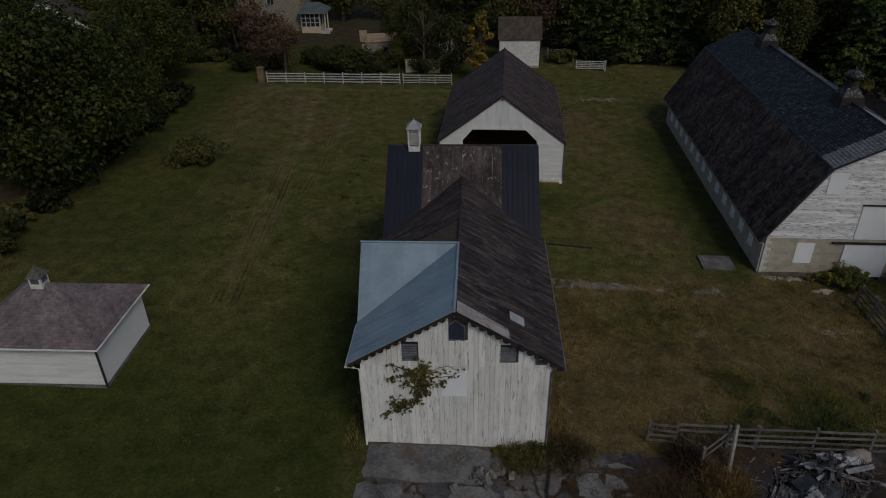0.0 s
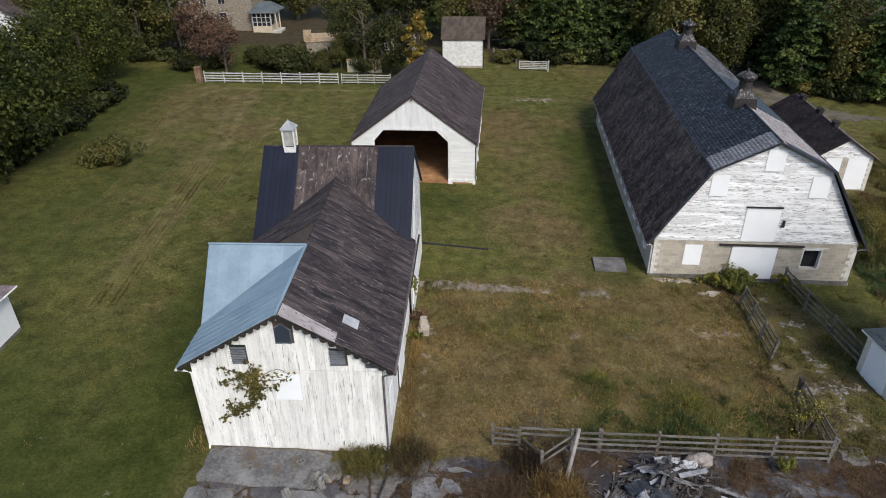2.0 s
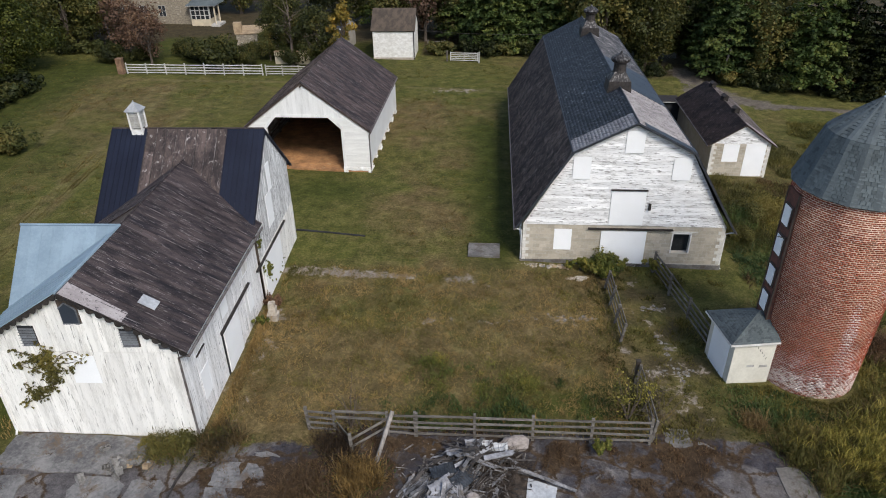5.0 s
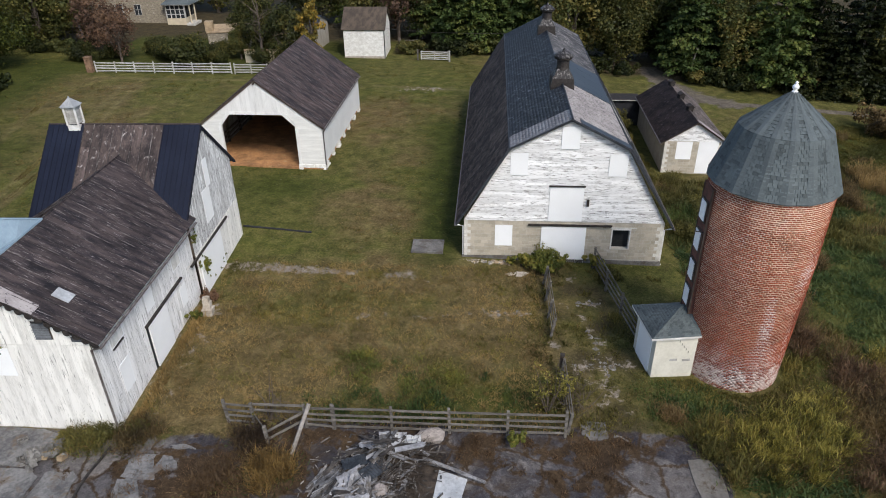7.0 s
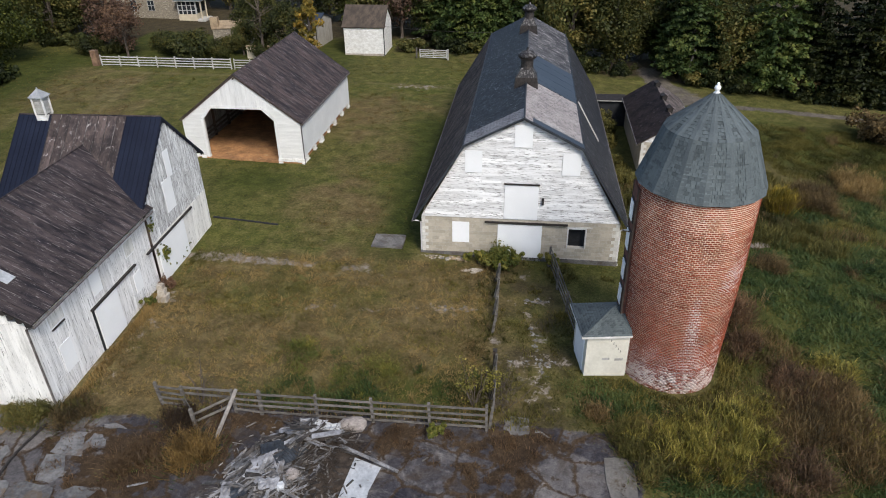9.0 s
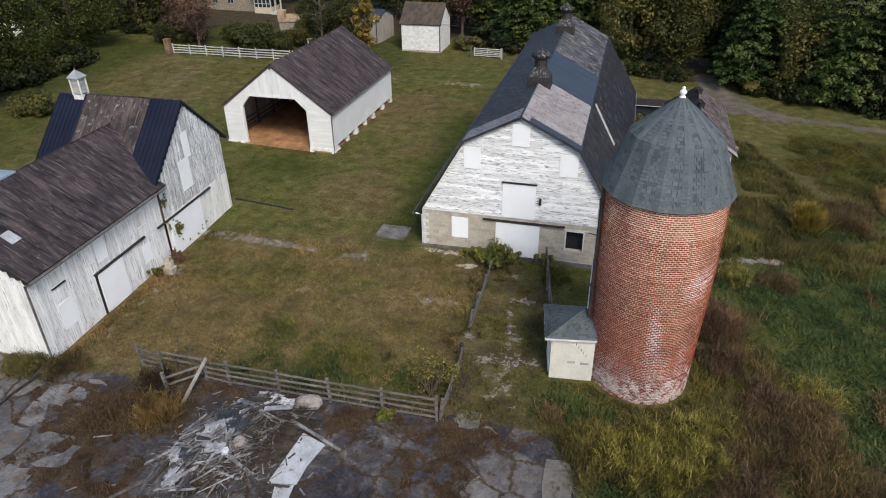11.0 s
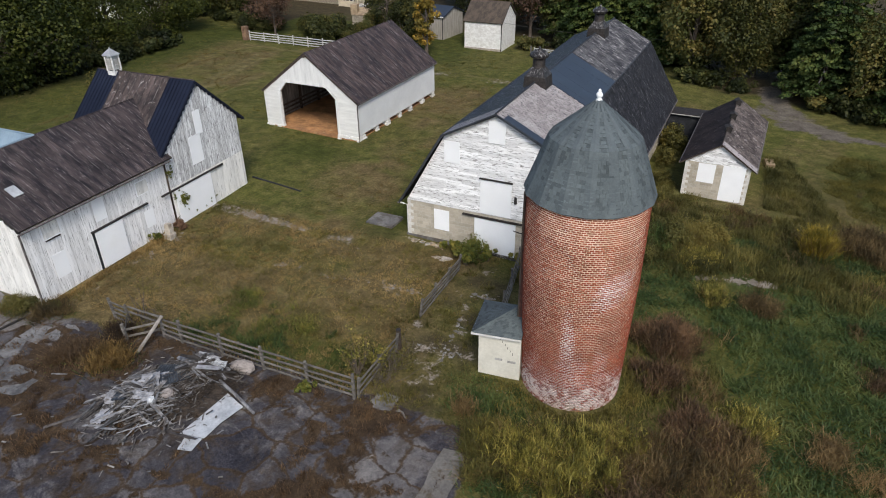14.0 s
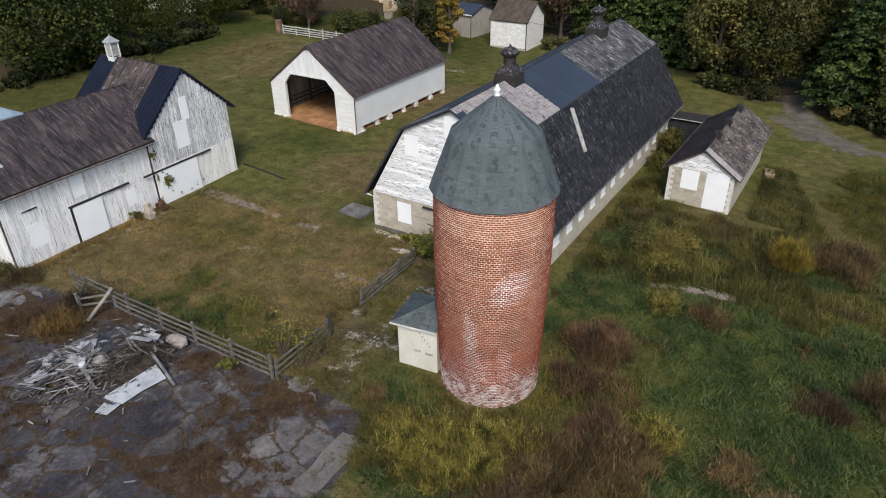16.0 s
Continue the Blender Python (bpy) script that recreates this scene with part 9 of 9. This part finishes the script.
# ---------------------------------------------------------------- demolition heap
def debris_heap():
    rnd = random.Random(17)
    cx, cy = 15.6, 18.4
    t = thing("debris_heap", "heap of splintered boards, bent sheet metal and roots", "debris", (cx, cy, gz(cx)))

    def top(x, y):
        return 0.85 * math.exp(-((x - 0.9) / 1.3) ** 2 - ((y - 2.1) / 0.9) ** 2) + 0.62 * math.exp(-((x + 0.3) / 1.5) ** 2 - ((y + 0.2) / 1.5) ** 2) + 0.45 * math.exp(-((x - 1.9) / 1.0) ** 2 - ((y - 0.9) / 1.0) ** 2)

    g = Geo()
    n = 30
    for j in range(n + 1):
        for i in range(n + 1):
            x, y = -3.6 + 7.2 * i / n, -3.6 + 7.2 * j / n
            h = top(x, y)
            g.v.append((x + rnd.uniform(-0.05, 0.05), y + rnd.uniform(-0.05, 0.05), h * 0.85 - 0.10 + rnd.uniform(-0.05, 0.05) - (0.2 if h < 0.10 else 0.0)))
    g.f += [(j * (n + 1) + i, j * (n + 1) + i + 1, (j + 1) * (n + 1) + i + 1, (j + 1) * (n + 1) + i) for j in range(n) for i in range(n)]
    part("mound", g, M_MOUND, t, "dark soil and roots")

    def board(L, w, th):
        """A split board: skewed ends, one of them splintered."""
        k = rnd.uniform(0.02, 0.2)
        return Geo().prism([(-L / 2, -w / 2, 0), (L / 2 - k, -w / 2, 0), (L / 2 - k * 0.3, -w * 0.1, 0), (L / 2 - k * 0.8, w * 0.1, 0), (L / 2, w / 2, 0), (-L / 2 + rnd.uniform(0, 0.12), w / 2, 0)], (0, 0, th))

    shapes = [(L, board(L, w, rnd.choice((0.022, 0.03, 0.05)))) for L, w in [(rnd.uniform(0.45, 1.3), rnd.choice((0.04, 0.06, 0.09, 0.13))) for _ in range(11)] + [(rnd.uniform(1.3, 2.4), rnd.choice((0.05, 0.07, 0.10, 0.15))) for _ in range(9)]]
    looks = {"plank": (M_DEBRIS, "bleached grey plank"), "dark_plank": (M_DEBRISDARK, "dark rotten plank"), "pale_plank": (M_DEBRISPALE, "pale painted plank")}
    meshes = {nm: [q.mesh(nm, mt) for _, q in shapes] for nm, (mt, _) in looks.items()}
    # clusters: middle, spread, heading and its scatter, how many, long or short boards
    for mx, my, sx, sy, head, scat, count, lo, hi in ((0.9, 2.2, 0.85, 0.42, 15, 24, 58, 0, 20), (-0.9, -0.4, 0.75, 0.9, 62, 20, 70, 0, 20), (-1.2, -1.7, 0.7, 0.55, 75, 22, 34, 4, 20), (-0.4, -0.9, 1.0, 0.5, 5, 16, 34, 4, 20),
                                                      (0.7, -0.2, 0.6, 0.8, 70, 40, 26, 0, 11), (-1.6, 0.6, 0.5, 0.6, 48, 12, 20, 8, 20), (0.2, 1.1, 0.8, 0.4, 30, 30, 26, 0, 14)):
        for _ in range(count):
            x, y = rnd.gauss(mx, sx), rnd.gauss(my, sy)
            j = rnd.randrange(lo, hi)
            nm = rnd.choices(("plank", "dark_plank", "pale_plank"), (0.52, 0.33, 0.15))[0]
            h = top(x, y)
            dx, dy = (top(x + 0.2, y) - h) / 0.2, (top(x, y + 0.2) - h) / 0.2
            a = head + rnd.gauss(0, scat)
            slope = math.degrees(math.atan(dx * math.cos(radians(a)) + dy * math.sin(radians(a))))
            part(nm, meshes[nm][j], None, t, m=pose(x, y, h * rnd.uniform(0.85, 1.05) + rnd.uniform(0.04, 0.16), 0, 0, a) @ pose(0, 0, 0, rnd.gauss(0, 12), -slope * 0.7 + rnd.gauss(0, 6), 0))
    rest = Geo()
    for i in range(1100):
        x, y = rnd.gauss(-0.1, 1.25), rnd.gauss(0.1, 1.5)
        L, w = rnd.uniform(0.08, 0.5), rnd.uniform(0.02, 0.08)
        rest.box(-L / 2, -w / 2, 0, L / 2, w / 2, 0.02, pose(x, y, top(x, y) + rnd.uniform(0.0, 0.12), rnd.gauss(0, 16), rnd.gauss(0, 16), rnd.uniform(0, 180)))
    tagged(part("splinter_litter", rest, M_DEBRIS_J, t), kind="stuff")

    def crumpled(sx, sy, amp, seed, ribs=0):
        r = random.Random(seed)
        g = Geo()
        na, nb = (24 if ribs else 7), 6
        rows = [[(-sx + 2 * sx * a / na + r.uniform(-0.03, 0.03), -sy + 2 * sy * b / nb + r.uniform(-0.03, 0.03), (0.03 * (a % 2) if ribs else amp * r.uniform(-1, 1)) + amp * math.sin(2.3 * b / nb + seed)) for a in range(na + 1)] for b in range(nb + 1)]
        for dz in (0.0, 0.012):
            g.v += [(x, y, z + dz) for row in rows for x, y, z in row]
        m = (na + 1) * (nb + 1)
        for o in (0, m):
            g.f += [(o + b * (na + 1) + a, o + b * (na + 1) + a + 1, o + (b + 1) * (na + 1) + a + 1, o + (b + 1) * (na + 1) + a) for b in range(nb) for a in range(na)]
        return g

    for i, (nm, lb, mt, x, y, sx, sy, turn_, tilt, ribs) in enumerate((
            ("corrugated_sheet", "dark blue-grey corrugated sheet", M_DARKSHEET, 0.25, 0.85, 0.75, 0.36, 48, 8, 1), ("corrugated_sheet", "dark blue-grey corrugated sheet", M_DARKSHEET, -0.35, 1.45, 0.8, 0.3, 20, 6, 1),
            ("bent_sheet", "grey bent metal sheet", M_DEBRISPALE, -0.55, 0.1, 0.45, 0.55, 30, 12, 0), ("bent_sheet", "grey bent metal sheet", M_DEBRISPALE, 0.1, 2.15, 0.42, 0.5, 70, -14, 0),
            ("bent_sheet", "grey bent metal sheet", M_SHEETPALE, 1.6, 2.3, 0.55, 0.25, 10, 10, 0), ("bent_sheet", "grey bent metal sheet", M_DEBRISPALE, -0.1, -0.75, 0.4, 0.26, 12, 4, 0),
            ("bent_sheet", "pale torn plastic sheet", M_DEBRISPALE, -1.75, -1.0, 0.32, 0.5, 12, 10, 0), ("bent_sheet", "grey bent metal sheet", M_DARKSHEET, -1.3, -0.9, 0.35, 0.5, 25, -8, 0),
            ("bent_sheet", "grey bent metal sheet", M_DEBRISPALE, -1.35, -2.2, 0.3, 0.42, 5, 6, 0), ("bent_sheet", "grey bent metal sheet", M_DEBRISPALE, 0.9, 2.6, 0.6, 0.22, 5, 14, 0))):
        part(nm, crumpled(sx, sy, 0.05, i + 1, ribs), mt, t, lb, m=pose(x, y, top(x, y) + 0.18, tilt, rnd.gauss(0, 8), turn_))
    part("white_block", rock([(0.16, -0.1), (0.2, 0.05), (0.17, 0.2), (0.02, 0.22)], 6, 5), M_SHEETPALE, t, "small white block", m=pose(0.35, -0.75, top(0.35, -0.75) + 0.12, 20, 10, 30))
    part("tan_rubble", rock([(0.45, -0.1), (0.5, 0.2), (0.3, 0.45), (0.03, 0.5)], 9, 6), M_BOULDER, t, "tan lump of rubble", m=pose(0.6, 0.0, top(0.6, 0.0) * 0.6, 5, 8, 0) @ Matrix.Scale(0.8, 4))
    part("broad_plank", board(1.35, 0.22, 0.06), M_DEBRISPALE, t, "broad pale plank", m=pose(1.75, 1.75, top(1.75, 1.75) + 0.35, 6, -4, 12))
    roots = Geo()
    rs = np.random.RandomState(4)
    for i in range(520):
        a = (2.0 + rs.normal() * 0.75, 1.2 + rs.normal() * 0.8, 0.3)
        if a[0] > 2.3 and a[1] < 1.5:
            continue
        b = (min(a[0] + rs.normal() * 0.6, 2.5 if a[1] < 1.8 else 9.0), a[1] + rs.normal() * 0.6, max(0.03, top(a[0], a[1]) + rs.normal() * 0.16))
        roots.tube(limb_path(rs, (a[0], a[1], top(a[0], a[1]) * 0.8), b, 0.2), [0.014, 0.009, 0.004], 4)
    tagged(part("root_tangle", roots, M_MOUND, t), kind="stuff")


def rock(profile, n, seed):
    """A rough stone: a turned shape with its corners knocked about."""
    r = random.Random(seed)
    g = Geo().lathe(profile, n)
    g.v = [(x * r.uniform(0.8, 1.15), y * r.uniform(0.8, 1.15), z + r.uniform(-0.05, 0.05)) for x, y, z in g.v]
    return g


M_DEBRISDARK = surface("rotten_scrap_board", (0.12, 0.105, 0.095), (0.04, 0.035, 0.033), 0.92, scale=2, fine=12, vary=0.5)
M_DEBRISPALE = surface("pale_scrap_board", (0.42, 0.42, 0.44), (0.20, 0.198, 0.205), 0.85, scale=2, fine=10, wear=(0.16, 0.14, 0.13), wear_cut=(0.57, 0.68), vary=0.25)
debris_heap()
fp = thing("metal_sheet", "long pale sheet panel lying on asphalt", "panel", (19.0, 18.0, gz(19)), 0)
part("sheet", Geo().prism([(-0.45, 1.80, 0.20), (0.74, 1.42, 0.10), (0.44, 0.22, 0.08), (0.36, -0.86, 0.06), (-0.84, -1.05, 0.07), (-0.66, 0.35, 0.12)], (0, 0, 0.03)), M_SHEETPALE, fp)
part("torn_flap", Geo().prism([(0.28, -0.90, 0.05), (0.34, -1.68, 0.05), (-0.30, -1.84, 0.06), (-0.52, -1.02, 0.05)], (0, 0, 0.02)), M_SHEETPALE, fp)
lg = thing("pale_log", "pale bark-stripped pole lying beside the heap", "log", (17.85, 20.15, gz(18) + 0.25))
part("log", Geo().tube([(0, 0, 0.25), (1.1, -0.35, 0.10), (2.65, -0.9, -0.14)], [0.08, 0.08, 0.07], 7), M_DEBRIS, lg)

bd = thing("boulder", "pale pinkish boulder beside the fence", "boulder", (18.05, 21.62, gz(18) + 0.15), 8)
part("rock", rock([(0.5, -0.1), (0.62, 0.12), (0.5, 0.36), (0.2, 0.5), (0.05, 0.52)], 8, 1), M_BOULDER, bd, m=Matrix.Diagonal((1.25, 0.6, 1.0, 1)))
fs = thing("flat_stone", "flat broken pale stone by the barn door", "stone", (22.8, 35.95, gz(23)), 4)
for dx, dy, sx, sy, q in ((-0.42, 0.0, 0.42, 0.24, 12), (0.28, 0.05, 0.5, 0.26, 13), (0.1, -0.24, 0.3, 0.13, 14)):
    part("stone", rock([(0.8, -0.1), (0.9, 0.05), (0.65, 0.12), (0.05, 0.14)], 9, q), M_PALESTONE, fs, m=pose(dx, dy, 0) @ Matrix.Diagonal((sx, sy, 0.5, 1)))


def stone_scatter(label, x0, y0, x1, y1, wide, count, size, seed, mats):
    """Broken flat stones sunk along a line in the grass."""
    r = random.Random(seed)
    t = thing("stone_scatter", label, "stones", ((x0 + x1) / 2, (y0 + y1) / 2, gz((x0 + x1) / 2)), 0, "sunken stones")
    for i in range(count):
        u = r.random() - 0.5
        x, y = (x1 - x0) * u + r.gauss(0, 0.1), (y1 - y0) * u + r.gauss(0, wide)
        w = size * r.uniform(0.35, 1.2)
        part("stone", rock([(0.9, -0.12), (1.0, 0.02), (0.7, 0.10), (0.05, 0.12)], r.randrange(5, 9), seed * 50 + i), mats[i % len(mats)], t, m=pose(x, y, gz(x) - gz(0) - 0.005, r.gauss(0, 6), r.gauss(0, 6), r.uniform(0, 360)) @ Matrix.Diagonal((w, w * r.uniform(0.45, 0.9), 0.35, 1)))


stone_scatter("broken grey stones sunk in dry grass", 21.1, 31.5, 23.2, 31.7, 0.16, 34, 0.13, 3, (M_RUBBLE, M_PALESLAB, M_TANSTONE))
stone_scatter("broken grey stones sunk in dry grass", 18.3, 31.2, 20.0, 31.5, 0.12, 18, 0.11, 4, (M_RUBBLE, M_PALESLAB))
stone_scatter("pale crumbled footing stones along the barn wall", 19.3, 37.42, 22.2, 37.32, 0.12, 60, 0.19, 5, (M_RUBBLE, M_PALESTONE, M_TANSTONE))
stone_scatter("grey stones in the track between the fences", 26.5, 30.4, 26.9, 26.0, 0.15, 34, 0.15, 6, (M_RUBBLE, M_PALESLAB, M_SLABGREY))
stone_scatter("grey stones in the track between the fences", 25.1, 27.1, 28.4, 27.3, 0.14, 28, 0.15, 7, (M_RUBBLE, M_PALESLAB))
stone_scatter("grey stones in the track between the fences", 26.2, 32.9, 27.5, 32.7, 0.16, 14, 0.15, 8, (M_RUBBLE, M_PALESLAB))
stone_scatter("rough stones at the foot of the annex", 29.3, 25.3, 31.4, 25.6, 0.10, 9, 0.14, 9, (M_PALESTONE, M_TANSTONE))
rnd = random.Random(41)
for i in range(26):
    x, y = rnd.uniform(8, 24), rnd.uniform(12, 20.5)
    sc = thing("scrap", "loose pale scrap of board on the paving", "scrap", (x, y, gz(x) + 0.04), rnd.uniform(0, 180), "scattered scraps")
    L = rnd.uniform(0.1, 0.5)
    part("piece", Geo().box(-L * 0.7, -0.04, 0, L * 0.5, 0.03, 0.02), M_DEBRIS if i % 3 else M_GREYWOOD, sc)


# ---------------------------------------------------------------- buildings in the distance
def gable_house(name, label, category, x, y, turn, w, d, ez, pz, wall, roof, along="x", over=0.25, wall_label=""):
    """A plain gabled building, its front middle at x, y; the ridge along the front or from front to back."""
    t = thing(name, label, category, (x, y, gz(x) - 0.05), turn)
    if along == "x":
        ends = [((-w / 2, 0), (-w / 2, d)), ((w / 2, 0), (w / 2, d))]
        part("wall", Geo().box(-w / 2, 0, -0.3, w / 2, d, ez), wall, t, wall_label)
        for sx in (-w / 2, w / 2 - 0.12):
            part("gable", Geo().prism([(sx, 0, ez), (sx, d, ez), (sx, d / 2, pz - 0.05)], (0.12, 0, 0)), wall, t)
        k = (pz - ez) / (d / 2)
        for s in (-1, 1):
            yb = d / 2 + s * (d / 2 + over)
            zb = ez - k * over
            slope_deck(t, "roof", (-w / 2 - over, yb, zb), (w / 2 + over, yb, zb), (-w / 2 - over, d / 2, pz), (w / 2 + over, d / 2, pz), roof, 0.12)
    else:
        part("wall", Geo().box(-w / 2, 0, -0.3, w / 2, d, ez), wall, t, wall_label)
        for sy in (0, d - 0.12):
            part("gable", Geo().prism([(-w / 2, sy, ez), (w / 2, sy, ez), (0, sy, pz - 0.05)], (0, 0.12, 0)), wall, t)
        k = (pz - ez) / (w / 2)
        for s in (-1, 1):
            xb = s * (w / 2 + over)
            zb = ez - k * over
            slope_deck(t, "roof", (xb, -over, zb), (xb, d + over, zb), (0, -over, pz), (0, d + over, pz), roof, 0.12)
    return t


wb = gable_house("smokehouse", "white-painted stone outbuilding with brown shingle roof", "outbuilding", 6.0, 88.5, -1.5, 5.3, 5.6, 3.85, 6.0, M_WHITESTONE, M_BROWNROOF, "x", 0.22)
part("downspout", Geo().tube([(2.68, -0.06, 3.7), (2.68, -0.06, 0.05)], 0.06, 6), M_IRON, wb)
part("stone_foot", Geo().box(-2.7, -0.04, -0.2, 2.7, 0.0, 0.28), M_PALESTONE, wb)
sh2 = gable_house("tool_shed", "tan-grey board shed with a dark blue roof", "shed", -2.9, 91.5, -8, 3.8, 5.6, 3.2, 4.2, M_GREYSHED, M_NEWSHEET, "x", 0.2)
part("fascia", Geo().box(-2.1, -0.26, 3.05, 2.1, -0.2, 3.2), M_TRIM, sh2)
part("downspout", Geo().tube([(1.88, -0.06, 3.0), (1.88, -0.06, 0.05)], 0.05, 6), M_IRON, sh2)
ho = gable_house("stone_house", "two-storey tan fieldstone farmhouse behind trees", "house", -33.2, 107.0, 0, 12.0, 9.0, 6.6, 9.8, M_FIELDSTONE, M_RSDARK, "x", 0.35)
for zz in (1.2, 4.0):
    for xx in (-4.2, -1.5, 1.4):
        w_ = part("window", Geo().box(xx - 0.5, -0.05, zz, xx + 0.5, -0.01, zz + 1.5), M_GLASS, ho)
        g = Geo()
        for u in (-0.55, -0.02, 0.5):
            g.box(xx + u, -0.09, zz - 0.05, xx + u + 0.05, -0.04, zz + 1.55)
        for v in (-0.05, 0.72, 1.5):
            g.box(xx - 0.5, -0.085, zz + v, xx + 0.5, -0.045, zz + v + 0.05)
        part("frame", g, M_WHITEFENCE, w_)
bay = thing("sun_porch", "cream glazed sun porch with a blue-grey roof", "porch", (-25.6, 106.0, gz(-24)), 0)
part("base_wall", Geo().box(-1.5, 0, -0.2, 1.5, 4.0, 1.0), M_CREAM, bay)
part("core", Geo().box(-1.35, 0.15, 0.95, 1.35, 3.9, 3.0), M_GLASS, bay)
for i in range(5):
    x = -1.45 + i * 0.71
    part("mullion", Geo().box(x - 0.06, 0.02, 1.0, x + 0.06, 0.14, 3.0), M_WHITEFENCE, bay)
for z in (1.6, 2.3, 2.95):
    part("glazing_bar", Geo().box(-1.45, 0.04, z - 0.04, 1.45, 0.12, z + 0.04), M_WHITEFENCE, bay)
for i in range(3):
    part("corner_post", Geo().box(1.42, 0.05 + i * 1.9, 1.0, 1.55, 0.2 + i * 1.9, 3.0), M_WHITEFENCE, bay)
part("roof", Geo().prism([(-1.9, -0.4, 3.0), (2.6, -0.4, 3.0), (2.6, 4.3, 3.0), (-1.9, 4.3, 3.0)], (0, 0, 0.1)), M_WHITEFENCE, bay)
part("hip", Geo().add([(-1.95, -0.45, 3.1), (2.65, -0.45, 3.1), (2.65, 4.3, 3.1), (-1.95, 4.3, 3.1), (-0.6, 2.4, 4.3), (1.2, 2.4, 4.3)], [(0, 1, 5, 4), (1, 2, 5), (2, 3, 4, 5), (3, 0, 4)]), M_ROOFGREY, bay)
for y in (0.0, 2.0):
    part("column", Geo().tube([(2.3, y, 0), (2.3, y, 3.0)], 0.11, 10), M_CREAM, bay)
part("step", Geo().box(1.6, -0.3, -0.1, 2.9, 2.6, 0.3), M_PALECONC, bay)
ru = gable_house("stone_ruin", "low tan stone outbuilding half hidden by trees", "outbuilding", -12.6, 90.5, 10, 5.0, 4.5, 2.6, 3.2, M_FIELDSTONE, M_TANSTONE, "x", 0.1)
part("window", Geo().box(0.4, -0.04, 1.1, 1.0, -0.01, 1.8), M_DARK, ru)
part("chimney_stub", Geo().box(-2.7, 0.2, 2.6, -1.7, 1.2, 3.9), M_TANSTONE, ru)
lw = thing("low_wall", "cream rendered low wall behind the fence", "wall", (-6.5, 84.9, gz(-6.5)), 3)
part("wall", Geo().box(-2.2, 0, -0.2, 2.2, 0.4, 1.55), M_CREAM, lw)
part("coping", Geo().box(-2.25, -0.06, 1.55, 2.25, 0.46, 1.64), M_TANSTONE, lw)
wh = gable_house("white_house", "white clapboard house mostly hidden by trees", "house", -52.5, 82.0, 8, 9.0, 8.0, 6.2, 9.0, M_SHEDSIDE, M_RSDARK, "y", 0.3)
cu = part("cupola", Geo().box(-0.6, -0.6, -0.6, 0.6, 0.6, 1.2), M_TRIM, wh, "small white belfry", pose(0, 2.2, 9.0))
part("cap", Geo().lathe([(1.05, 1.2), (0.9, 1.3), (0.1, 2.0)], 4, turn=math.pi / 4), M_ROOFGREY, cu)


def pole(x, y, H, lean_x, lean_y, label, r=0.14):
    p = thing("utility_pole", label, "pole", (x, y, gz(x)))
    part("mast", Geo().tube([(0, 0, -0.5), (lean_x * 0.5, lean_y * 0.5, H / 2), (lean_x, lean_y, H)], [r, r * 0.9, r * 0.75], 8), M_POLE, p)


pole(-32.2, 90.7, 11, -1.2, 0.2, "tall grey timber utility pole among trees")
pole(-31.2, 92.0, 9, -0.8, 0.2, "bare grey timber pole among trees", 0.11)
pole(46.0, 81.4, 3.8, 0.7, 0.2, "leaning grey timber post at the lane", 0.15)
wire = thing("overhead_wire", "thin sagging overhead wire", "cable", (0, 0, 0))
part("wire", Geo().tube([(8.7, 89.2, 3.7), (14, 89.0, 3.3), (20, 88.6, 3.15), (27, 88.0, 3.3), (34, 87.2, 3.7)], 0.018, 5), M_IRON, wire)
